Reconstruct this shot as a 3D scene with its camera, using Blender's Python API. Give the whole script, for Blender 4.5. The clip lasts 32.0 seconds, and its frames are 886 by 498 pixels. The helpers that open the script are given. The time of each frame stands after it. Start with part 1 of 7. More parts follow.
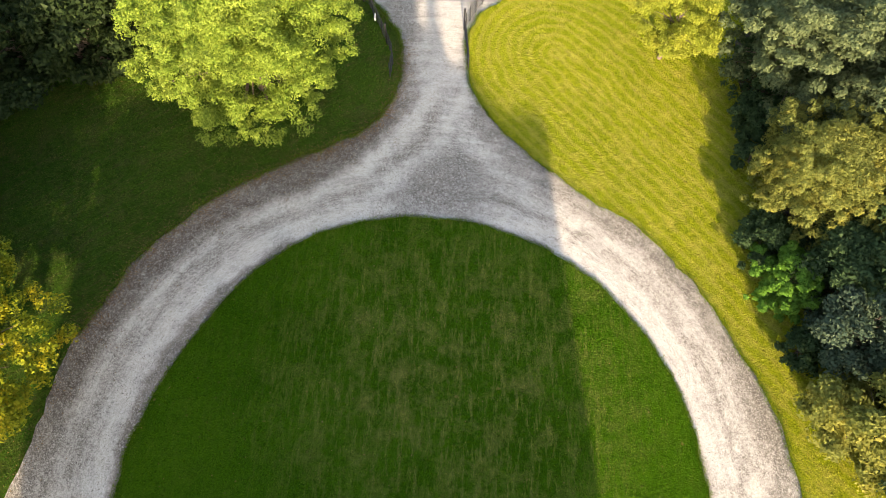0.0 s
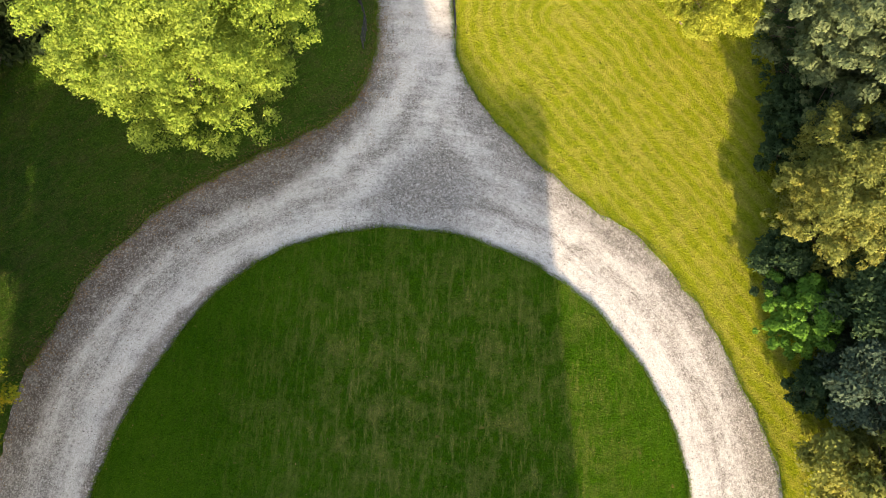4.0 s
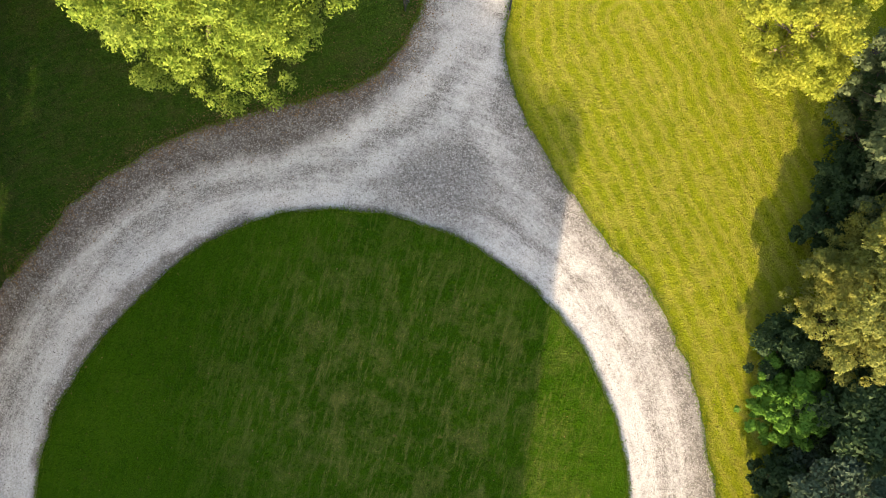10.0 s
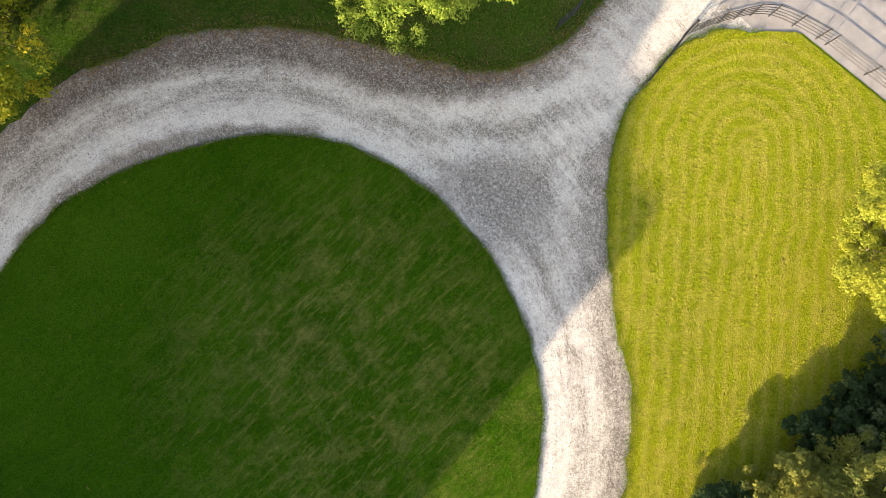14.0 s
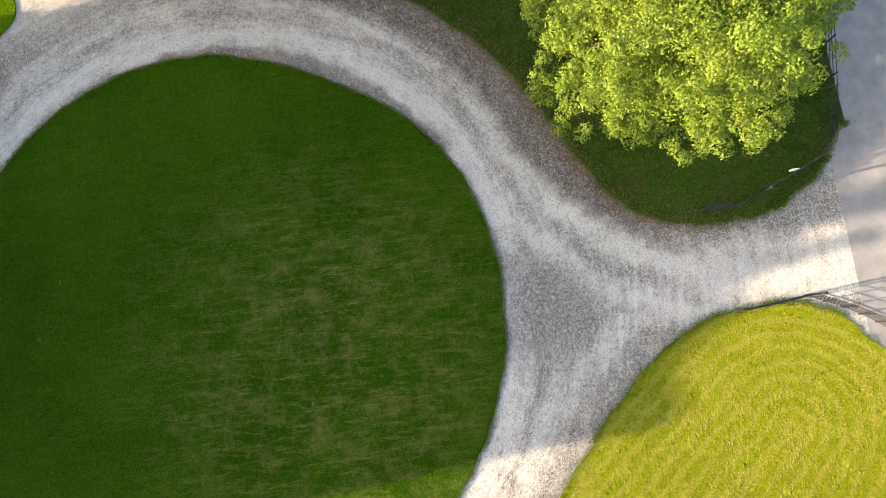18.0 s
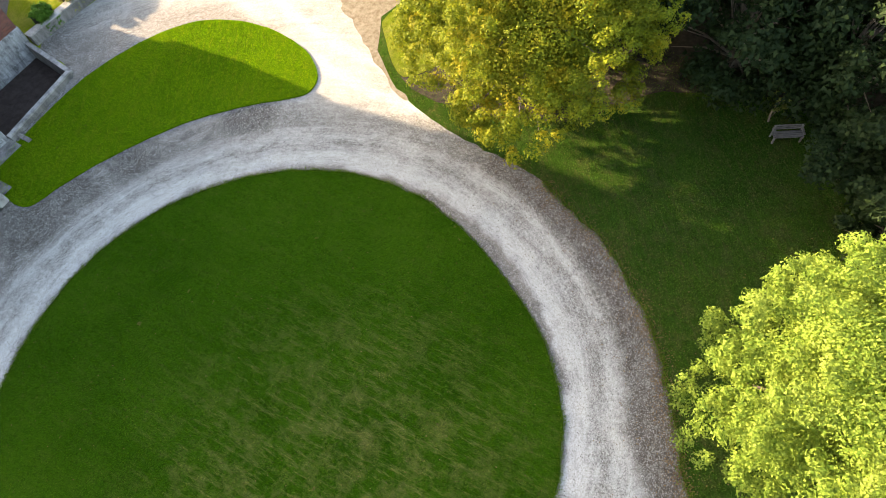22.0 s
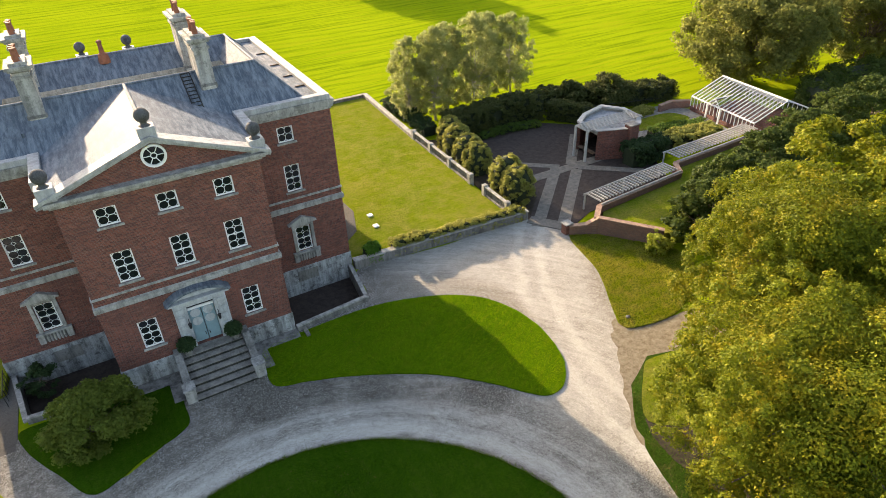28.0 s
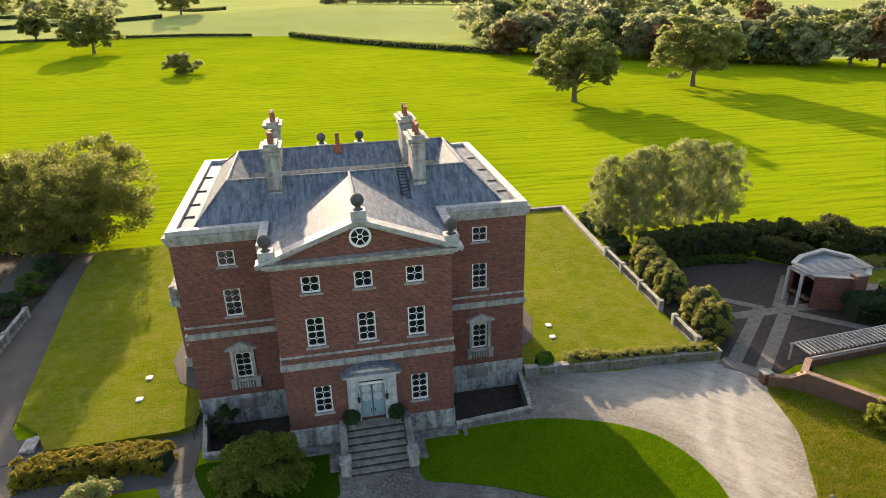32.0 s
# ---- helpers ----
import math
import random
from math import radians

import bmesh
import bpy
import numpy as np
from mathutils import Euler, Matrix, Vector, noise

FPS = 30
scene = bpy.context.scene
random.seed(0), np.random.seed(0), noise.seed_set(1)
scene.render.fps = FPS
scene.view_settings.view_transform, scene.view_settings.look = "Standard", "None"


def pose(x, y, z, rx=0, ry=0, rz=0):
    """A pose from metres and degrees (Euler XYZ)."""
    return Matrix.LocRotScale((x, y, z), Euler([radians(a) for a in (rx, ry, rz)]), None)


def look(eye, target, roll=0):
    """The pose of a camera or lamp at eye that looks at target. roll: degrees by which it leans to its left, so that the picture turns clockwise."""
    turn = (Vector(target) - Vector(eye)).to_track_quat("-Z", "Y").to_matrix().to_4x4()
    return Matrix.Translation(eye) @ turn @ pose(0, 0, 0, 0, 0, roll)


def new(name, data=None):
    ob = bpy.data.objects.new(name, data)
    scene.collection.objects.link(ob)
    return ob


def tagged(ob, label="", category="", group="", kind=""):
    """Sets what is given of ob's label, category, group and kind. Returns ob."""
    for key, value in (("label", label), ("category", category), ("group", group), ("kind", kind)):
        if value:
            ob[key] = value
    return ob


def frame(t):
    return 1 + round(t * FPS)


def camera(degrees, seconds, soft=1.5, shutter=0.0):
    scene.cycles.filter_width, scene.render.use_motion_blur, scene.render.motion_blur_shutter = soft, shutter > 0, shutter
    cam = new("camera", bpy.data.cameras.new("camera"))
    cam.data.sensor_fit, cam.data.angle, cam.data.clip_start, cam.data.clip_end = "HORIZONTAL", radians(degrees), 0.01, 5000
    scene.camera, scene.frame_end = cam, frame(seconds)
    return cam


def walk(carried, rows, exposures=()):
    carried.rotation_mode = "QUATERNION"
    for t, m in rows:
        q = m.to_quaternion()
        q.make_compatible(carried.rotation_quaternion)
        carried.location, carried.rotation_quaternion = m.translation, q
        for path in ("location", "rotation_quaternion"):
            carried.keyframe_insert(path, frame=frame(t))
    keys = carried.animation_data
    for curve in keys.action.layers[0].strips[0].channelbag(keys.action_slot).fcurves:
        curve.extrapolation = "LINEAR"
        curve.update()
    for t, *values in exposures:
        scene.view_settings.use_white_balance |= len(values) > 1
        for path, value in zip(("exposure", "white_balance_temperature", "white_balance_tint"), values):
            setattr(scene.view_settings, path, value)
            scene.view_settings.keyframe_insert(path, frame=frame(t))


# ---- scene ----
SKY_STRENGTH, SUN_STRENGTH = 0.148, 4.0
EXPOSURES = [(0.0, 2.27, 7500, 16), (9.0, 2.25, 7500, 16), (13.0, 2.3, 7500, 16), (19.0, 2.45, 7500, 16), (22.0, 2.8, 7500, 16), (24.0, 2.85, 7500, 16), (26.0, 2.55, 7500, 16), (28.5, 1.9, 7500, 16), (30.0, 1.75, 7500, 16), (32.0, 1.7, 7500, 16)]
cam = camera(69.60, 32.0, soft=0.8)
PATH = [
    (0.0, 1.391, 20.336, 28.568, 23.74, -0.11, 3.18),
    (0.5, 1.449, 21.316, 28.455, 22.28, -0.12, 3.19),
    (1.0, 1.501, 22.3, 28.313, 20.8, -0.14, 3.2),
    (1.5, 1.554, 23.264, 28.209, 19.32, -0.14, 3.23),
    (2.0, 1.581, 24.244, 28.108, 17.75, -0.16, 3.21),
    (2.5, 1.618, 25.245, 28.039, 16.14, -0.17, 3.23),
    (3.0, 1.653, 26.271, 27.938, 14.44, -0.19, 3.22),
    (3.5, 1.728, 27.311, 27.838, 12.71, -0.13, 3.25),
    (4.0, 1.816, 28.332, 27.735, 11.0, -0.04, 3.25),
    (4.5, 1.861, 29.208, 27.623, 9.56, -0.06, 3.28),
    (6.5, 1.978, 32.259, 27.37, 3.84, -0.05, 3.27),
    (7.0, 1.997, 32.853, 27.3, 2.34, -0.1, 3.37),
    (7.5, 1.999, 33.117, 27.225, 1.68, -0.12, 3.93),
    (8.0, 1.988, 33.194, 27.159, 1.47, -0.06, 5.65),
    (8.5, 1.939, 33.179, 27.099, 1.42, -0.02, 7.75),
    (9.0, 1.886, 33.131, 27.142, 1.47, -0.01, 9.94),
    (9.5, 1.89, 33.12, 27.037, 1.47, 0.14, 12.31),
    (10.0, 1.943, 33.158, 26.962, 1.47, 0.44, 15.8),
    (10.5, 1.975, 33.224, 26.942, 1.46, 0.73, 19.56),
    (11.0, 1.929, 33.273, 26.905, 1.42, 0.88, 23.3),
    (11.5, 1.841, 33.263, 26.879, 1.4, 0.92, 26.98),
    (12.0, 1.785, 33.223, 26.888, 1.42, 1.01, 30.61),
    (12.5, 1.73, 33.199, 26.905, 1.43, 1.09, 34.18),
    (13.0, 1.685, 33.187, 26.915, 1.45, 1.27, 37.88),
    (13.5, 1.653, 33.217, 26.912, 1.48, 1.49, 41.73),
    (14.0, 1.643, 33.288, 26.923, 1.52, 1.78, 45.73),
    (14.5, 1.633, 33.362, 26.918, 1.57, 2.09, 49.82),
    (16.5, 1.565, 33.592, 26.864, 2.84, 3.06, 68.76),
    (17.0, 1.534, 33.627, 26.878, 4.18, 3.36, 74.16),
    (17.5, 1.449, 33.639, 26.937, 5.55, 3.6, 79.24),
    (18.0, 1.327, 33.649, 26.922, 7.37, 3.78, 84.14),
    (18.5, 1.215, 33.697, 26.907, 9.7, 4.01, 88.99),
    (19.0, 1.127, 33.769, 26.862, 12.14, 4.26, 93.75),
    (19.5, 1.104, 33.797, 26.826, 14.77, 4.42, 98.55),
    (20.0, 1.114, 33.818, 26.789, 17.46, 4.51, 103.12),
    (20.5, 1.157, 33.878, 26.704, 20.23, 4.59, 107.34),
    (21.0, 1.28, 33.845, 26.676, 23.02, 4.52, 111.3),
    (21.5, 1.422, 33.689, 26.76, 25.72, 4.07, 115.36),
    (22.0, 1.543, 33.498, 26.925, 28.23, 3.6, 119.24),
    (22.5, 1.623, 33.319, 27.099, 30.62, 3.2, 123.04),
    (23.0, 1.534, 33.244, 27.126, 32.93, 3.17, 126.88),
    (23.5, 1.466, 33.204, 27.123, 35.38, 3.11, 130.72),
    (24.0, 1.452, 33.232, 27.151, 37.84, 3.07, 134.0),
    (24.5, 1.491, 33.204, 27.134, 40.37, 2.85, 137.14),
    (25.0, 1.531, 33.132, 27.066, 42.82, 2.69, 139.88),
    (25.5, 1.632, 33.056, 27.03, 45.19, 2.46, 142.53),
    (26.0, 1.645, 33.012, 26.988, 47.49, 2.39, 145.25),
    (26.5, 1.663, 33.009, 26.945, 49.82, 2.23, 148.06),
    (28.5, 1.62, 32.921, 26.855, 59.36, 2.0, 149.94),
    (29.0, 1.652, 32.914, 26.838, 62.34, 2.06, 149.84),
    (29.5, 1.627, 32.917, 26.841, 64.97, 2.14, 150.42),
    (30.0, 1.572, 32.919, 26.818, 66.43, 1.92, 156.29),
    (30.5, 1.537, 32.886, 26.785, 66.76, 1.59, 163.61),
    (31.0, 1.544, 32.838, 26.746, 66.89, 1.41, 167.13),
    (31.5, 1.539, 32.826, 26.743, 66.86, 1.33, 168.03),
    (32.0, 1.52, 32.826, 26.767, 66.84, 1.32, 168.82),
]
walk(cam, [(t, pose(*p)) for t, *p in PATH], EXPOSURES)

# ---- world and sun ----
SUN_EL, SUN_AZ = radians(15.8), math.atan2(-0.122, 1.0)   # the shadows run towards SUN_AZ, measured from +y to +x
world = bpy.data.worlds.new("sky")
scene.world = world
world.use_nodes = True
wn = world.node_tree.nodes
sky = wn.new("ShaderNodeTexSky")
sky.sky_type, sky.sun_disc = "NISHITA", False
sky.sun_elevation, sky.sun_rotation = SUN_EL, SUN_AZ + math.pi
sky.air_density, sky.dust_density, sky.ozone_density = 1.0, 2.0, 1.0
wn["Background"].inputs["Strength"].default_value = SKY_STRENGTH
world.node_tree.links.new(sky.outputs["Color"], wn["Background"].inputs["Color"])
sun_data = bpy.data.lights.new("sun", "SUN")
sun_data.energy, sun_data.angle, sun_data.color = SUN_STRENGTH, radians(0.6), (1.0, 0.86, 0.66)
sun = new("sun", sun_data)
sun.matrix_world = look((math.sin(SUN_AZ + math.pi) * 300, math.cos(SUN_AZ + math.pi) * 300, math.tan(SUN_EL) * 300), (0, 0, 0))
# ---- materials ----
class Shader:
    """A node material under construction."""

    def __init__(self, name, rough=0.8, metal=0.0, spec=0.3):
        self.mat = bpy.data.materials.new(name)
        self.mat.use_nodes = True
        self.nt = self.mat.node_tree
        self.bsdf = self.nt.nodes["Principled BSDF"]
        self.bsdf.inputs["Roughness"].default_value = rough
        self.bsdf.inputs["Metallic"].default_value = metal
        self.bsdf.inputs["Specular IOR Level"].default_value = spec
        self.pos = self.nt.nodes.new("ShaderNodeNewGeometry").outputs["Position"]

    def node(self, kind, **inputs):
        n = self.nt.nodes.new(kind)
        for key, value in inputs.items():
            self.put(n.inputs[key.replace("_", " ")], value)
        return n

    def put(self, socket, value):
        if isinstance(value, bpy.types.NodeSocket):
            self.nt.links.new(value, socket)
        else:
            socket.default_value = value

    def noise(self, scale, detail=4.0, rough=0.6, vector=None, stretch=None):
        v = vector or self.pos
        if stretch:
            m = self.node("ShaderNodeMapping", Vector=v, Scale=stretch)
            v = m.outputs[0]
        return self.node("ShaderNodeTexNoise", Vector=v, Scale=scale, Detail=detail, Roughness=rough).outputs[0]

    def ramp(self, fac, *stops):
        n = self.nt.nodes.new("ShaderNodeValToRGB")
        el = n.color_ramp.elements
        while len(el) < len(stops):
            el.new(0.5)
        for e, (p, c) in zip(el, stops):
            e.position = p
            e.color = (*c, 1) if len(c) == 3 else c
        self.put(n.inputs[0], fac)
        return n.outputs[0]

    def grey(self, fac, lo, hi, a=0.0, b=1.0):
        n = self.node("ShaderNodeMapRange", Value=fac)
        for key, value in (("From Min", lo), ("From Max", hi), ("To Min", a), ("To Max", b)):
            n.inputs[key].default_value = value
        return n.outputs[0]

    def mix(self, fac, a, b, blend="MIX"):
        n = self.nt.nodes.new("ShaderNodeMix")
        n.data_type, n.blend_type = "RGBA", blend
        self.put(n.inputs[0], fac)
        for s, v in ((n.inputs[6], a), (n.inputs[7], b)):
            self.put(s, (*v, 1) if isinstance(v, tuple) and len(v) == 3 else v)
        return n.outputs[2]

    def math(self, op, a, b=0.0):
        n = self.nt.nodes.new("ShaderNodeMath")
        n.operation = op
        self.put(n.inputs[0], a)
        self.put(n.inputs[1], b)
        return n.outputs[0]

    def xyz(self):
        n = self.node("ShaderNodeSeparateXYZ", Vector=self.pos)
        return n.outputs

    def dist(self, centre):
        n = self.nt.nodes.new("ShaderNodeVectorMath")
        n.operation = "DISTANCE"
        self.put(n.inputs[0], self.pos)
        n.inputs[1].default_value = centre
        return n.outputs["Value"]

    def island(self):
        return self.nt.nodes.new("ShaderNodeNewGeometry").outputs["Random Per Island"]

    def rand(self):
        return self.nt.nodes.new("ShaderNodeObjectInfo").outputs["Random"]

    def done(self, colour, bump=None, strength=0.3, distance=0.02):
        self.put(self.bsdf.inputs["Base Color"], (*colour, 1) if isinstance(colour, tuple) and len(colour) == 3 else colour)
        if bump is not None:
            b = self.node("ShaderNodeBump", Height=bump, Strength=strength, Distance=distance)
            self.put(self.bsdf.inputs["Normal"], b.outputs[0])
        return self.mat


def plain(name, colour, rough=0.7, metal=0.0, vary=0.25, scale=3.0, bump=0.15):
    s = Shader(name, rough, metal)
    c = s.ramp(s.noise(scale, 6.0), (0.3, tuple(v * (1 - vary) for v in colour)), (0.7, tuple(min(1, v * (1 + vary)) for v in colour)))
    return s.done(c, s.noise(scale * 12, 3.0), bump, 0.01)


def grass(name, dark, light, dry, dry_at=0.62, streak=0.0, rings=None, worn=None, blade=False, lines=0.6, glow=0.6):
    """Mown grass: patches, dry straw, blades; streaks along an angle, or mowing rings (centre, width, reach, amount).
    With blade, the same sward for the standing blades, which let light through."""
    s = Shader(name, 1.0, spec=0.0)
    big = s.noise(0.16, 4.0, 0.6)
    mid = s.noise(0.85, 6.0, 0.72)
    tuft = s.noise(4.5, 4.0, 0.75)
    fine = s.noise(15.0, 5.0, 0.9)
    m = s.node("ShaderNodeMapping", Vector=s.pos)
    m.inputs["Rotation"].default_value = (0, 0, streak)
    line = s.noise(1.7, 6.0, 0.8, vector=m.outputs[0], stretch=(2.5, 0.45, 1.0))
    c = s.mix(s.grey(big, 0.36, 0.64), dark, light)
    amount = s.grey(mid, dry_at - 0.1, dry_at + 0.16, 0.0, 0.75)
    if worn:
        amount = s.math("MULTIPLY", amount, s.grey(s.dist(worn[0]), worn[1] * 0.35, worn[1], 1.5, 0.1))
    c = s.mix(amount, c, dry)
    straw = s.grey(line, 0.5, 0.66, 0.0, lines)
    if worn:
        straw = s.math("MULTIPLY", straw, s.grey(s.dist(worn[0]), worn[1] * 0.4, worn[1] * 1.05, 1.35, 0.15))
    c = s.mix(straw, c, dry)
    c = s.mix(s.grey(line, 0.46, 0.3, 0.0, 0.25), c, tuple(v * 0.7 for v in dark))
    if rings:
        centre, way, width, reach, amt = rings
        x, y, _ = s.xyz()
        x, y = s.math("SUBTRACT", x, centre[0]), s.math("SUBTRACT", y, centre[1])
        on = s.math("ADD", s.math("MULTIPLY", x, way[0]), s.math("MULTIPLY", y, way[1]))
        off = s.math("ADD", s.math("MULTIPLY", x, -way[1]), s.math("MULTIPLY", y, way[0]))
        on = s.math("MINIMUM", on, 0.0)
        d = s.math("SQRT", s.math("ADD", s.math("MULTIPLY", on, on), s.math("MULTIPLY", off, off)))
        warp = s.math("ADD", d, s.math("MULTIPLY", s.noise(0.3, 4.0, 0.7), 1.3))
        lines = s.math("SINE", s.math("MULTIPLY", warp, 2 * math.pi / width))
        fade = s.math("MULTIPLY", s.grey(d, reach * 0.6, reach, amt, 0.0), s.grey(tuft, 0.35, 0.6, 0.3, 1.0))
        c = s.mix(s.math("MULTIPLY", s.grey(lines, -0.3, 0.9), fade), c, dry)
    if blade:
        c = s.mix(s.grey(s.island(), 0.0, 1.0, 0.0, 0.3), c, tuple(v * 0.7 for v in dark))
        c = s.mix(s.grey(s.island(), 0.92, 1.0, 0.0, 0.25), c, dry)
        s.done(c)
        t = s.node("ShaderNodeBsdfTranslucent", Color=s.mix(1.0, c, (1.25 * glow, glow, 0.65 * glow), "MULTIPLY"))
        m = s.nt.nodes.new("ShaderNodeAddShader")
        s.nt.links.new(s.bsdf.outputs[0], m.inputs[0])
        s.nt.links.new(t.outputs[0], m.inputs[1])
        s.nt.links.new(m.outputs[0], s.nt.nodes["Material Output"].inputs[0])
        return s.mat
    c = s.mix(s.grey(tuft, 0.5, 0.74, 0.0, 0.5), c, tuple(v * 0.5 for v in dark))
    c = s.mix(s.grey(tuft, 0.46, 0.3, 0.0, 0.35), c, tuple(min(1, v * 1.35) for v in light))
    c = s.mix(s.grey(fine, 0.5, 0.66, 0.0, 0.75), c, tuple(v * 0.4 for v in dark))
    c = s.mix(s.grey(fine, 0.48, 0.34, 0.0, 0.6), c, tuple(min(1, v * 1.5) for v in light))
    c = s.mix(s.grey(s.noise(2.2, 2.0, 0.5), 0.74, 0.78, 0.0, 0.5), c, (0.2, 0.14, 0.05))
    cast = s.node("ShaderNodeTexVoronoi", Vector=s.pos, Scale=2.1).outputs["Distance"]
    dots = s.grey(cast, 0.16, 0.09)
    c = s.mix(s.math("MULTIPLY", dots, s.grey(mid, 0.42, 0.6, 0.0, 0.55)), c, tuple(0.6 * v for v in dry))
    h = s.math("ADD", s.math("ADD", s.math("MULTIPLY", tuft, 1.4), fine), s.math("MULTIPLY", dots, 0.8))
    return s.done(c, h, 1.0, 0.09)


M = {}
SWARDS = {
    # worn straw, kept north of centre so the colour darkens south for house shade
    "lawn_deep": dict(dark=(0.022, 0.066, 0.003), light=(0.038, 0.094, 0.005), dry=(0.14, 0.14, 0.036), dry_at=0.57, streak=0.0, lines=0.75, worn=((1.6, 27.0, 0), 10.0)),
    "lawn_crescent": dict(dark=(0.056, 0.126, 0.004), light=(0.084, 0.162, 0.005), dry=(0.14, 0.175, 0.012), dry_at=0.66, glow=1.0, streak=radians(60)),
    "lawn_bright": dict(dark=(0.16, 0.195, 0.01), light=(0.205, 0.232, 0.013), dry=(0.31, 0.275, 0.06), dry_at=0.58, streak=radians(35), lines=0.25, glow=0.4, rings=((6.4, 45.3), (0.65, -0.76), 0.62, 7.8, 0.6)),
    "lawn_house": dict(dark=(0.105, 0.155, 0.008), light=(0.15, 0.182, 0.01), dry=(0.225, 0.2, 0.05), dry_at=0.5, streak=radians(90)),
    # west lawn: the deep shade there is put into darker grass colours
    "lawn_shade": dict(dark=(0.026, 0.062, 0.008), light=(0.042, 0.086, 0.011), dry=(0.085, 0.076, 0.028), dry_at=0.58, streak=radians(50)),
}
for key, sward in SWARDS.items():
    M[key] = grass(key.replace("_", " "), **sward)
    M[key + "_blade"] = grass(key.replace("_", " ") + " blades", blade=True, **sward)


def parkland():
    """Pasture in mown lines; beyond the hedge a paler field, its colour lightened further for distance haze."""
    s = Shader("parkland grass", 1.0, spec=0.0)
    big, mid, fine = s.noise(0.03, 4.0, 0.6), s.noise(0.35, 5.0, 0.7), s.noise(5.0, 4.0, 0.8)
    c = s.mix(s.grey(big, 0.35, 0.65), (0.185, 0.255, 0.006), (0.238, 0.305, 0.009))
    x, y, _ = s.xyz()
    skew = s.math("ADD", y, s.math("MULTIPLY", x, 0.1))
    skew = s.math("ADD", skew, s.math("MULTIPLY", s.noise(0.05, 2.0), 5.0))
    lines = s.math("SINE", s.math("MULTIPLY", skew, 2 * math.pi / 2.6))
    thin = s.noise(1.0, 5.0, 0.75, stretch=(0.05, 0.9, 1.0))
    c = s.mix(s.math("MULTIPLY", s.grey(lines, 0.0, 1.0, 0.0, 0.5), s.grey(mid, 0.3, 0.6)), c, (0.115, 0.165, 0.005))
    c = s.mix(s.grey(thin, 0.52, 0.62, 0.0, 0.85), c, (0.095, 0.145, 0.005))
    c = s.mix(s.grey(thin, 0.48, 0.36, 0.0, 0.7), c, (0.24, 0.26, 0.012))
    edge = s.math("MAXIMUM", s.math("ADD", s.math("MULTIPLY", x, -0.25), -294.0), s.math("ADD", s.math("MULTIPLY", x, -0.95), -300.0))
    far = s.math("LESS_THAN", y, edge)
    # paler crop, with some distance haze put into its colour
    c = s.mix(far, c, s.mix(s.grey(big, 0.3, 0.7), (0.28, 0.32, 0.1), (0.34, 0.37, 0.14)))
    c = s.mix(s.grey(fine, 0.35, 0.8, 0.0, 0.4), c, (0.07, 0.105, 0.006))
    return s.done(c, fine, 0.6, 0.08)


M["ground"] = parkland()



MOSS = ((-1.6, 4.9, 0), (-4.4, 5.9, 0), (-7.4, 7.3, 0), (-12.6, 11.2, 0))


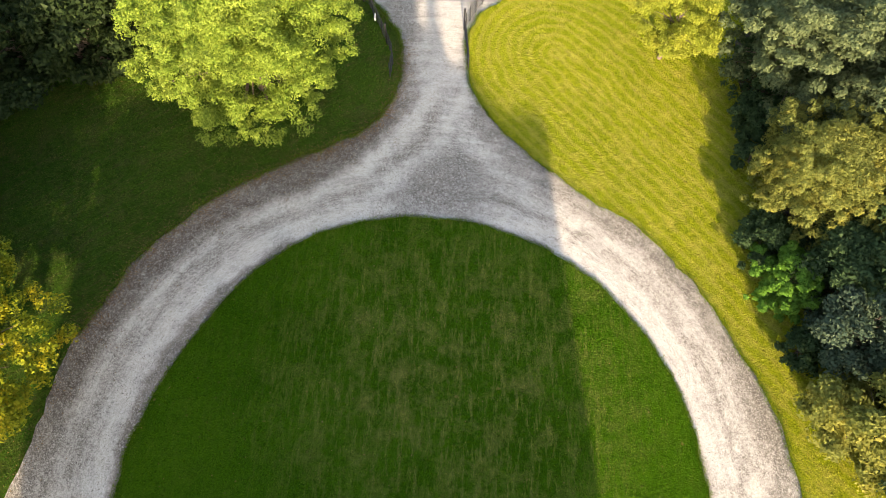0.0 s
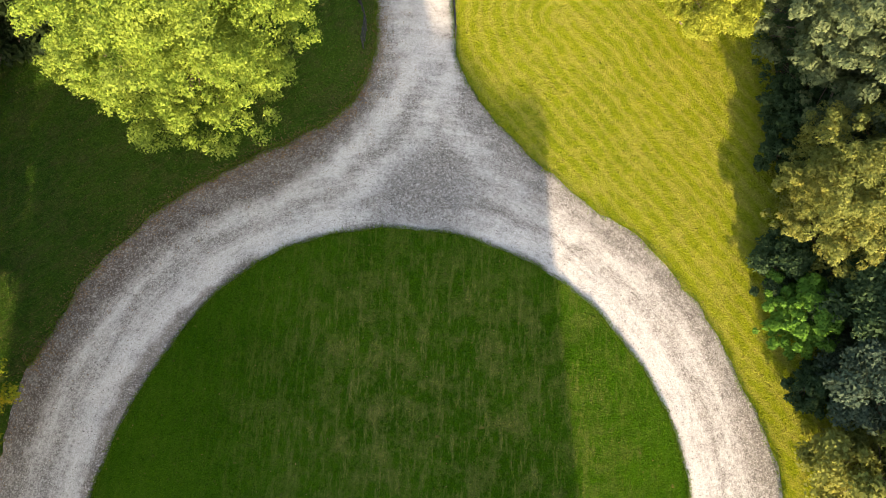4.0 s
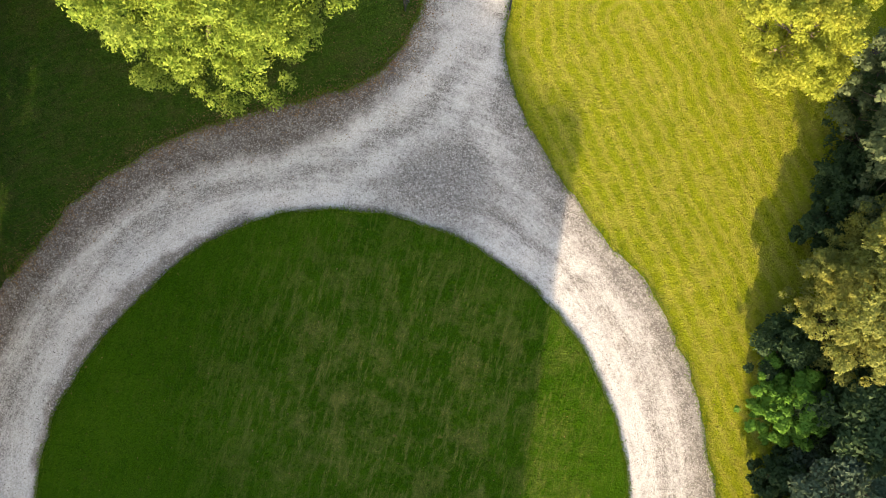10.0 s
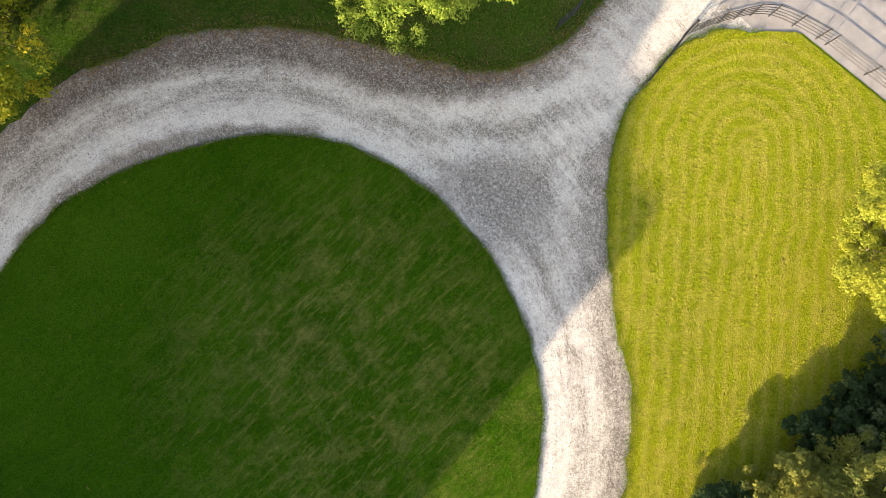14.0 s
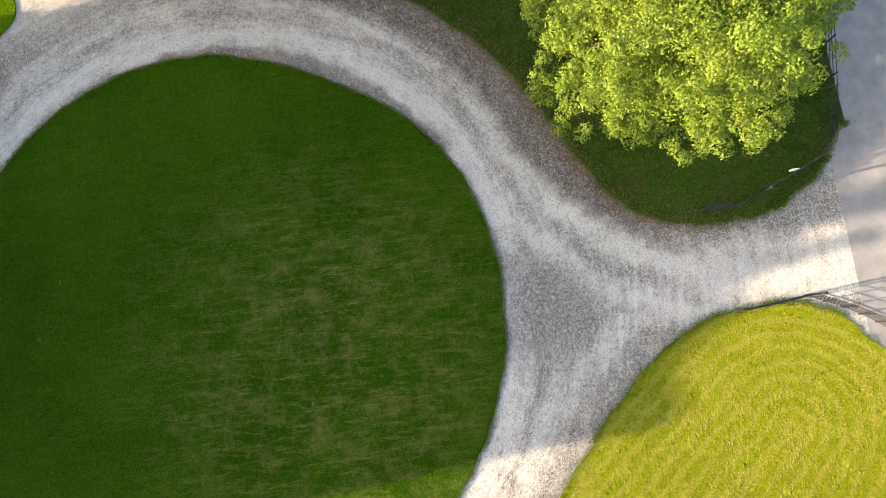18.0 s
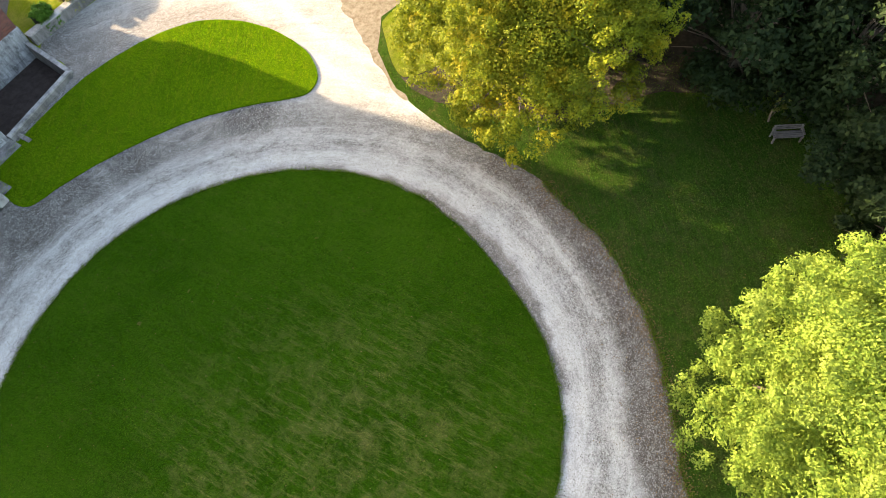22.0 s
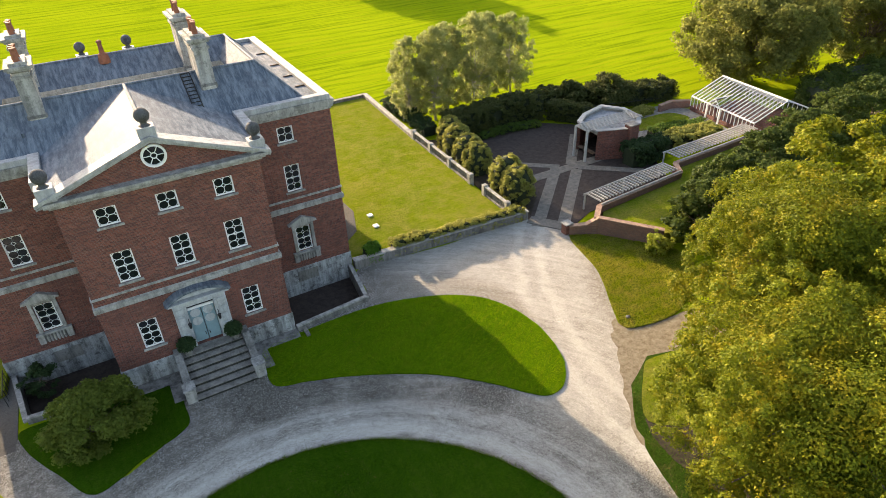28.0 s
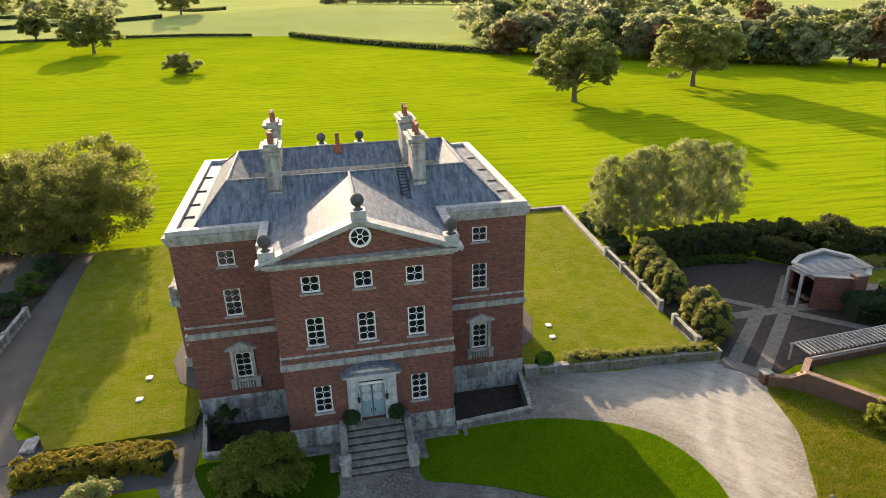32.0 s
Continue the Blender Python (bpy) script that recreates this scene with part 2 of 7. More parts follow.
def gravel(name, pale, mid, dark, tracks=True):
    """Compacted gravel; on the drive, wheel tracks are worn pale and loose dark stone lies between."""
    s = Shader(name, 0.95, spec=0.1)
    lump, broad = s.noise(1.3, 6.0, 0.75), s.noise(0.25, 4.0, 0.6)
    grit, speck = s.noise(6.0, 8.0, 0.85), s.noise(12.0, 6.0, 0.9)
    stones = s.node("ShaderNodeTexVoronoi", Vector=s.pos, Scale=22.0)
    tone = s.node("ShaderNodeSeparateColor", Color=stones.outputs["Color"]).outputs[0]
    if tracks:
        x, y, _ = s.xyz()
        wob = s.math("MULTIPLY", s.math("SUBTRACT", s.noise(0.5, 5.0, 0.75), 0.5), 1.8)
        far = s.dist((-0.12, 22.1, 0))
        turn = s.math("ARCTAN2", s.math("SUBTRACT", y, 22.1), s.math("ADD", x, 0.12))
        polar = s.node("ShaderNodeCombineXYZ", X=s.math("MULTIPLY", far, 2.6), Y=s.math("MULTIPLY", turn, 4.5))
        rut = s.noise(1.0, 6.0, 0.8, vector=polar.outputs[0])

        def band(centre, d0, width):
            d = s.math("ADD", s.dist(centre), wob)
            return s.grey(s.math("ABSOLUTE", s.math("SUBTRACT", d, d0)), width * 0.2, width, 1.0, 0.0)
        north = s.grey(y, 33.0, 36.0)
        out = s.math("MAXIMUM", band((-0.12, 22.1, 0), 13.1, 1.25), s.math("MULTIPLY", band((-0.12, 22.1, 0), 14.7, 0.8), 0.6))
        for c0, radii, amt in (((-14.0, 47.5, 0), (14.6, 16.4), 1.0), ((14.0, 48.0, 0), (15.0,), 0.75)):
            for r in radii:
                out = s.math("MAXIMUM", out, s.math("MULTIPLY", s.math("MULTIPLY", band(c0, r, 0.9), north), amt))
        court = s.math("MULTIPLY", s.grey(x, -13.5, -16.5), s.grey(y, 20.0, 16.0))
        out = s.math("MAXIMUM", out, s.math("MULTIPLY", court, 0.35))
        for r in (27.0, 28.8):
            out = s.math("MAXIMUM", out, s.math("MULTIPLY", band((-46.0, 17.0, 0), r, 0.8), s.grey(x, -13.5, -16.0)))
        out = s.math("MAXIMUM", out, s.math("MULTIPLY", s.grey(y, 40.0, 43.5), s.grey(s.math("ABSOLUTE", x), 2.0, 0.9)))
        wear = s.math("ADD", s.math("MULTIPLY", out, 0.5), 0.14)
        for n, k in ((lump, 1.1), (broad, 0.7), (grit, 1.2), (rut, 1.5)):
            wear = s.math("ADD", wear, s.math("MULTIPLY", s.math("SUBTRACT", n, 0.5), k))
        c = s.ramp(wear, (0.0, tuple(0.5 * a + 0.5 * b for a, b in zip(mid, dark))), (0.3, mid), (0.75, pale))
        ring_d = s.math("ADD", far, s.math("MULTIPLY", wob, 0.6))
        rim = s.math("MULTIPLY", s.grey(ring_d, 14.9, 15.6), s.math("MULTIPLY", s.grey(y, 37.0, 35.0), s.grey(y, 22.0, 25.0)))
        rim = s.math("MULTIPLY", rim, s.grey(x, 4.0, -4.0, 0.55, 1.0))
        near = s.math("ADD", s.dist((-14.0, 47.5, 0)), s.math("MULTIPLY", wob, 0.5))
        rim = s.math("MAXIMUM", rim, s.math("MULTIPLY", s.grey(near, 14.4, 13.6), north))
        near = s.math("ADD", s.dist((14.0, 48.0, 0)), s.math("MULTIPLY", wob, 0.5))
        rim = s.math("MAXIMUM", rim, s.math("MULTIPLY", s.math("MULTIPLY", s.grey(near, 14.0, 13.2), north), 0.55))
        south = s.math("MULTIPLY", s.math("MULTIPLY", s.grey(ring_d, 14.5, 15.6), s.grey(y, 14.0, 10.0)), s.grey(x, -14.5, -12.0))
        rim = s.math("MAXIMUM", rim, s.math("MULTIPLY", south, s.grey(s.math("ADD", lump, s.math("MULTIPLY", grit, 0.6)), 0.74, 0.88, 0.05, 1.0)))
        rim = s.math("MULTIPLY", rim, s.grey(y, 39.5, 43.0, 1.0, 0.15))
        c = s.mix(s.math("MULTIPLY", rim, s.grey(s.math("ADD", grit, s.math("MULTIPLY", lump, 0.5)), 0.9, 0.68, 0.3, 1.0)), c, (0.06, 0.041, 0.027))
        damp = s.math("MULTIPLY", wob, 1.5)
        moss = s.grey(s.math("ADD", s.dist(MOSS[0]), damp), 2.7, 1.5)
        for spot, reach in zip(MOSS[1:], (1.7, 1.8, 2.1)):
            moss = s.math("MAXIMUM", moss, s.grey(s.math("ADD", s.dist(spot), damp), reach, reach * 0.45))
        moss = s.math("MULTIPLY", moss, s.grey(grit, 0.58, 0.44, 0.2, 0.95))
        c = s.mix(moss, c, (0.03, 0.027, 0.018))
        c = s.mix(s.math("MULTIPLY", s.grey(ring_d, 12.75, 12.45), 0.7), c, (0.1, 0.075, 0.05))
        # the loose triangle where the ways meet, and dirt carried over the forecourt
        heap = s.grey(s.math("ADD", s.dist((0.6, 36.3, 0)), s.math("MULTIPLY", wob, 1.5)), 3.2, 1.2)
        soiled = s.math("MULTIPLY", s.math("MULTIPLY", court, s.grey(s.noise(0.5, 7.0, 0.8), 0.35, 0.65, 0.5, 1.0)), 0.85)
        c = s.mix(s.math("MULTIPLY", soiled, 0.6), c, (0.3, 0.272, 0.225))
        edge = s.math("MAXIMUM", s.grey(s.math("ADD", s.dist((-12.0, 6.0, 0)), wob), 7.8, 6.6), s.math("MULTIPLY", s.grey(s.math("ADD", s.dist((-46.0, 17.0, 0)), wob), 24.6, 23.4), s.grey(y, 3.0, 5.0)))
        c = s.mix(s.math("MULTIPLY", s.math("MULTIPLY", edge, court), s.grey(grit, 0.6, 0.42, 0.2, 0.85)), c, (0.13, 0.1, 0.07))
        c = s.mix(s.math("MULTIPLY", heap, s.grey(grit, 0.56, 0.46, 0.0, 0.6)), c, (0.1, 0.096, 0.088))
        loose = s.math("MAXIMUM", s.math("MAXIMUM", s.grey(wear, 0.6, 0.15, 0.28, 0.95), rim), s.math("MAXIMUM", s.math("MULTIPLY", heap, 0.95), s.math("MULTIPLY", south, 0.5)))
        loose = s.math("MULTIPLY", loose, s.grey(court, 0.0, 1.0, 1.0, 0.3))
    else:
        c = s.mix(s.grey(broad, 0.35, 0.65), mid, pale)
        loose = 0.4
    # single stones: dark and pale ones show where they lie loose
    chips = s.node("ShaderNodeTexVoronoi", Vector=s.pos, Scale=27.0)
    chip = s.node("ShaderNodeSeparateColor", Color=chips.outputs["Color"]).outputs
    here = s.grey(speck, 0.56, 0.44, 0.5, 1.0)
    c = s.mix(s.math("MULTIPLY", s.grey(speck, 0.5, 0.57), loose), c, tuple(v * 0.5 for v in dark))
    c = s.mix(s.math("MULTIPLY", s.math("MULTIPLY", s.grey(chip[0], 0.66, 0.74), loose), here), c, tuple(v * 0.6 for v in dark))
    c = s.mix(s.math("MULTIPLY", s.math("MULTIPLY", s.grey(chip[1], 0.8, 0.88), loose), s.grey(rim, 0.0, 1.0, 0.6, 0.3) if tracks else 0.5), c, tuple(min(1.0, v * 1.15) for v in pale))
    c = s.mix(s.grey(tone, 0.34, 0.0, 0.0, 0.3), c, dark)
    c = s.mix(s.grey(tone, 0.7, 1.0, 0.0, 0.3), c, tuple(min(1.0, v * 1.25) for v in pale))
    c = s.mix(s.math("MULTIPLY", s.grey(s.noise(6.5, 6.0, 0.85), 0.5, 0.6, 0.0, 0.52), loose), c, dark)
    grain = s.noise(26.0, 3.0, 0.9)
    c = s.mix(s.grey(grain, 0.52, 0.7, 0.0, 0.35), c, dark)
    h = s.math("ADD", s.math("ADD", s.math("MULTIPLY", tone, 0.7), s.math("MULTIPLY", chip[2], loose)), grain)
    return s.done(c, h, 0.7, 0.02)


M["gravel"] = gravel("pale gravel", (0.505, 0.485, 0.437), (0.37, 0.353, 0.312), (0.12, 0.108, 0.09))


def bricks(name="red brick", wash=0.0):
    s = Shader(name, 0.85, spec=0.2)
    n = s.nt.nodes.new("ShaderNodeTexCoord")
    geo = s.nt.nodes.new("ShaderNodeNewGeometry")
    sep = s.node("ShaderNodeSeparateXYZ", Vector=geo.outputs["Position"])
    nrm = s.node("ShaderNodeSeparateXYZ", Vector=geo.outputs["True Normal"])
    across = s.mix(s.grey(s.math("ABSOLUTE", nrm.outputs[0]), 0.4, 0.6), (0, 0, 0), (1, 1, 1))
    u = s.nt.nodes.new("ShaderNodeMix")
    s.put(u.inputs[0], across)
    s.put(u.inputs[2], sep.outputs[0])
    s.put(u.inputs[3], sep.outputs[1])
    v = s.node("ShaderNodeCombineXYZ", X=u.outputs[0], Y=sep.outputs[2])
    b = s.node("ShaderNodeTexBrick", Vector=v.outputs[0], Color1=(0.24, 0.078, 0.052, 1), Color2=(0.075, 0.034, 0.03, 1), Mortar=(0.2, 0.15, 0.125, 1), Scale=1.0)
    b.inputs["Mortar Size"].default_value = 0.007
    b.inputs["Brick Width"].default_value = 0.225
    b.inputs["Row Height"].default_value = 0.075
    b.inputs["Bias"].default_value = -0.1
    big = s.noise(0.5, 5.0, 0.65)
    streak = s.noise(1.0, 4.0, 0.6, stretch=(2.2, 2.2, 0.25))
    course = s.noise(1.4, 5.0, 0.8, stretch=(0.6, 0.6, 3.0))
    c = s.mix(s.grey(big, 0.38, 0.66, 0.0, 0.6), b.outputs[0], (0.115, 0.052, 0.042))
    c = s.mix(s.grey(course, 0.54, 0.66, 0.0, 0.55), c, (0.31, 0.15, 0.11))
    c = s.mix(s.grey(course, 0.45, 0.33, 0.0, 0.55), c, (0.09, 0.045, 0.038))
    c = s.mix(s.grey(streak, 0.6, 0.78, 0.0, 0.4), c, (0.1, 0.07, 0.06))
    spot = s.noise(5.0, 6.0, 0.85)
    c = s.mix(s.grey(spot, 0.5, 0.64, 0.0, 0.45), c, (0.06, 0.03, 0.026))
    c = s.mix(s.grey(spot, 0.46, 0.34, 0.0, 0.4), c, (0.3, 0.13, 0.09))
    c = s.mix(wash, c, (0.27, 0.19, 0.145))
    h = s.math("MULTIPLY", b.outputs[1], -1.0)
    return s.done(c, s.math("ADD", h, s.math("MULTIPLY", s.noise(40.0), 0.4)), 0.6, 0.01)


def stone(name, pale, dark, soot=0.6, rough=0.85, spec=0.15):
    """Weathered stone: run-down streaks, sooty blotches, fine pitting."""
    s = Shader(name, rough, spec=spec)
    streak = s.noise(0.9, 6.0, 0.7, stretch=(2.5, 2.5, 0.35))
    blot, pit = s.noise(2.2, 8.0, 0.75), s.noise(11.0, 5.0, 0.8)
    c = s.mix(s.grey(streak, 0.4, 0.62), pale, dark)
    c = s.mix(s.grey(blot, 0.5, 0.64, 0.0, soot), c, tuple(v * 0.4 for v in dark))
    c = s.mix(s.grey(pit, 0.54, 0.7, 0.0, 0.5), c, tuple(v * 0.6 for v in dark))
    c = s.mix(s.grey(pit, 0.44, 0.3, 0.0, 0.4), c, tuple(min(1, v * 1.25) for v in pale))
    return s.done(c, s.math("ADD", s.noise(14.0, 5.0, 0.75), blot), 0.4, 0.02)


def lead():
    """Dressed lead sheet: dull blue-grey with pale run-down streaks, shining towards the low sun."""
    s = Shader("weathered lead roof", 0.7, 0.0, spec=0.07)
    streak = s.noise(1.7, 6.0, 0.75, stretch=(2.4, 0.5, 0.2))
    blot = s.noise(0.8, 5.0, 0.65)
    c = s.mix(s.grey(streak, 0.4, 0.62), (0.07, 0.09, 0.112), (0.18, 0.205, 0.232))
    c = s.mix(s.grey(blot, 0.52, 0.7, 0.0, 0.6), c, (0.065, 0.075, 0.094))
    c = s.mix(s.grey(s.noise(4.0, 5.0, 0.8), 0.58, 0.72, 0.0, 0.5), c, (0.25, 0.245, 0.23))
    s.put(s.bsdf.inputs["Roughness"], s.grey(streak, 0.3, 0.7, 0.6, 0.76))
    return s.done(c, s.noise(5.0, 4.0), 0.2, 0.02)


def leaves(name, a, b, c=None, glow=0.5):
    """Leaf with light coming through it; the tint varies leaf by leaf and clump by clump."""
    s = Shader(name, 0.62, spec=0.08)
    col = s.mix(s.island(), a, b)
    if c:
        col = s.mix(s.grey(s.noise(0.6, 4.0, 0.7), 0.5, 0.68, 0.0, 0.7), col, c)
    col = s.mix(s.grey(s.noise(1.3, 3.0), 0.4, 0.7, 0.0, 0.35), col, tuple(v * 0.6 for v in a))
    s.done(col)
    t = s.node("ShaderNodeBsdfTranslucent", Color=s.mix(0.35, col, tuple(min(1, v * 1.8) for v in b)))
    m = s.node("ShaderNodeMixShader", Fac=glow)
    s.nt.links.new(s.bsdf.outputs[0], m.inputs[1])
    s.nt.links.new(t.outputs[0], m.inputs[2])
    s.nt.links.new(m.outputs[0], s.nt.nodes["Material Output"].inputs[0])
    return s.mat


def glass():
    s = Shader("window glass", 0.04, spec=0.6)
    return s.done((0.012, 0.014, 0.016))


M["brick"] = bricks()
M["brick_old"] = bricks("dusty old brick", 0.35)
M["stone"] = stone("grey dressed stone", (0.38, 0.37, 0.34), (0.2, 0.195, 0.18))
M["ashlar"] = stone("sooty ashlar", (0.4, 0.41, 0.4), (0.15, 0.15, 0.145), 0.85)
M["portal"] = stone("pale portal stone", (0.5, 0.51, 0.5), (0.34, 0.35, 0.345), 0.3)
M["stone_dark"] = stone("weathered paving", (0.24, 0.23, 0.21), (0.12, 0.115, 0.105))
M["coping"] = stone("pale lead-capped coping", (0.4, 0.4, 0.385), (0.27, 0.27, 0.26), 0.4, 0.65, 0.25)
M["ball"] = stone("blackened stone", (0.1, 0.1, 0.098), (0.05, 0.05, 0.05))
M["lead"] = lead()
M["court_roof"] = stone("pale roofing felt", (0.3, 0.31, 0.32), (0.2, 0.21, 0.22), 0.5)
M["white"] = plain("white paint", (0.74, 0.73, 0.7), 0.5, vary=0.06)
M["glass"] = glass()
M["dark_room"] = plain("dim interior", (0.08, 0.07, 0.06), 0.9)
M["render"] = stone("cream render", (0.5, 0.47, 0.4), (0.32, 0.3, 0.25))
M["clay"] = plain("terracotta", (0.24, 0.09, 0.05), 0.85)
M["iron"] = plain("black iron", (0.03, 0.03, 0.03), 0.5, 0.5)
M["bark"] = plain("bark", (0.13, 0.1, 0.075), 0.95, vary=0.45, scale=5.0, bump=0.8)
M["asphalt"] = plain("old asphalt", (0.2, 0.19, 0.18), 0.9, vary=0.2, scale=1.5, bump=0.4)
M["soil"] = plain("leaf litter", (0.035, 0.026, 0.016), 0.95, vary=0.5, scale=4.0, bump=0.6)
M["leaf_lime"] = leaves("lime-green leaves", (0.06, 0.115, 0.012), (0.23, 0.3, 0.045), (0.2, 0.245, 0.045), 0.34)
M["leaf_gold"] = leaves("yellow-green leaves", (0.17, 0.22, 0.025), (0.31, 0.33, 0.05), (0.32, 0.3, 0.045))
M["leaf_olive"] = leaves("olive leaves", (0.11, 0.135, 0.035), (0.23, 0.245, 0.06), (0.31, 0.27, 0.05))
M["leaf_green"] = leaves("green leaves", (0.05, 0.095, 0.018), (0.1, 0.16, 0.03), (0.15, 0.17, 0.03))
M["leaf_oak"] = leaves("turning leaves", (0.05, 0.08, 0.005), (0.2, 0.215, 0.012), (0.33, 0.24, 0.012), 0.28)
M["leaf_dark"] = leaves("dark evergreen leaves", (0.022, 0.045, 0.018), (0.05, 0.085, 0.03), None, 0.3)
# near-black leaves: the wood's shade is put into the leaf colour
M["leaf_wood_shade"] = leaves("shade-dark wood leaves", (0.01, 0.02, 0.006), (0.024, 0.04, 0.011), None, 0.15)
M["leaf_grey"] = leaves("grey-green leaves", (0.06, 0.088, 0.04), (0.125, 0.155, 0.068), None, 0.4)
M["leaf_birch"] = leaves("birch leaves", (0.17, 0.195, 0.07), (0.32, 0.34, 0.125), None, 0.5)
M["leaf_laurel"] = leaves("laurel leaves", (0.05, 0.13, 0.015), (0.1, 0.21, 0.025), None, 0.35)
M["leaf_blue"] = leaves("blue-grey needles", (0.03, 0.055, 0.034), (0.07, 0.1, 0.06), None, 0.3)
M["leaf_shrub"] = leaves("shrub leaves", (0.07, 0.105, 0.016), (0.15, 0.185, 0.03), None, 0.4)
M["leaf_rust"] = leaves("copper leaves", (0.11, 0.065, 0.035), (0.19, 0.12, 0.05), None, 0.4)

M["paving"] = stone("dark block paving", (0.062, 0.048, 0.04), (0.042, 0.032, 0.027))
M["flag"] = stone("pale flagstone", (0.26, 0.245, 0.215), (0.17, 0.158, 0.14))
M["court_flag"] = stone("worn court flagstone", (0.19, 0.172, 0.145), (0.13, 0.118, 0.1), 0.4)
M["door_blue"] = plain("blue-grey paint", (0.2, 0.3, 0.32), 0.5, vary=0.1)
M["birch_bark"] = plain("birch bark", (0.3, 0.28, 0.25), 0.8, vary=0.4)


def verge_dirt(name, a, b, c):
    s = Shader(name, 0.95, spec=0.1)
    n1, n2 = s.noise(3.0, 5.0, 0.75), s.noise(24.0, 3.0, 0.8)
    col = s.mix(s.grey(n1, 0.38, 0.62), a, b)
    return s.done(s.mix(s.grey(n2, 0.5, 0.7, 0.0, 0.8), col, c), n2, 0.8, 0.03)


M["verge"] = verge_dirt("leaf-strewn verge", (0.13, 0.09, 0.06), (0.2, 0.17, 0.14), (0.3, 0.28, 0.25))
M["verge_pale"] = verge_dirt("dry verge", (0.15, 0.115, 0.075), (0.25, 0.215, 0.16), (0.11, 0.105, 0.045))
M["wall_top"] = stone("worn brick coping", (0.34, 0.22, 0.16), (0.24, 0.16, 0.12))
M["pale_wood"] = plain("weathered white timber", (0.34, 0.33, 0.305), 0.7, vary=0.15)
M["old_wood"] = plain("old timber", (0.12, 0.085, 0.06), 0.9, vary=0.3)
M["path_grey"] = gravel("grey path gravel", (0.14, 0.13, 0.116), (0.105, 0.096, 0.084), (0.06, 0.055, 0.048), False)
M["stubble"] = plain("dry stubble", (0.34, 0.31, 0.16), 0.95, scale=0.2)
# solid filler behind the leaves; its near-black colour stands for inner shade
M["hedge_core"] = plain("shade-dark hedge filler", (0.02, 0.028, 0.012), 1.0)
M["leaf_yew"] = leaves("yew needles", (0.03, 0.055, 0.012), (0.075, 0.1, 0.02), None, 0.35)
M["leaf_willow"] = leaves("hanging leaves", (0.09, 0.108, 0.03), (0.195, 0.2, 0.05), None, 0.55)
M["leaf_gold_hedge"] = leaves("yellowing hedge leaves", (0.16, 0.14, 0.02), (0.3, 0.24, 0.03), (0.1, 0.12, 0.02), 0.45)
M["leaf_park"] = leaves("oak leaves", (0.11, 0.14, 0.045), (0.24, 0.26, 0.08), None, 0.55)
# far woods: distance haze is put into paler, greyer leaf colours
M["leaf_haze"] = leaves("haze-pale woodland leaves", (0.17, 0.19, 0.1), (0.28, 0.295, 0.15), None, 0.6)


def clear_pane():
    s = Shader("greenhouse glass", 0.05, spec=0.6)
    s.bsdf.inputs["Transmission Weight"].default_value = 0.96
    s.bsdf.inputs["IOR"].default_value = 1.05
    return s.done((0.7, 0.74, 0.76))


M["pane_clear"] = clear_pane()
# risers, coloured far darker than the treads
M["riser"] = stone("dark step riser", (0.06, 0.058, 0.048), (0.03, 0.031, 0.025))
M["litter"] = leaves("fallen leaves", (0.1, 0.055, 0.025), (0.24, 0.16, 0.07), (0.08, 0.05, 0.025), 0.2)
M["blade"] = leaves("grass blades", (0.05, 0.1, 0.008), (0.12, 0.18, 0.015), None, 0.5)


def chippings():
    s = Shader("loose chippings", 0.9, spec=0.15)
    return s.done(s.ramp(s.island(), (0.0, (0.05, 0.04, 0.03)), (0.5, (0.12, 0.105, 0.086)), (0.9, (0.24, 0.222, 0.19)), (1.0, (0.36, 0.34, 0.3))))


M["chipping"] = chippings()
M["leaf_dome"] = leaves("clipped yellow-green leaves", (0.18, 0.19, 0.045), (0.32, 0.31, 0.075), None, 0.4)
M["leaf_hedge"] = leaves("clipped hedge leaves", (0.04, 0.052, 0.016), (0.085, 0.095, 0.028), None, 0.3)
M["bench_wood"] = plain("silvered timber", (0.13, 0.12, 0.11), 0.85, vary=0.3, scale=4.0)


def still_water():
    s = Shader("still water", 0.06, spec=0.7)
    return s.done((0.02, 0.028, 0.03), s.noise(2.0, 3.0), 0.03, 0.02)


M["water"] = still_water()
# ---- building tools ----
from mathutils import geometry

def mesh_object(name, bm, material, parent=None, label=""):
    me = bpy.data.meshes.new(name)
    bm.to_mesh(me)
    bm.free()
    me.materials.append(material)
    ob = new(name, me)
    if parent is not None:
        ob.parent = parent
    return tagged(ob, label)


def part(name, bm, material, parent, label=""):
    return mesh_object(name, bm, material, parent, label)


def raw(name, verts, faces, material, parent=None, smooth=False):
    me = bpy.data.meshes.new(name)
    me.from_pydata(verts, [], faces)
    me.materials.append(material)
    if smooth:
        me.shade_smooth()
    ob = new(name, me)
    if parent is not None:
        ob.parent = parent
    return ob


def shared(name, me, parent, m):
    """One more object on a mesh that is there already."""
    ob = new(name, me)
    ob.parent = parent
    ob.matrix_basis = m
    return ob


def add_box(bm, x0, x1, y0, y1, z0, z1, bevel=0.0):
    v = [bm.verts.new((x, y, z)) for z in (z0, z1) for x, y in ((x0, y0), (x1, y0), (x1, y1), (x0, y1))]
    faces = [bm.faces.new([v[i] for i in q]) for q in ((3, 2, 1, 0), (4, 5, 6, 7), (0, 1, 5, 4), (1, 2, 6, 5), (2, 3, 7, 6), (3, 0, 4, 7))]
    if bevel:
        bmesh.ops.bevel(bm, geom=list({e for f in faces for e in f.edges}), offset=bevel, segments=1, affect="EDGES")


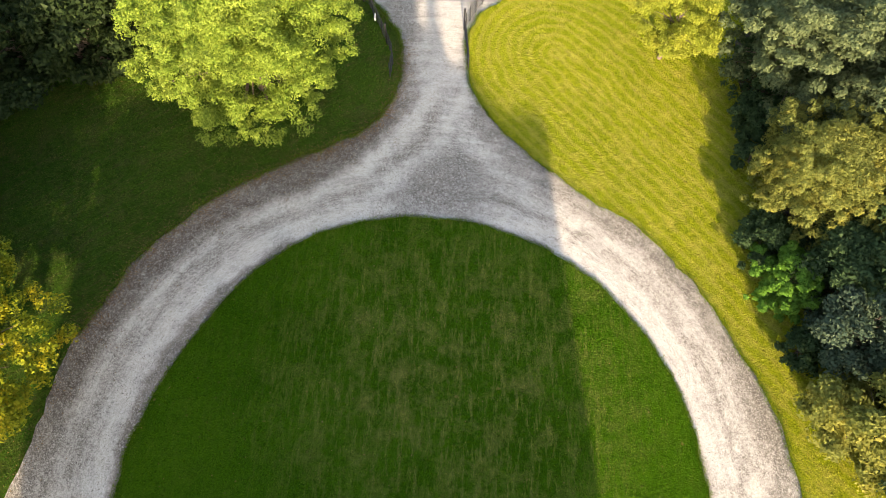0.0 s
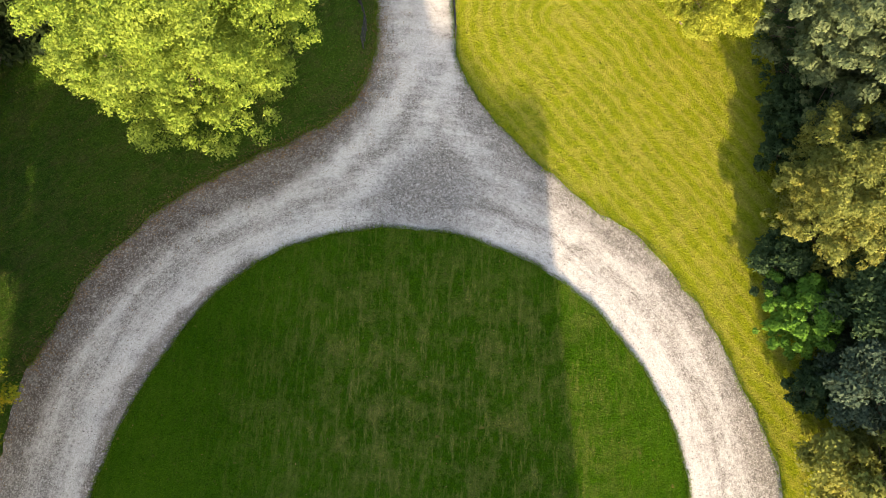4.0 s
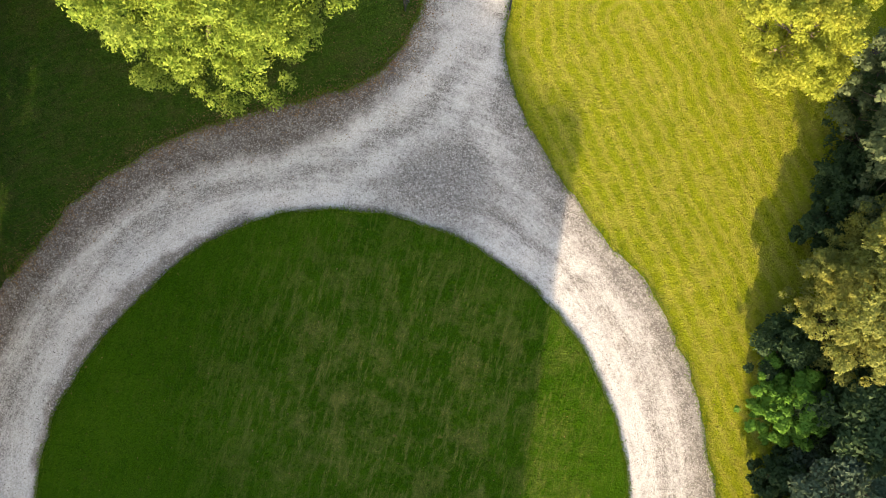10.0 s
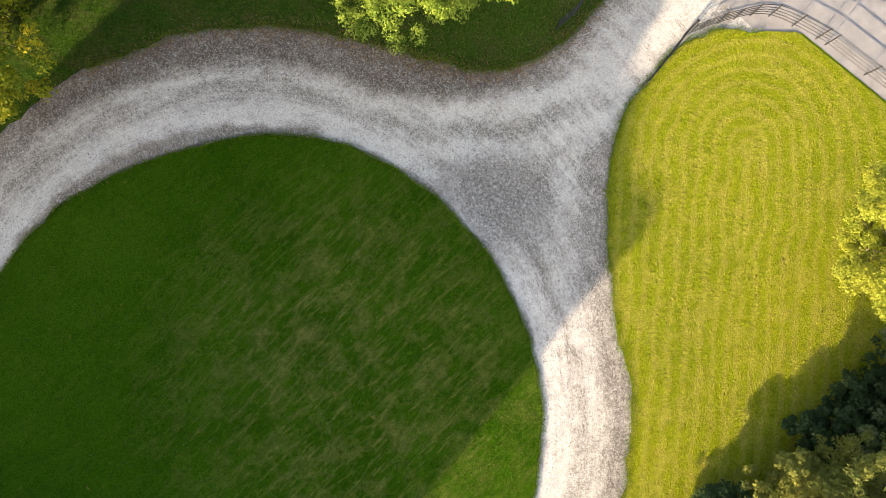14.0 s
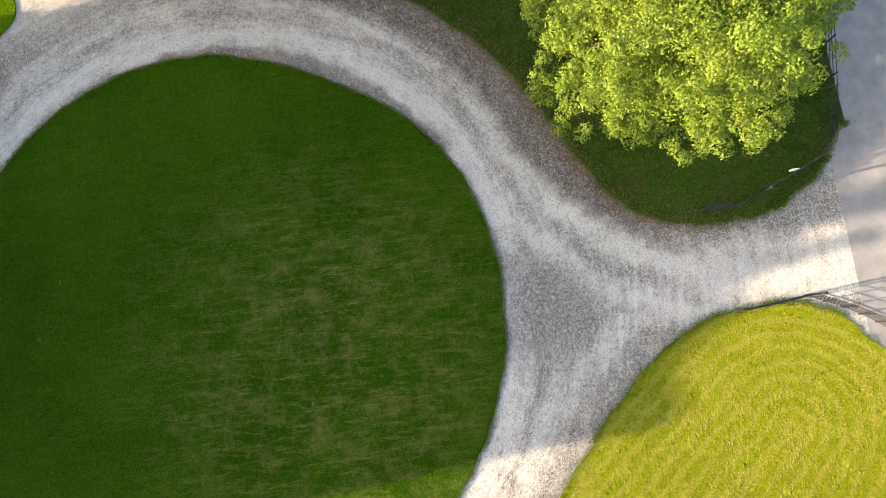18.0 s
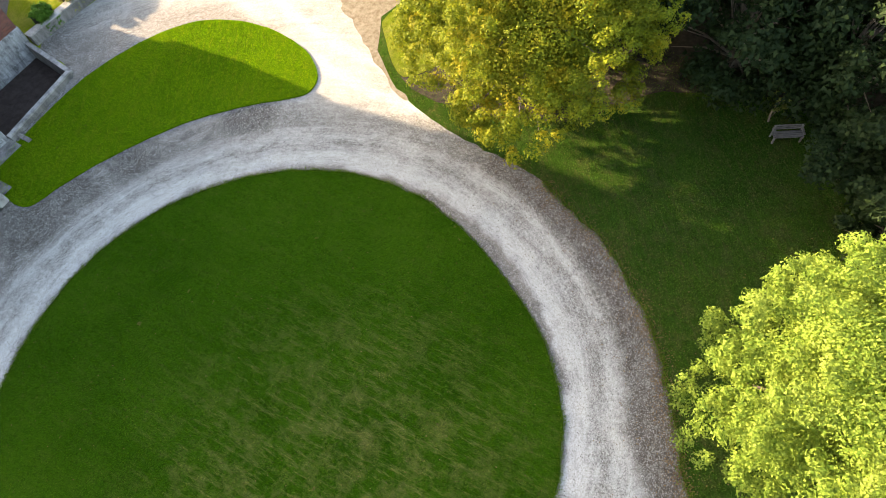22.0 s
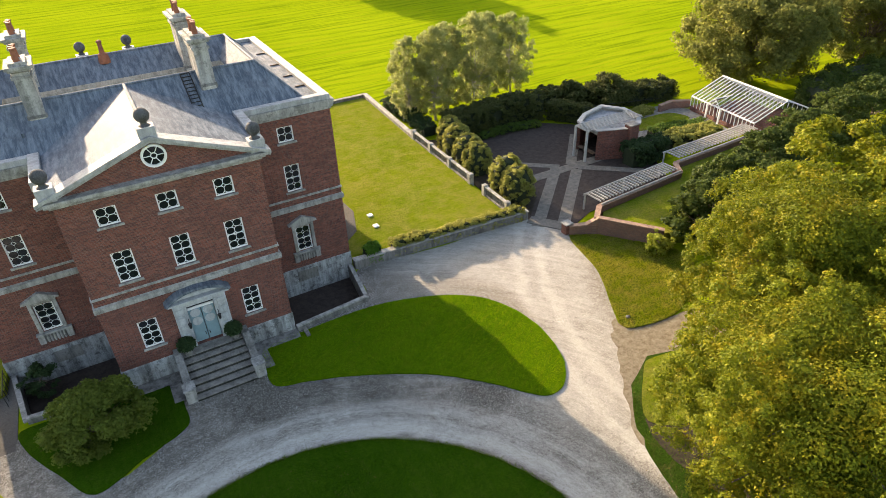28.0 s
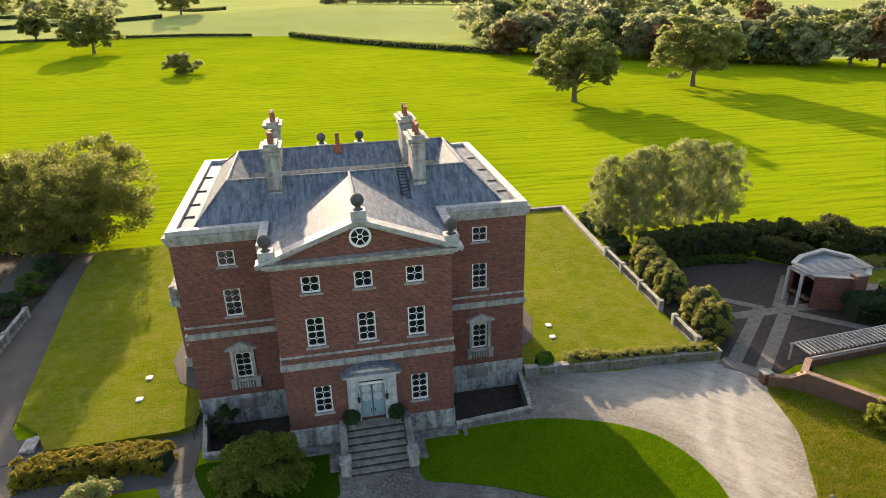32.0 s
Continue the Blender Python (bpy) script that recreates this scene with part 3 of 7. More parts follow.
def box(x0, x1, y0, y1, z0, z1, bevel=0.0):
    bm = bmesh.new()
    add_box(bm, min(x0, x1), max(x0, x1), min(y0, y1), max(y0, y1), z0, z1, bevel)
    return bm


def add_prism(bm, pts, z0, z1):
    """A flat polygon pulled up from z0 to z1; pts run anticlockwise."""
    lo = [bm.verts.new((x, y, z0)) for x, y in pts]
    hi = [bm.verts.new((x, y, z1)) for x, y in pts]
    bm.faces.new(hi)
    bm.faces.new(lo[::-1])
    n = len(pts)
    for i in range(n):
        bm.faces.new((lo[i], lo[(i + 1) % n], hi[(i + 1) % n], hi[i]))


def prism(pts, z0, z1):
    bm = bmesh.new()
    add_prism(bm, pts, z0, z1)
    return bm


def add_lathe(bm, profile, centre=(0, 0, 0), n=16):
    """Profile of (radius, z) turned round the vertical through centre."""
    cx, cy, cz = centre
    rings = [[bm.verts.new((cx + r * math.cos(2 * math.pi * i / n), cy + r * math.sin(2 * math.pi * i / n), cz + z)) for i in range(n)] for r, z in profile]
    for a, b in zip(rings, rings[1:]):
        for i in range(n):
            bm.faces.new((a[i], a[(i + 1) % n], b[(i + 1) % n], b[i]))
    bm.faces.new(rings[0][::-1])
    bm.faces.new(rings[-1])


def add_tube(bm, path, radii, n=7):
    """A tapered tube along a list of points."""
    rings = []
    for i, p in enumerate(path):
        p = Vector(p)
        d = (Vector(path[min(i + 1, len(path) - 1)]) - Vector(path[max(i - 1, 0)])).normalized()
        side = d.cross(Vector((0.3, 0.9, 0.2))).normalized()
        up = side.cross(d)
        rings.append([bm.verts.new(p + radii[i] * (math.cos(2 * math.pi * k / n) * side + math.sin(2 * math.pi * k / n) * up)) for k in range(n)])
    for a, b in zip(rings, rings[1:]):
        for k in range(n):
            bm.faces.new((a[k], a[(k + 1) % n], b[(k + 1) % n], b[k]))
    bm.faces.new(rings[0][::-1])
    bm.faces.new(rings[-1])


def tube(path, radii, n=7):
    bm = bmesh.new()
    if not isinstance(radii, (list, tuple)):
        radii = [radii] * len(path)
    add_tube(bm, path, radii, n)
    return bm


def curve_points(pts, steps=6, closed=False):
    """A smooth line (Catmull-Rom) through the given plan points."""
    n = len(pts)
    out = []
    for i in range(n if closed else n - 1):
        get = (lambda k: pts[k % n]) if closed else (lambda k: pts[max(0, min(n - 1, k))])
        p0, p1, p2, p3 = (np.array(get(i + k), float) for k in (-1, 0, 1, 2))
        for j in range(steps):
            t = j / steps
            q = 0.5 * (2 * p1 + (p2 - p0) * t + (2 * p0 - 5 * p1 + 4 * p2 - p3) * t * t + (3 * p1 - p0 - 3 * p2 + p3) * t ** 3)
            out.append((float(q[0]), float(q[1])))
    if not closed:
        out.append(tuple(map(float, pts[-1])))
    return out


def ragged(pts, amount, scale=1.4):
    """Unevenness for the edge of a lawn or a drive."""
    return [(x + amount * noise.noise((x * scale, y * scale, 3.1)), y + amount * noise.noise((x * scale, y * scale, 9.7))) for x, y in pts]


def inside(pts, x, y):
    hit = False
    for (ax, ay), (bx, by) in zip(pts, pts[1:] + pts[:1]):
        if (ay > y) != (by > y) and x < (bx - ax) * (y - ay) / (by - ay) + ax:
            hit = not hit
    return hit


def triangles(outline, holes=(), extra=()):
    """Delaunay triangles of an outline with holes, through some extra points."""
    loops = [outline, *holes]
    verts, edges = [], []
    for loop in loops:
        k = len(verts)
        verts += [Vector(p) for p in loop]
        edges += [(k + i, k + (i + 1) % len(loop)) for i in range(len(loop))]
    verts += [Vector(p) for p in extra]
    v, _, f, *_ = geometry.delaunay_2d_cdt(verts, edges, [], 0, 1e-5)
    keep = []
    for tri in f:
        cx, cy = (sum(v[i][a] for i in tri) / 3 for a in (0, 1))
        if inside(outline, cx, cy) and not any(inside(h, cx, cy) for h in holes):
            keep.append(tuple(tri))
    return [(p[0], p[1]) for p in v], keep


def sheet(name, pts, z, material, thick=0.05, label="", category="", kind="structure", holes=(), slope=None, grid=0.0):
    """A flat piece of ground with a real, slightly rounded edge; slope(x, y) lifts it."""
    if sum(a[0] * b[1] - b[0] * a[1] for a, b in zip(pts, pts[1:] + pts[:1])) < 0:
        pts = pts[::-1]
    extra = []
    if grid:
        xs, ys = [p[0] for p in pts], [p[1] for p in pts]
        extra = [(x, y) for x in np.arange(min(xs), max(xs), grid) for y in np.arange(min(ys), max(ys), grid) if inside(pts, x, y)]
    v, f = triangles(pts, holes, extra)
    up = slope or (lambda x, y: 0.0)
    verts = [(x, y, z + up(x, y)) for x, y in v]
    faces = [t if (v[t[1]][0] - v[t[0]][0]) * (v[t[2]][1] - v[t[0]][1]) - (v[t[2]][0] - v[t[0]][0]) * (v[t[1]][1] - v[t[0]][1]) > 0 else t[::-1] for t in f]
    for loop in (pts, *holes):
        k, n = len(verts), len(loop)
        verts += [(x, y, z + up(x, y)) for x, y in loop] + [(x, y, z - thick) for x, y in loop]
        faces += [(k + i, k + (i + 1) % n, k + n + (i + 1) % n, k + n + i)[::-1] for i in range(n)]
    ob = raw(name, verts, faces, material)
    return tagged(ob, label, category, kind=kind)
# ---- ground ----
AREAS = [[(-10.9, -4.95), (-5.18, -4.95), (-5.18, 0.1), (-10.3, -0.4)], [(5.18, -4.95), (10.9, -4.95), (10.3, -0.4), (5.18, 0.1)]]


def land_height(x, y):
    """Flat by the house; the far park swells and rises gently."""
    d = max(0.0, -y - 200.0)
    swell = 9.0 * math.exp(-(((x - 5) / 130.0) ** 2 + ((y + 420) / 110.0) ** 2))
    rise = 0.018 * max(0.0, -y - 330.0)
    roll = 0.8 * noise.noise((x * 0.008, y * 0.008, 0.5)) * min(1.0, d / 150.0)
    return min(1.0, d / 120.0) * swell + rise + roll


def make_land():
    def axis(near, step, far):
        a = list(np.arange(-near, near + 0.1, step))
        v = near
        while v < far:
            v *= 1.25
            a = [-v] + a + [v]
        return a
    xs, ys = axis(320, 20.0, 4000.0), axis(520, 20.0, 4000.0)
    pts = [(x, y) for y in ys for x in xs if not (abs(x) < 12 and -6 < y < 1)]
    lim = xs[-1] + 1, ys[-1] + 1
    v, f = triangles([(-lim[0], -lim[1]), (lim[0], -lim[1]), (lim[0], lim[1]), (-lim[0], lim[1])], AREAS, pts)
    ob = raw("ground", [(x, y, land_height(x, y) - 0.03) for x, y in v], f, M["ground"], smooth=True)
    return tagged(ob, "wide green parkland grass reaching the horizon", "ground", kind="structure")


make_land()
CIRCLE, RADIUS = (-0.02, 22.1), 12.3
ring = []
for a in np.linspace(0, 2 * math.pi, 180, endpoint=False):
    r = RADIUS + 0.14 - 0.55 * math.exp(-((a - 2.69) / 0.38) ** 2)
    ring.append((CIRCLE[0] + r * math.cos(a), CIRCLE[1] + r * math.sin(a)))
ring = ragged(ring, 0.14)
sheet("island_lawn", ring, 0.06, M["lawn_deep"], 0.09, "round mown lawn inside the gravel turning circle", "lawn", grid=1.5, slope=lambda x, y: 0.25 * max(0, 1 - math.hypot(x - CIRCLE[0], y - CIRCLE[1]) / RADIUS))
DRIVE = [(-5.6, 49.6), (-4.4, 48.6), (-3.2, 47.3), (-2.4, 45.7), (-2.2, 43.5), (-2.7, 41.3), (-3.75, 39.7), (-5.65, 38.4), (-7.7, 37.3), (-9.95, 35.8), (-11.9, 34.2), (-14.0, 31.6),
         (-15.3, 28.8), (-16.1, 27.0), (-16.4, 24.0), (-16.9, 20.5), (-18.3, 17.2), (-20.7, 14.3), (-22.5, 12.4), (-23.8, 9.7), (-26.0, 5.6), (-27.5, 0.4), (-26.6, -3.2), (-18.0, -3.4), (-11.4, -4.0), (-10.9, -1.5), (-10.8, 0.4),
         (-6.0, 0.7), (-2.0, 0.7), (3.0, 0.7), (3.0, 4.5), (7.4, 6.6), (9.9, 2.3), (12.0, -0.6), (13.0, 0.6), (11.6, 4.6), (9.6, 7.2), (11.2, 9.0), (15.0, 14.0), (16.4, 19.0), (16.4, 22.4), (16.0, 25.0), (15.4, 26.8), (14.5, 28.7), (13.4, 30.9), (11.9, 32.9), (10.3, 34.6), (8.1, 36.0),
         (6.0, 37.7), (4.3, 39.1), (2.6, 41.1), (1.7, 42.8), (1.5, 44.4), (1.4, 46.0), (2.0, 47.9), (3.0, 49.6)]
drive_edge = ragged(curve_points(DRIVE, 6, True), 0.18)
sheet("gravel_drive", drive_edge, 0.0, M["gravel"], 0.1, "pale grey gravel drive circling the lawn", "drive")
HALF_MOON = [(-2.9, 0.9), (-2.3, 2.6), (-2.5, 4.4), (-4.7, 5.2), (-7.8, 6.6), (-10.8, 8.5), (-13.2, 10.8), (-14.7, 12.7), (-15.8, 13.4), (-17.1, 12.8), (-18.2, 11.0), (-18.6, 8.0), (-18.0, 5.2), (-16.6, 3.2), (-14.2, 1.7), (-11.0, 0.7), (-8.0, 0.5), (-5.6, 0.6)]
moon = ragged(curve_points(HALF_MOON, 6, True), 0.05)
sheet("crescent_lawn", moon, 0.07, M["lawn_crescent"], 0.12, "crescent of smooth green lawn beside the drive", "lawn", grid=1.5)
west = []
for p in drive_edge:
    if p[1] < 27.5:
        break
    west.append(p)
WEST = west[:1] + [(-9, 49.4), (-20, 50.4), (-40, 52.0), (-44, 30), (-30, 17), (-26.9, 15.2), (-22.4, 13.9), (-20.9, 14.7)] + [p for p in drive_edge if p[0] < -15.9 and 15.0 < p[1] < 27.5][::-1] + west[::-1][:-1]
sheet("shaded_lawn", [(x, y + 0.0) for x, y in WEST], 0.04, M["lawn_shade"], 0.08, "mown grass under the trees, coloured dark for shade", "lawn")
east = [p for p in drive_edge if p[0] > 1.2 and 8.0 < p[1] < 49.3]
gate_pts = east + [(4.4, 50.15), (20, 51.6), (33, 52.75), (33, 8.0)]
sheet("gate_lawn", gate_pts, 0.04, M["lawn_bright"], 0.08, "sunlit yellow-green mown grass beside the drive", "lawn")
sheet("road", [(-80, 58), (-80, 55.0), (-40, 52.5), (-5.9, 48.7), (3.4, 49.0), (4.6, 50.3), (40, 53.5), (80, 57), (80, 62), (40, 58.5), (3, 55.2), (-5, 55.0), (-40, 57.5)], 0.004, M["asphalt"], 0.1, "worn grey asphalt lane past the gate", "road")
sheet("border_bed", ragged(curve_points([(17.6, 48), (17.5, 38), (17.4, 32.5), (18.9, 28), (20.5, 22), (23, 14), (34, 14), (34, 48)], 6, True), 0.2), 0.05, M["soil"], 0.06, "dark earth and leaf litter under the border shrubs", "bed")
sheet("wood_floor", ragged(curve_points([(-19.5, 17), (-18.4, 22), (-20.0, 27.0), (-24, 30.8), (-26, 36), (-27, 44), (-44, 46), (-44, 18), (-30, 16.5)], 6, True), 0.4), 0.048, M["soil"], 0.06, "bare brown earth and fallen leaves under the trees", "bed")


sheet("dirt_verge", ragged(curve_points([(-17.4, 18.6), (-19.2, 15.4), (-20.8, 13.2), (-22.3, 11.0), (-23.6, 10.4), (-25.4, 11.6), (-29.0, 12.6), (-30.0, 16.0), (-24.0, 16.4), (-19.0, 18.0)], 5, True), 0.35, 0.9), 0.014, M["verge_pale"], 0.08, "bare dry earth and short grass beside the drive", "verge")
# sunk areas in front of the wings
for a in AREAS:
    sheet("area_floor", a, -1.1, M["paving"], 0.1, "dark paved sunken area below the wing", "paving")
    for (x0, y0), (x1, y1) in zip(a, a[1:] + a[:1]):
        if max(y0, y1) > -4:
            d = Vector((x1 - x0, y1 - y0)).normalized()
            n = Vector((d.y, -d.x)) * 0.28
            q = [(x0, y0), (x1, y1), (x1 + n.x, y1 + n.y), (x0 + n.x, y0 + n.y)]
            if sum(p[0] * r[1] - r[0] * p[1] for p, r in zip(q, q[1:] + q[:1])) < 0:
                q = q[::-1]
            high = 0.42 if abs(d.x) > 0.7 else 0.12
            w = tagged(new("area_wall"), "low grey stone retaining wall round the sunken area", "wall", kind="structure")
            part("masonry", prism(q, -1.1, high - 0.1), M["stone_dark"], w)
            part("coping", prism(q, high - 0.1, high), M["stone"], w)
BED = [(2.7, 1.2), (2.5, 3.3), (2.7, 4.8), (5.1, 5.8), (7.5, 6.85), (9.05, 4.6), (10.4, 2.15), (10.7, 0.3), (8.0, 0.4), (5.2, 0.7)]
# darker grass than the crescent's: the house's shade is in the colour
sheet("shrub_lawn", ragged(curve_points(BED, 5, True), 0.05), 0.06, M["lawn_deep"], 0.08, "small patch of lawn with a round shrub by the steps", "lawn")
sheet("side_lawn", ragged(curve_points([(9.9, 7.0), (11.4, 4.8), (14, 2.4), (22, 3.5), (30, 10), (26, 20), (17, 18), (14.6, 13.0), (11.5, 9.0)], 6, True), 0.05), 0.05, M["lawn_bright"], 0.08, "corner of sunlit lawn beside the drive", "lawn")
# ---- tree tools ----
def leaf_cloud(name, centres, radii, count, size, material, parent, seed, flat=0.75, droop=0.0, skin=0.0, thick=1.15):
    """count folded leaves scattered over clumps with the given centres and radii; skin gathers them on the clumps' outsides, facing out."""
    rng = np.random.default_rng(seed)
    count = int(count * thick)
    centres, radii = np.asarray(centres, float), np.asarray(radii, float)
    pick = rng.choice(len(centres), count, p=radii ** 2 / np.sum(radii ** 2))
    d = rng.normal(size=(count, 3))
    d /= np.linalg.norm(d, axis=1)[:, None]
    d[:, 2] = np.where(d[:, 2] < -0.3, -d[:, 2], d[:, 2])
    rad = radii[pick] * rng.uniform(0.25 + 0.4 * skin, 1.15 - 0.08 * skin, count) ** 0.7
    p = centres[pick] + d * rad[:, None] * np.array([1, 1, flat])
    p[:, 2] -= droop * rng.uniform(0, 1, count) ** 2 * radii[pick]
    nrm = d * (0.6 + 0.5 * skin) + rng.normal(size=(count, 3)) * (0.55 - 0.2 * skin) + np.array([0, 0, 0.45])
    nrm /= np.linalg.norm(nrm, axis=1)[:, None]
    a = np.cross(nrm, rng.normal(size=(count, 3)))
    a /= np.linalg.norm(a, axis=1)[:, None]
    b = np.cross(nrm, a)
    s = size * 1.15 * rng.uniform(0.6, 1.25, count)[:, None]
    v = np.empty((count, 3, 3))
    v[:, 0] = p + a * s * 0.75
    v[:, 1], v[:, 2] = p + b * s * 0.42 - a * s * 0.42, p - b * s * 0.42 - a * s * 0.42 + nrm * s * 0.1
    me = bpy.data.meshes.new(name)
    me.vertices.add(count * 3)
    me.vertices.foreach_set("co", v.reshape(-1))
    me.loops.add(count * 3)
    me.loops.foreach_set("vertex_index", np.arange(count * 3))
    me.polygons.add(count)
    me.polygons.foreach_set("loop_start", np.arange(0, count * 3, 3))
    me.update(calc_edges=True)
    me.materials.append(material)
    ob = new(name, me)
    ob.parent = parent
    return ob


def tree(name, x, y, height, radius, bottom, material, count, size, seed, label, category="tree", shape=1.0, lean=(0, 0), clumps=70, clump=0.28, trunk=0.3, droop=0.0, group="", bark=None, squash=0.75, fringe=0.35, near=False, lobes=0, extra=(), skin=0.0, head=(0.22, 0.37)):
    """A tapered trunk with limbs that end in the clumps of an uneven crown."""
    rng = np.random.default_rng(seed)
    t = tagged(new(name), label, category, group)
    t.location = (x, y, 0)
    mid, half = (bottom + height) / 2, (height - bottom) / 2
    pts, rs, heads = [], [], []
    for i in range(lobes):
        # the great limbs' own heads of leaves, with deep shade between them
        u = -0.95 + 1.8 * (i + 0.5) / lobes
        ang = 2.39996 * i * 1.0 + rng.uniform(-0.3, 0.3)
        rr = radius * 0.77 * max(0.05, 1 - abs(u) ** 2.4) ** 0.5 * rng.uniform(0.88, 1.1) * (1.07 if u < -0.1 else 1.0)
        heads.append((rr * math.cos(ang), rr * math.sin(ang), mid + half * u * 0.8, radius * rng.uniform(*head)))
    heads += list(extra)
    for i in range(clumps if heads else 0):
        x0, y0, z0, r0 = heads[i % len(heads)]
        d = Vector((rng.normal() + 0.55 * x0 / radius, rng.normal() + 0.55 * y0 / radius, rng.normal() + 0.35)).normalized()
        k = r0 * rng.uniform(0.72, 1.06)
        pts.append((x0 + d.x * k, y0 + d.y * k, z0 + d.z * k * 0.85))
        rs.append(radius * clump * rng.uniform(0.5, 1.2))
    for i in range(0 if heads else clumps):
        u = rng.uniform(-0.95, 1.0)
        ang = 2.39996 * i + rng.uniform(-0.4, 0.4)
        ring_r = max(0.0, 1 - abs(u) ** 2.2) ** 0.5
        if u < 0:
            ring_r *= 1.0 + 0.12 * shape
        wob = 1 + 0.28 * math.sin(3 * ang + seed) * rng.uniform(0, 1) + rng.uniform(-0.22, 0.12)
        inner = rng.uniform() ** 0.5 if u > 0.35 and i % 2 else 0.45 + 0.55 * rng.uniform() ** 0.4
        rr = radius * ring_r * wob * inner
        pts.append((rr * math.cos(ang) + lean[0] * (u + 1) / 2, rr * math.sin(ang) + lean[1] * (u + 1) / 2, mid + half * u * 0.92))
        rs.append(radius * clump * rng.uniform(0.5, 1.25))
        if fringe and rng.uniform() < fringe:
            # a spray of leaves reaching out of the crown
            for k in (1.04, 1.06):
                pts.append((pts[-1][0] * k, pts[-1][1] * k, pts[-1][2] + rng.uniform(-0.03, 0.05) * radius))
                rs.append(rs[-1] * 0.62)
    # the shaded heart of the crown
    for i in range(max(6, clumps // 14)):
        u, ang = rng.uniform(-0.7, 0.85), 2.39996 * i
        rr = radius * 0.62 * max(0.05, 1 - u * u) ** 0.5 * rng.uniform(0.3, 1.0)
        pts.append((rr * math.cos(ang) + lean[0] * (u + 1) / 2, rr * math.sin(ang) + lean[1] * (u + 1) / 2, mid + half * u * 0.74))
        rs.append(radius * 0.26)
    bm = bmesh.new()
    top = mid + half * 0.35
    zs = np.linspace(-0.1, top, 7)
    stem = [(lean[0] * 0.5 * k + 0.12 * math.sin(k * 5 + seed), lean[1] * 0.5 * k + 0.12 * math.cos(k * 4 + seed), z) for k, z in zip(np.linspace(0, 1, 7), zs)]
    add_tube(bm, stem, [trunk * f for f in (1.35, 1.0, 0.85, 0.7, 0.52, 0.34, 0.12)], 9)
    stride = max(3, len(pts) // 80)
    for i in range(0, len(pts), stride):
        q = Vector(pts[i]) * 0.8
        q.z -= 0.03 * radius
        k = rng.uniform(0.3, 0.85)
        s = Vector(stem[min(6, int(k * 6))])
        if s.z > q.z:
            s = Vector(stem[2])
        m1 = s.lerp(q, 0.5) + Vector((0, 0, 0.08 * radius))
        if near and i % (2 * stride) == 0:
            part("limb", tube([s, m1, q], [trunk * 0.28, trunk * 0.14, trunk * 0.04], 6), bark or M["bark"], t)
        else:
            add_tube(bm, [s, m1, q], [trunk * 0.35, trunk * 0.2, trunk * 0.05], 5)
    part("trunk", bm, bark or M["bark"], t)
    leaf_cloud("crown", pts, rs, count, size, material, t, seed, squash, droop, skin, 1.0 if near else 1.35)
    return t



def dome(name, x, y, height, radius, material, count, size, seed, label, category="shrub", group="", z=0.0):
    """A clipped shrub: an added solid heart, coloured dark as inner shade, under an even skin of leaves."""
    rng = np.random.default_rng(seed)
    d = tagged(new(name), label, category, group)
    d.location = (x, y, z)
    bm = bmesh.new()
    prof = [(radius * f, height * k) for f, k in ((0.7, 0.0), (0.84, 0.15), (0.86, 0.45), (0.74, 0.7), (0.45, 0.88), (0.08, 0.95))]
    add_lathe(bm, prof, n=14)
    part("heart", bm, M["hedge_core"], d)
    centres, radii = [], []
    for i in range(120):
        u, a = rng.uniform(0.05, 0.98), rng.uniform(0, 2 * math.pi)
        r = radius * (0.9 if u < 0.5 else 0.9 * math.sqrt(max(0.02, 1 - ((u - 0.5) / 0.5) ** 2)))
        centres.append((r * math.cos(a), r * math.sin(a), height * u * 0.95))
        radii.append(radius * rng.uniform(0.12, 0.22))
    leaf_cloud("foliage", centres, radii, count, size, material, d, seed, 1.0)
    return d
# ---- the house ----
house = tagged(new("country_house"), "red-brick three-storey country house with stone trim and lead roof", "house")


def wall_mesh(u0, u1, z0, z1, holes, thick):
    """A wall along x from u0 to u1, outer face at y=0, with real openings (u0, u1, z0, z1)."""
    us = sorted({u0, u1, *[h[0] for h in holes], *[h[1] for h in holes]})
    zs = sorted({z0, z1, *[h[2] for h in holes], *[h[3] for h in holes]})
    def solid(i, j):
        if not (0 <= i < len(us) - 1 and 0 <= j < len(zs) - 1):
            return False
        cu, cz = (us[i] + us[i + 1]) / 2, (zs[j] + zs[j + 1]) / 2
        return not any(h[0] < cu < h[1] and h[2] < cz < h[3] for h in holes)
    bm = bmesh.new()
    cache = {}
    def v(i, j, k):
        if (i, j, k) not in cache:
            cache[i, j, k] = bm.verts.new((us[i], -thick * k, zs[j]))
        return cache[i, j, k]
    for i in range(len(us) - 1):
        for j in range(len(zs) - 1):
            if not solid(i, j):
                continue
            bm.faces.new((v(i + 1, j, 0), v(i, j, 0), v(i, j + 1, 0), v(i + 1, j + 1, 0)))
            bm.faces.new((v(i, j, 1), v(i + 1, j, 1), v(i + 1, j + 1, 1), v(i, j + 1, 1)))
            for di, dj, a, b in ((-1, 0, (i, j), (i, j + 1)), (1, 0, (i + 1, j + 1), (i + 1, j)), (0, -1, (i + 1, j), (i, j)), (0, 1, (i, j + 1), (i + 1, j + 1))):
                if not solid(i + di, j + dj):
                    bm.faces.new((v(*a, 0), v(*b, 0), v(*b, 1), v(*a, 1)))
    bmesh.ops.recalc_face_normals(bm, faces=bm.faces[:])
    return bm


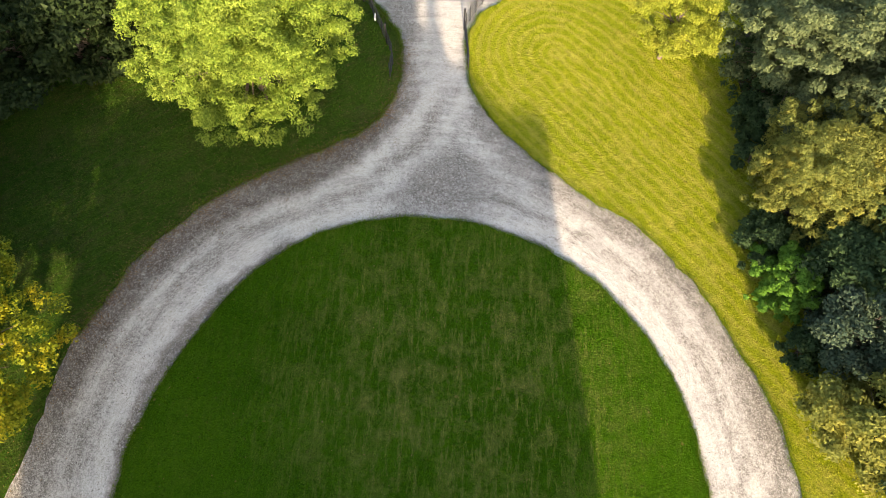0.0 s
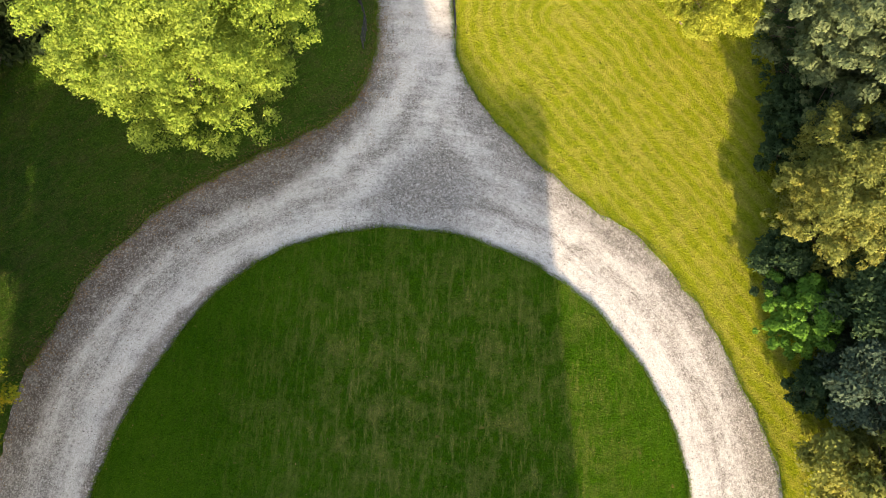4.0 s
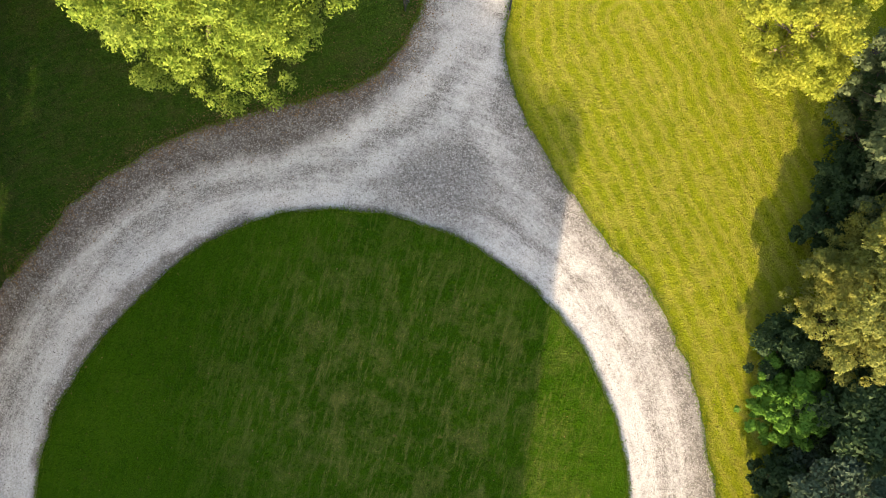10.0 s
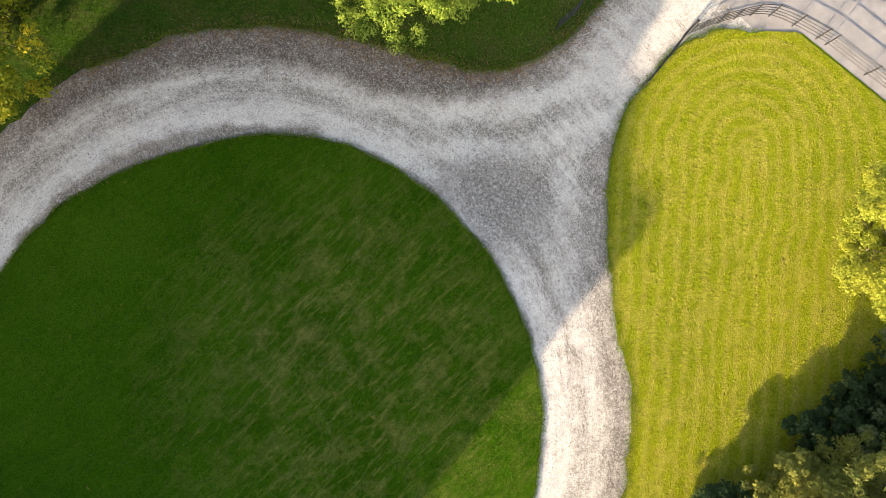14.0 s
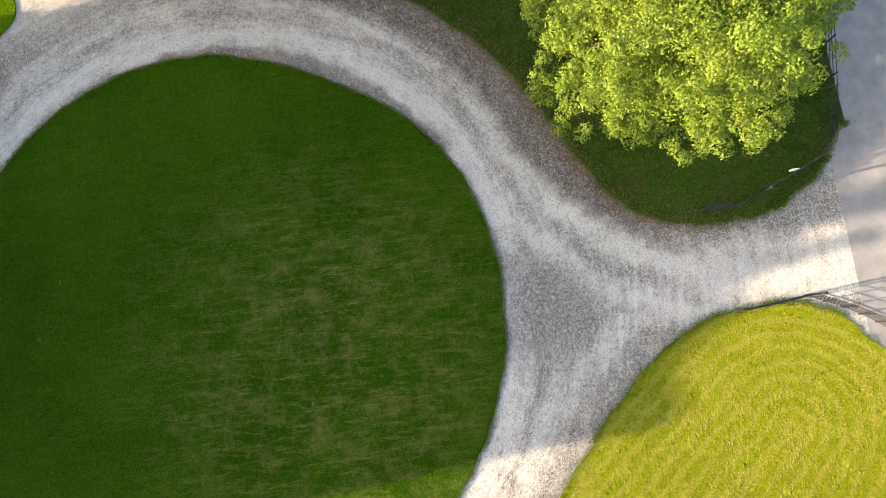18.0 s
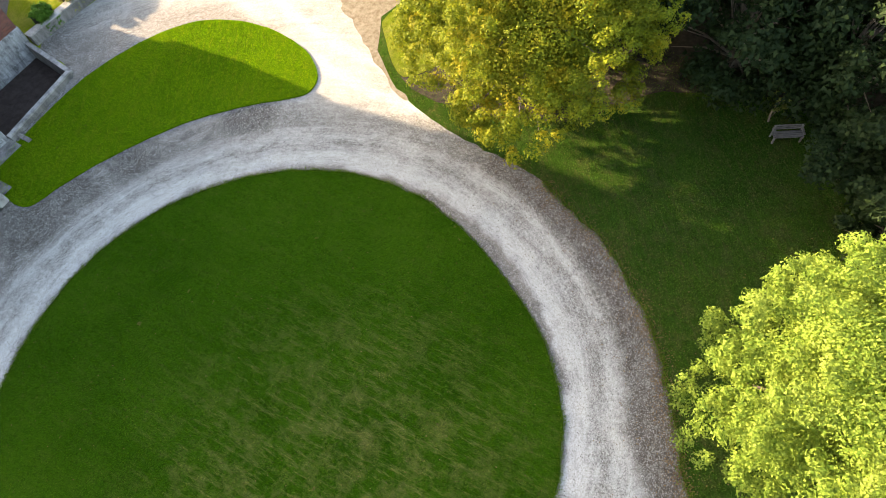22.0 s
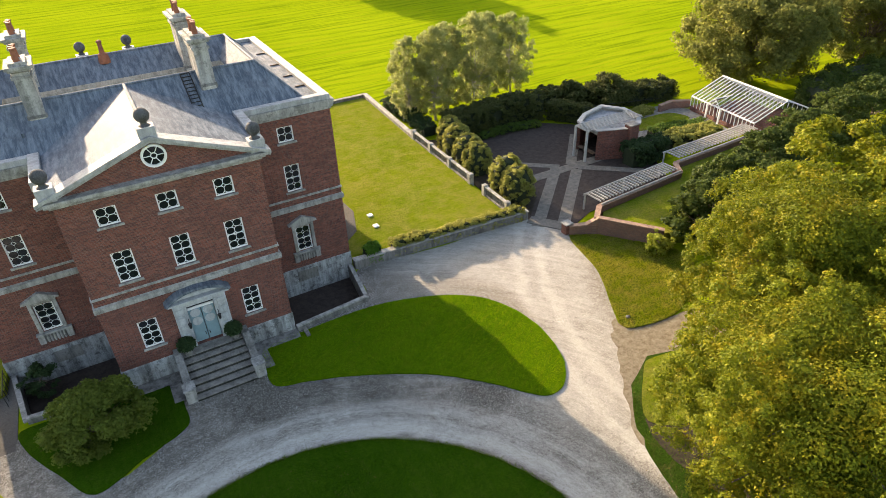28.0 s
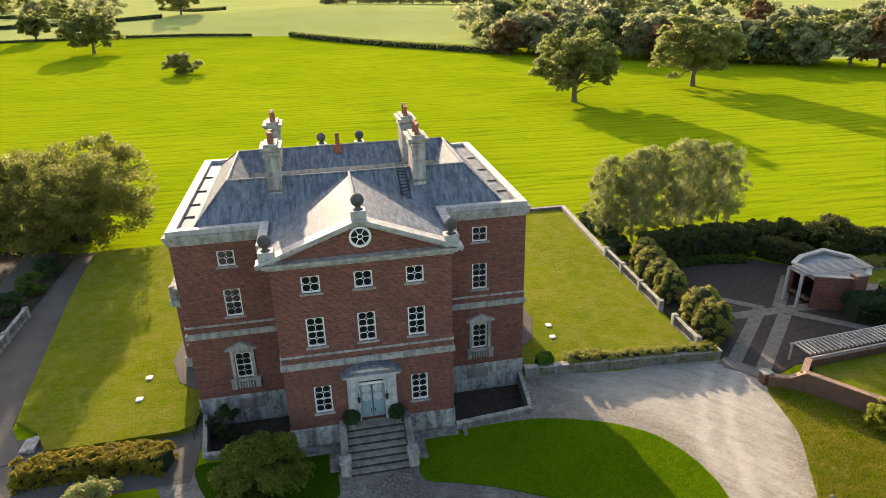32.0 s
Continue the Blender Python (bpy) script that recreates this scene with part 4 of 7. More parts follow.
FACES = {"front": pose(0, 0, 0), "wing": pose(0, -5, 0), "back": pose(0, -21.5, 0, 0, 0, 180), "east": pose(11.2, -13.25, 0, 0, 0, -90), "west": pose(-11.2, -13.25, 0, 0, 0, 90)}
GLAZING = {}


def glazing(rows):
    """Octagon-and-diamond glazing bars, two panes across, and one octagonal pane."""
    if rows in GLAZING:
        return GLAZING[rows]
    w, h = 0.91, 0.43 * rows + 0.05
    cw, ch = w / 2, h / rows
    k = 0.27
    bm = bmesh.new()
    def bar(a, b, r=0.013):
        a, b = Vector((a[0], 0, a[1])), Vector((b[0], 0, b[1]))
        d = (b - a).normalized()
        s = Vector((-d.z, 0, d.x)) * r
        q = [bm.verts.new(p + o + Vector((0, y, 0))) for y in (0.02, -0.02) for p, o in ((a, s), (b, s), (b, -s), (a, -s))]
        for f in ((3, 2, 1, 0), (4, 5, 6, 7), (0, 1, 5, 4), (2, 3, 7, 6)):
            bm.faces.new([q[i] for i in f])
    for i in range(2):
        for j in range(rows):
            x, z = -w / 2 + i * cw, j * ch
            o = [(x + k * cw, z), (x + (1 - k) * cw, z), (x + cw, z + k * ch), (x + cw, z + (1 - k) * ch), (x + (1 - k) * cw, z + ch), (x + k * cw, z + ch), (x, z + (1 - k) * ch), (x, z + k * ch)]
            for a, b in zip(o, o[1:] + o[:1]):
                bar(a, b)
    if rows == 4:
        add_box(bm, -w / 2, w / 2, -0.03, 0.03, h / 2 - 0.02, h / 2 + 0.02)
    bmesh.ops.recalc_face_normals(bm, faces=bm.faces[:])
    bars = bpy.data.meshes.new("glazing_lattice")
    bm.to_mesh(bars)
    bm.free()
    bars.materials.append(M["white"])
    bm = prism([(-cw / 2, -ch / 2), (cw / 2, -ch / 2), (cw / 2, ch / 2), (-cw / 2, ch / 2)], -0.003, 0.003)
    bmesh.ops.rotate(bm, verts=bm.verts, matrix=Matrix.Rotation(radians(90), 3, "X"))
    pane = bpy.data.meshes.new("pane")
    bm.to_mesh(pane)
    bm.free()
    pane.materials.append(M["glass"])
    GLAZING[rows] = bars, pane, w, h, cw, ch
    return GLAZING[rows]


FRAMES = {}


def sash_window(face, u, z, rows, sill=True):
    """A white sash window in an opening whose sill is at z; u is measured along the wall."""
    bars, pane, w, h, cw, ch = glazing(rows)
    win = new("window")
    win.parent = house
    win.matrix_basis = FACES[face] @ pose(u, -0.12, z)
    if rows not in FRAMES:
        bm = bmesh.new()
        t = 0.065
        add_box(bm, -w / 2 - t, -w / 2, -0.05, 0.05, 0, h + 2 * t)
        add_box(bm, w / 2, w / 2 + t, -0.05, 0.05, 0, h + 2 * t)
        add_box(bm, -w / 2, w / 2, -0.05, 0.05, 0, t)
        add_box(bm, -w / 2, w / 2, -0.05, 0.05, h + t, h + 2 * t)
        f = bpy.data.meshes.new("frame")
        bm.to_mesh(f)
        bm.free()
        f.materials.append(M["white"])
        bm = box(-w / 2 - 0.2, w / 2 + 0.2, -0.08, 0.24, -0.12, 0.0, 0.015)
        s = bpy.data.meshes.new("sill")
        bm.to_mesh(s)
        bm.free()
        s.materials.append(M["stone"])
        FRAMES[rows] = f, s
    f, s = FRAMES[rows]
    shared("frame", f, win, pose(0, 0, 0))
    shared("glazing_lattice", bars, win, pose(0, 0, 0.065))
    if sill:
        shared("sill", s, win, pose(0, 0, 0))
    for i in range(2):
        for j in range(rows):
            shared("pane", pane, win, pose(-w / 2 + (i + 0.5) * cw, -0.01, 0.065 + (j + 0.5) * ch, random.uniform(-0.5, 0.5), 0, random.uniform(-0.5, 0.5)))
    return win


def hole(u, z, rows):
    return (u - 0.52, u + 0.52, z, z + 0.43 * rows + 0.18)


Z_LOW, Z_MID, Z_TOP = 2.42, 7.1, 10.6
front_holes = [hole(u, Z_TOP, 2) for u in (-2.95, 0, 2.95)] + [hole(u, Z_MID, 4) for u in (-2.95, 0, 2.95)] + [hole(u, Z_LOW, 4) for u in (-2.95, 2.95)] + [(-0.8, 0.8, 1.45, 4.4)]
ob = part("front_wall", wall_mesh(-5.1, 5.1, 1.3, 12.2, front_holes, 0.5), M["brick"], house)
for u in (-2.95, 0, 2.95):
    sash_window("front", u, Z_TOP, 2)
    sash_window("front", u, Z_MID, 4)
    if u:
        sash_window("front", u, Z_LOW, 4)
for side in (-1, 1):
    u = side * 8.05
    holes = [hole(u, z, r) for z, r in ((Z_TOP, 2), (Z_MID, 4), (Z_LOW, 4))]
    lo, hi = sorted((side * 5.1, side * 11.2))
    ob = part("wing_wall", wall_mesh(lo, hi, 1.1, 12.2, holes, 0.5), M["brick"], house)
    ob.location.y = -5
    for z, r in ((Z_TOP, 2), (Z_MID, 4), (Z_LOW, 4)):
        sash_window("wing", u, z, r, z != Z_LOW)
    part("return_wall", box(side * 4.6, side * 5.1, -5.5, -0.5, 1.3, 12.2), M["brick"], house)
    side_holes = [hole(v, z, r) for v in (-5.6, 5.6) for z, r in ((Z_TOP, 2), (Z_MID, 4), (Z_LOW, 4))]
    ob = part("side_wall", wall_mesh(-7.75, 7.75, 1.1, 12.2, side_holes, 0.5), M["brick"], house)
    ob.matrix_basis = FACES["east" if side > 0 else "west"]
    for v in (-5.6, 5.6):
        for z, r in ((Z_TOP, 2), (Z_MID, 4), (Z_LOW, 4)):
            sash_window("east" if side > 0 else "west", v, z, r)
part("back_wall", box(-10.7, 10.7, -21.5, -21.0, 1.1, 12.2), M["brick"], house)
part("floor", box(-10.3, 10.3, -20.9, -5.6, 1.0, 1.2), M["dark_room"], house)
part("inner_wall", box(-10.3, 10.3, -8.0, -7.8, 1.2, 12.0), M["dark_room"], house)
# stone base
part("plinth", box(-5.16, 5.16, -5.0, 0.06, -0.3, 1.38, 0.03), M["ashlar"], house)
part("wing_base", box(-11.27, 11.27, -21.6, -4.92, -1.2, 1.1, 0.03), M["ashlar"], house)
# bands
for z0, z1, out in ((5.68, 6.0, 0.12), (6.0, 6.08, 0.06), (6.48, 6.62, 0.07)):
    part("band", box(-5.1 - out, 5.1 + out, -4.9, out, z0, z1, 0.02), M["stone"], house)
    part("band", box(-11.2 - out, 11.2 + out, -21.5 - out, -5 + out, z0, z1, 0.02), M["stone"], house)


def cornice(x0, x1, y0, y1, z):
    """Stepped stone cornice round a block."""
    bm = bmesh.new()
    for a, b, out in ((0.0, 0.16, 0.08), (0.16, 0.34, 0.18), (0.34, 0.52, 0.22), (0.52, 0.66, 0.26)):
        add_box(bm, x0 - out, x1 + out, y0 - out, y1 + out, z + a, z + b)
    return part("cornice", bm, M["stone"], house)


cornice(-11.2, 11.2, -21.5, -5.0, 12.2)


def hip_roof():
    """Lead roof in a ring round a light well."""
    e, r, w, z0, z1, z2 = (9.75, -5.3, -20.4), (7.8, -8.5, -16.2), (6.7, -9.4, -13.9), 13.0, 15.0, 13.9
    def ringv(q, z):
        return [(q[0], q[1], z), (q[0], q[2], z), (-q[0], q[2], z), (-q[0], q[1], z)]
    sets = [ringv(e, z0), ringv(r, z1), ringv(w, z2), ringv((w[0], w[1], w[2]), 11.0)]
    names = ("roof_slope", "inner_slope", "well_wall")
    for a, b, name in zip(sets, sets[1:], names):
        for i in range(4):
            j = (i + 1) % 4
            part_ob = raw(name, [a[i], a[j], b[j], b[i]], [(0, 1, 2, 3)], M["render"] if name == "well_wall" else M["lead"], house)
    raw("well_floor", sets[3], [(0, 1, 2, 3)], M["stone_dark"], house)
    for i in range(4):
        a, b = sets[1][i], sets[1][(i + 1) % 4]
        part("ridge_roll", tube([a, b], 0.09, 8), M["lead"], house)
        part("hip_roll", tube([sets[0][i], sets[1][i]], 0.08, 8), M["lead"], house)


hip_roof()
# parapet and gutter
for side in (-1, 1):
    part("parapet", box(side * 10.65, side * 11.22, -21.6, -4.8, 12.86, 13.2, 0.02), M["coping"], house)
    lo, hi = sorted((side * 5.75, side * 10.7))
    part("parapet", box(lo, hi, -5.35, -4.85, 12.86, 13.2, 0.02), M["coping"], house)
part("parapet", box(-10.7, 10.7, -21.6, -21.2, 12.86, 13.2, 0.02), M["coping"], house)
part("gutter_floor", box(-10.85, 10.85, -21.3, -5.2, 12.86, 12.96), M["lead"], house)


def pediment():
    apex, half, out = 14.85, 5.1, 0.6
    # brick gable
    bm = bmesh.new()
    v = [bm.verts.new(p) for y in (0.0, -0.45) for p in ((-half, y, 12.7), (half, y, 12.7), (0, y, apex - 0.25))]
    for f in ((0, 1, 2), (5, 4, 3), (0, 3, 4, 1), (1, 4, 5, 2), (2, 5, 3, 0)):
        bm.faces.new([v[i] for i in f])
    bmesh.ops.recalc_face_normals(bm, faces=bm.faces[:])
    part("gable", bm, M["brick"], house)
    bm = bmesh.new()
    for a, b, o in ((0.0, 0.16, 0.14), (0.16, 0.34, 0.32), (0.34, 0.5, 0.55)):
        add_box(bm, -half - o, half + o, -5.0, o, 12.2 + a, 12.2 + b)
    part("cornice", bm, M["stone"], house)
    for s in (-1, 1):
        bm = bmesh.new()
        for lo, hi, o in ((-0.34, -0.12, 0.3), (-0.12, 0.06, 0.55)):
            q = []
            for y in (o, -0.3):
                for x, z in ((s * (half + 0.62), 12.72), (0.0, apex)):
                    q += [bm.verts.new((x, y, z + lo)), bm.verts.new((x, y, z + hi))]
            for f in ((0, 1, 3, 2), (4, 6, 7, 5), (0, 4, 5, 1), (2, 3, 7, 6), (0, 2, 6, 4), (1, 5, 7, 3)):
                bm.faces.new([q[i] for i in f])
        bmesh.ops.recalc_face_normals(bm, faces=bm.faces[:])
        part("raking_cornice", bm, M["coping"], house)
        e = s * (half + 0.5)
        # roof slope behind the gable
        raw("pediment_slope", [(0, 0.3, apex + 0.06), (e, 0.3, 12.78), (e, -5.3, 12.78), (s * 3.9, -6.8, 13.55), (0, -8.5, apex + 0.1)], [(0, 1, 2, 3, 4)], M["lead"], house)
        part("return_parapet", box(s * 5.2, s * 5.75, -5.4, -1.4, 12.7, 13.2, 0.02), M["coping"], house)
    part("ridge_roll", tube([(0, 0.2, apex + 0.1), (0, -8.5, apex + 0.14)], 0.1, 8), M["lead"], house)


pediment()


def ball_finial(x, y, z, r=0.37):
    f = new("ball_finial")
    f.parent = house
    f.location = (x, y, z)
    part("pedestal", box(-0.42, 0.42, -0.36, 0.36, -0.3, 0.42, 0.03), M["coping"], f)
    bm = bmesh.new()
    add_lathe(bm, [(0.3, 0.42), (0.16, 0.5), (0.14, 0.6)] + [(max(0.05, r * math.sin(a)), 0.95 - r * math.cos(a)) for a in np.linspace(0.35, 3.1, 12)], n=20)
    part("ball", bm, M["ball"], f, "dark weathered stone ball")


ball_finial(0, 0.0, 14.9)
for s in (-1, 1):
    ball_finial(s * 5.1, 0.0, 13.0)
    ball_finial(s * 1.6, -21.3, 13.6)


def chimney(x, y, length, base, pots):
    c = new("chimney")
    c.parent = house
    c.location = (x, y, 0)
    h = length / 2
    part("shaft", box(-0.43, 0.43, -h, h, base, 16.9, 0.02), M["stone"], c)
    part("foot", box(-0.5, 0.5, -h - 0.07, h + 0.07, base - 0.9, base + 0.1, 0.02), M["stone_dark"], c)
    part("foot_panel", box(-0.4, 0.4, h + 0.07, h + 0.1, base - 0.75, base - 0.05, 0.01), M["render"], c, "pale rendered panel")
    bm = bmesh.new()
    add_box(bm, -0.52, 0.52, -h - 0.09, h + 0.09, 16.55, 16.7)
    add_box(bm, -0.56, 0.56, -h - 0.13, h + 0.13, 16.95, 17.08)
    add_box(bm, -0.68, 0.68, -h - 0.25, h + 0.25, 17.08, 17.24)
    add_box(bm, -0.42, 0.42, -h, h, 17.24, 17.4)
    part("cap", bm, M["stone"], c)
    for i in range(pots):
        bm = bmesh.new()
        add_lathe(bm, [(0.17, 17.4), (0.15, 17.5), (0.12, 17.95), (0.16, 18.0), (0.16, 18.08), (0.1, 18.09)], (0.06 * (i % 2) - 0.03, (i - (pots - 1) / 2) * 0.46, 0), 12)
        part("pot", bm, M["clay"], c)


chimney(4.75, -8.3, 1.7, 14.4, 3)
chimney(4.95, -15.2, 1.7, 13.9, 3)
chimney(-4.55, -8.3, 2.1, 14.4, 4)
chimney(-4.7, -14.6, 2.1, 13.9, 4)
# ---- house: door, steps, window surrounds, bays, roof fittings ----
def arc_slab(half, rise, z, y0, y1, thick, n=20):
    """A segmental arch moulding over the width 2*half."""
    r = (half * half + rise * rise) / (2 * rise)
    a = math.asin(half / r)
    bm = bmesh.new()
    rows = []
    for i in range(n + 1):
        t = -a + 2 * a * i / n
        rows.append([bm.verts.new((k * math.sin(t), y, z + rise - r + k * math.cos(t))) for y in (y0, y1) for k in (r, r + thick)])
    for p, q in zip(rows, rows[1:]):
        for i, j in ((0, 1), (1, 3), (3, 2), (2, 0)):
            bm.faces.new((p[i], q[i], q[j], p[j]))
    bm.faces.new([rows[0][i] for i in (0, 1, 3, 2)])
    bm.faces.new([rows[-1][i] for i in (0, 2, 3, 1)])
    bmesh.ops.recalc_face_normals(bm, faces=bm.faces[:])
    return bm


def entrance():
    door_case = new("door_surround")
    door_case.parent = house
    for s in (-1, 1):
        part("jamb", box(s * 0.76, s * 0.97, -0.3, 0.1, 1.44, 4.4, 0.01), M["portal"], door_case)
        part("pilaster", box(s * 0.97, s * 1.5, 0.0, 0.16, 1.4, 4.55, 0.02), M["portal"], door_case)
        for k in range(5):
            part("block", box(s * 0.92, s * 1.42, 0.16, 0.24, 1.55 + k * 0.6, 2.0 + k * 0.6, 0.03), M["portal"], door_case)
    part("head", box(-0.97, 0.97, -0.02, 0.14, 4.38, 4.55, 0.01), M["portal"], door_case)
    part("lintel", box(-1.5, 1.5, 0.0, 0.2, 4.55, 4.9, 0.02), M["portal"], door_case)
    part("tympanum", box(-1.35, 1.35, 0.0, 0.1, 4.9, 5.2, 0.02), M["portal"], door_case)
    part("hood_bed", box(-1.72, 1.72, 0.0, 0.5, 4.86, 4.98, 0.02), M["portal"], door_case)
    part("arched_hood", arc_slab(1.75, 0.62, 4.98, 0.0, 0.62, 0.16), M["lead"], door_case, "curved lead-covered hood")
    d = new("front_door")
    d.parent = house
    for s in (-1, 1):
        lo, hi = sorted((s * 0.02, s * 0.74))
        part("door_leaf", box(lo, hi, -0.3, -0.22, 1.46, 3.9, 0.01), M["door_blue"], d, "blue-grey painted door leaf")
        for k in range(1, 3):
            bm = bmesh.new()
            add_lathe(bm, [(0.29, 0), (0.29, 0.03), (0.24, 0.04)], n=18)
            bmesh.ops.rotate(bm, verts=bm.verts, matrix=Matrix.Rotation(radians(-90), 3, "X"))
            bmesh.ops.translate(bm, verts=bm.verts, vec=(s * 0.37, -0.22, 2.35 + 0.62 * k))
            part("round_light", bm, M["portal"], d, "pale round door light")
        part("handle", tube([(s * 0.12, -0.2, 2.05), (s * 0.12, -0.14, 2.05), (s * 0.12, -0.14, 1.9)], 0.025, 6), M["iron"], d)
    part("transom", box(-0.78, 0.78, -0.3, -0.18, 3.9, 4.05), M["white"], d)
    part("fanlight", box(-0.78, 0.78, -0.29, -0.25, 4.05, 4.4), M["glass"], d)
    for s in (-1, 1):
        lamp = new("wall_lamp")
        lamp.parent = house
        lamp.location = (s * 0.85, 0.3, 3.3)
        part("bracket", tube([(0, -0.1, 0.3), (0, 0.1, 0.4), (0, 0.15, 0.2)], 0.02, 6), M["iron"], lamp)
        bm = bmesh.new()
        add_lathe(bm, [(0.06, -0.2), (0.11, 0.1), (0.12, 0.12), (0.03, 0.22)], (0, 0.15, 0), 6)
        part("lantern", bm, M["iron"], lamp)


entrance()


def steps():
    st = tagged(new("entrance_steps"), "wide weathered stone steps up to the front door", "steps")
    n, top, run = 7, 1.44, 0.42
    rise = top / n
    part("landing", box(-1.75, 1.75, 0.0, 0.7, 0.0, top - 0.055), M["riser"], st)
    part("landing_slab", box(-1.75, 1.75, 0.0, 0.75, top - 0.05, top, 0.012), M["flag"], st)
    for i in range(1, n):
        y = 0.75 + (i - 1) * run
        part("riser", box(-1.75, 1.75, y + 0.003, y + run - 0.05, 0.0, top - rise * i - 0.055), M["riser"], st)
        part("tread", box(-1.75, 1.75, y - 0.04, y + run, top - rise * i - 0.05, top - rise * i, 0.012), M["flag"], st)
    for s in (-1, 1):
        bm = bmesh.new()
        lo, hi = sorted((s * 1.77, s * 2.2))
        v = [bm.verts.new(p) for x in (lo, hi) for p in ((x, 0.07, 0), (x, 2.5, 0), (x, 2.5, 0.85), (x, 0.75, 1.75), (x, 0.07, 1.75))]
        bm.faces.new(v[:5])
        bm.faces.new(v[5:][::-1])
        for i in range(5):
            bm.faces.new((v[i], v[5 + i], v[5 + (i + 1) % 5], v[(i + 1) % 5]))
        bmesh.ops.recalc_face_normals(bm, faces=bm.faces[:])
        part("cheek_wall", bm, M["stone_dark"], st)
        part("pedestal", box(s * 1.7, s * 2.3, 2.5, 3.2, 0.0, 0.95, 0.03), M["stone"], st)
        part("pedestal_cap", box(s * 1.64, s * 2.36, 2.44, 3.26, 0.95, 1.05, 0.02), M["stone"], st)
        lo, hi = sorted((s * 2.22, s * 5.2))
        sheet("apron_paving", [(lo, 0.08), (hi, 0.08), (hi, 1.0), (lo, 1.0)], 0.085, M["stone_dark"], 0.1, "dark paved apron at the foot of the wall", "paving")
        lo, hi = sorted((s * 2.32, s * 2.95))
        sheet("apron_paving", [(lo, 1.0), (hi, 1.0), (hi, 2.7), (lo, 2.7)], 0.083, M["stone_dark"], 0.1, "dark paved apron beside the steps", "paving")
        bm = bmesh.new()
        add_lathe(bm, [(0.26, 0), (0.33, 0.35), (0.36, 0.38)], n=14)
        pot = tagged(new("box_ball"), "clipped dark green box ball in a pot by the door", "shrub", "box balls by the door")
        pot.location = (s * 1.38, 0.5, 1.44)
        part("pot", bm, M["stone_dark"], pot)
        leaf_cloud("foliage", [(0, 0, 0.62)], [0.5], 2600, 0.09, M["leaf_dark"], pot, 40 + s, 1.0)
        bm = bmesh.new()
        bmesh.ops.create_icosphere(bm, subdivisions=2, radius=0.42, matrix=Matrix.Translation((0, 0, 0.62)))
        part("core", bm, M["leaf_dark"], pot)
    rail = tagged(new("stone_kerb"), "short pale stone kerb at the corner of the lawn", "kerb")
    part("block", box(-5.75, -5.5, -0.2, 1.25, 0.0, 0.2, 0.02), M["flag"], rail)


steps()


def aedicule(face, u):
    """Stone surround of a low wing window: architrave, little pediment, and a balustered apron."""
    a = new("window_surround")
    a.parent = house
    a.matrix_basis = FACES[face] @ pose(u, 0, Z_LOW)
    for s in (-1, 1):
        lo, hi = sorted((s * 0.54, s * 0.76))
        part("jamb", box(lo, hi, 0.0, 0.13, 0.0, 2.0, 0.015), M["stone"], a)
        lo, hi = sorted((s * 0.6, s * 0.95))
        part("die", box(lo, hi, 0.0, 0.22, -0.75, -0.12, 0.015), M["stone"], a)
    part("frieze", box(-0.76, 0.76, 0.0, 0.14, 2.0, 2.25, 0.015), M["stone"], a)
    part("window_sill", box(-0.98, 0.98, 0.0, 0.28, -0.12, 0.0, 0.015), M["stone"], a)
    bm = bmesh.new()
    v = [bm.verts.new(p) for y in (0.0, 0.3) for p in ((-1.0, y, 2.25), (1.0, y, 2.25), (1.0, y, 2.34), (0, y, 2.82), (-1.0, y, 2.34))]
    bm.faces.new(v[:5])
    bm.faces.new(v[5:][::-1])
    for i in range(5):
        bm.faces.new((v[i], v[5 + i], v[5 + (i + 1) % 5], v[(i + 1) % 5]))
    bmesh.ops.recalc_face_normals(bm, faces=bm.faces[:])
    part("pediment", bm, M["stone"], a)
    part("apron", box(-0.6, 0.6, 0.0, 0.06, -0.75, -0.12), M["stone_dark"], a)
    for k in range(6):
        bm = bmesh.new()
        add_lathe(bm, [(0.05, -0.75), (0.07, -0.5), (0.035, -0.25), (0.05, -0.12)], (-0.45 + 0.18 * k, 0.13, 0), 8)
        part("baluster", bm, M["stone"], a)


for s in (-1, 1):
    aedicule("wing", s * 8.05)


def oculus():
    o = new("round_window")
    o.parent = house
    o.matrix_basis = pose(0, 0.02, 13.75)
    n = 28
    def ring(r0, r1, y0, y1):
        bm = bmesh.new()
        rows = [[bm.verts.new((r * math.cos(2 * math.pi * i / n), y, r * math.sin(2 * math.pi * i / n))) for r, y in ((r0, y0), (r1, y0), (r1, y1), (r0, y1))] for i in range(n)]
        for i in range(n):
            p, q = rows[i], rows[(i + 1) % n]
            for k in range(4):
                bm.faces.new((p[k], q[k], q[(k + 1) % 4], p[(k + 1) % 4]))
        bmesh.ops.recalc_face_normals(bm, faces=bm.faces[:])
        return bm
    part("frame", ring(0.5, 0.62, 0.0, 0.14), M["white"], o)
    bm = bmesh.new()
    add_lathe(bm, [(0.5, 0.0), (0.5, 0.02)], n=24)
    bmesh.ops.rotate(bm, verts=bm.verts, matrix=Matrix.Rotation(radians(-90), 3, "X"))
    part("pane", bm, M["glass"], o)
    for k in range(6):
        a = k * math.pi / 3
        part("glazing_bar", tube([(0.14 * math.cos(a), 0.07, 0.14 * math.sin(a)), (0.5 * math.cos(a), 0.07, 0.5 * math.sin(a))], 0.025, 5), M["white"], o)
    part("hub", ring(0.12, 0.17, 0.04, 0.1), M["white"], o)


oculus()


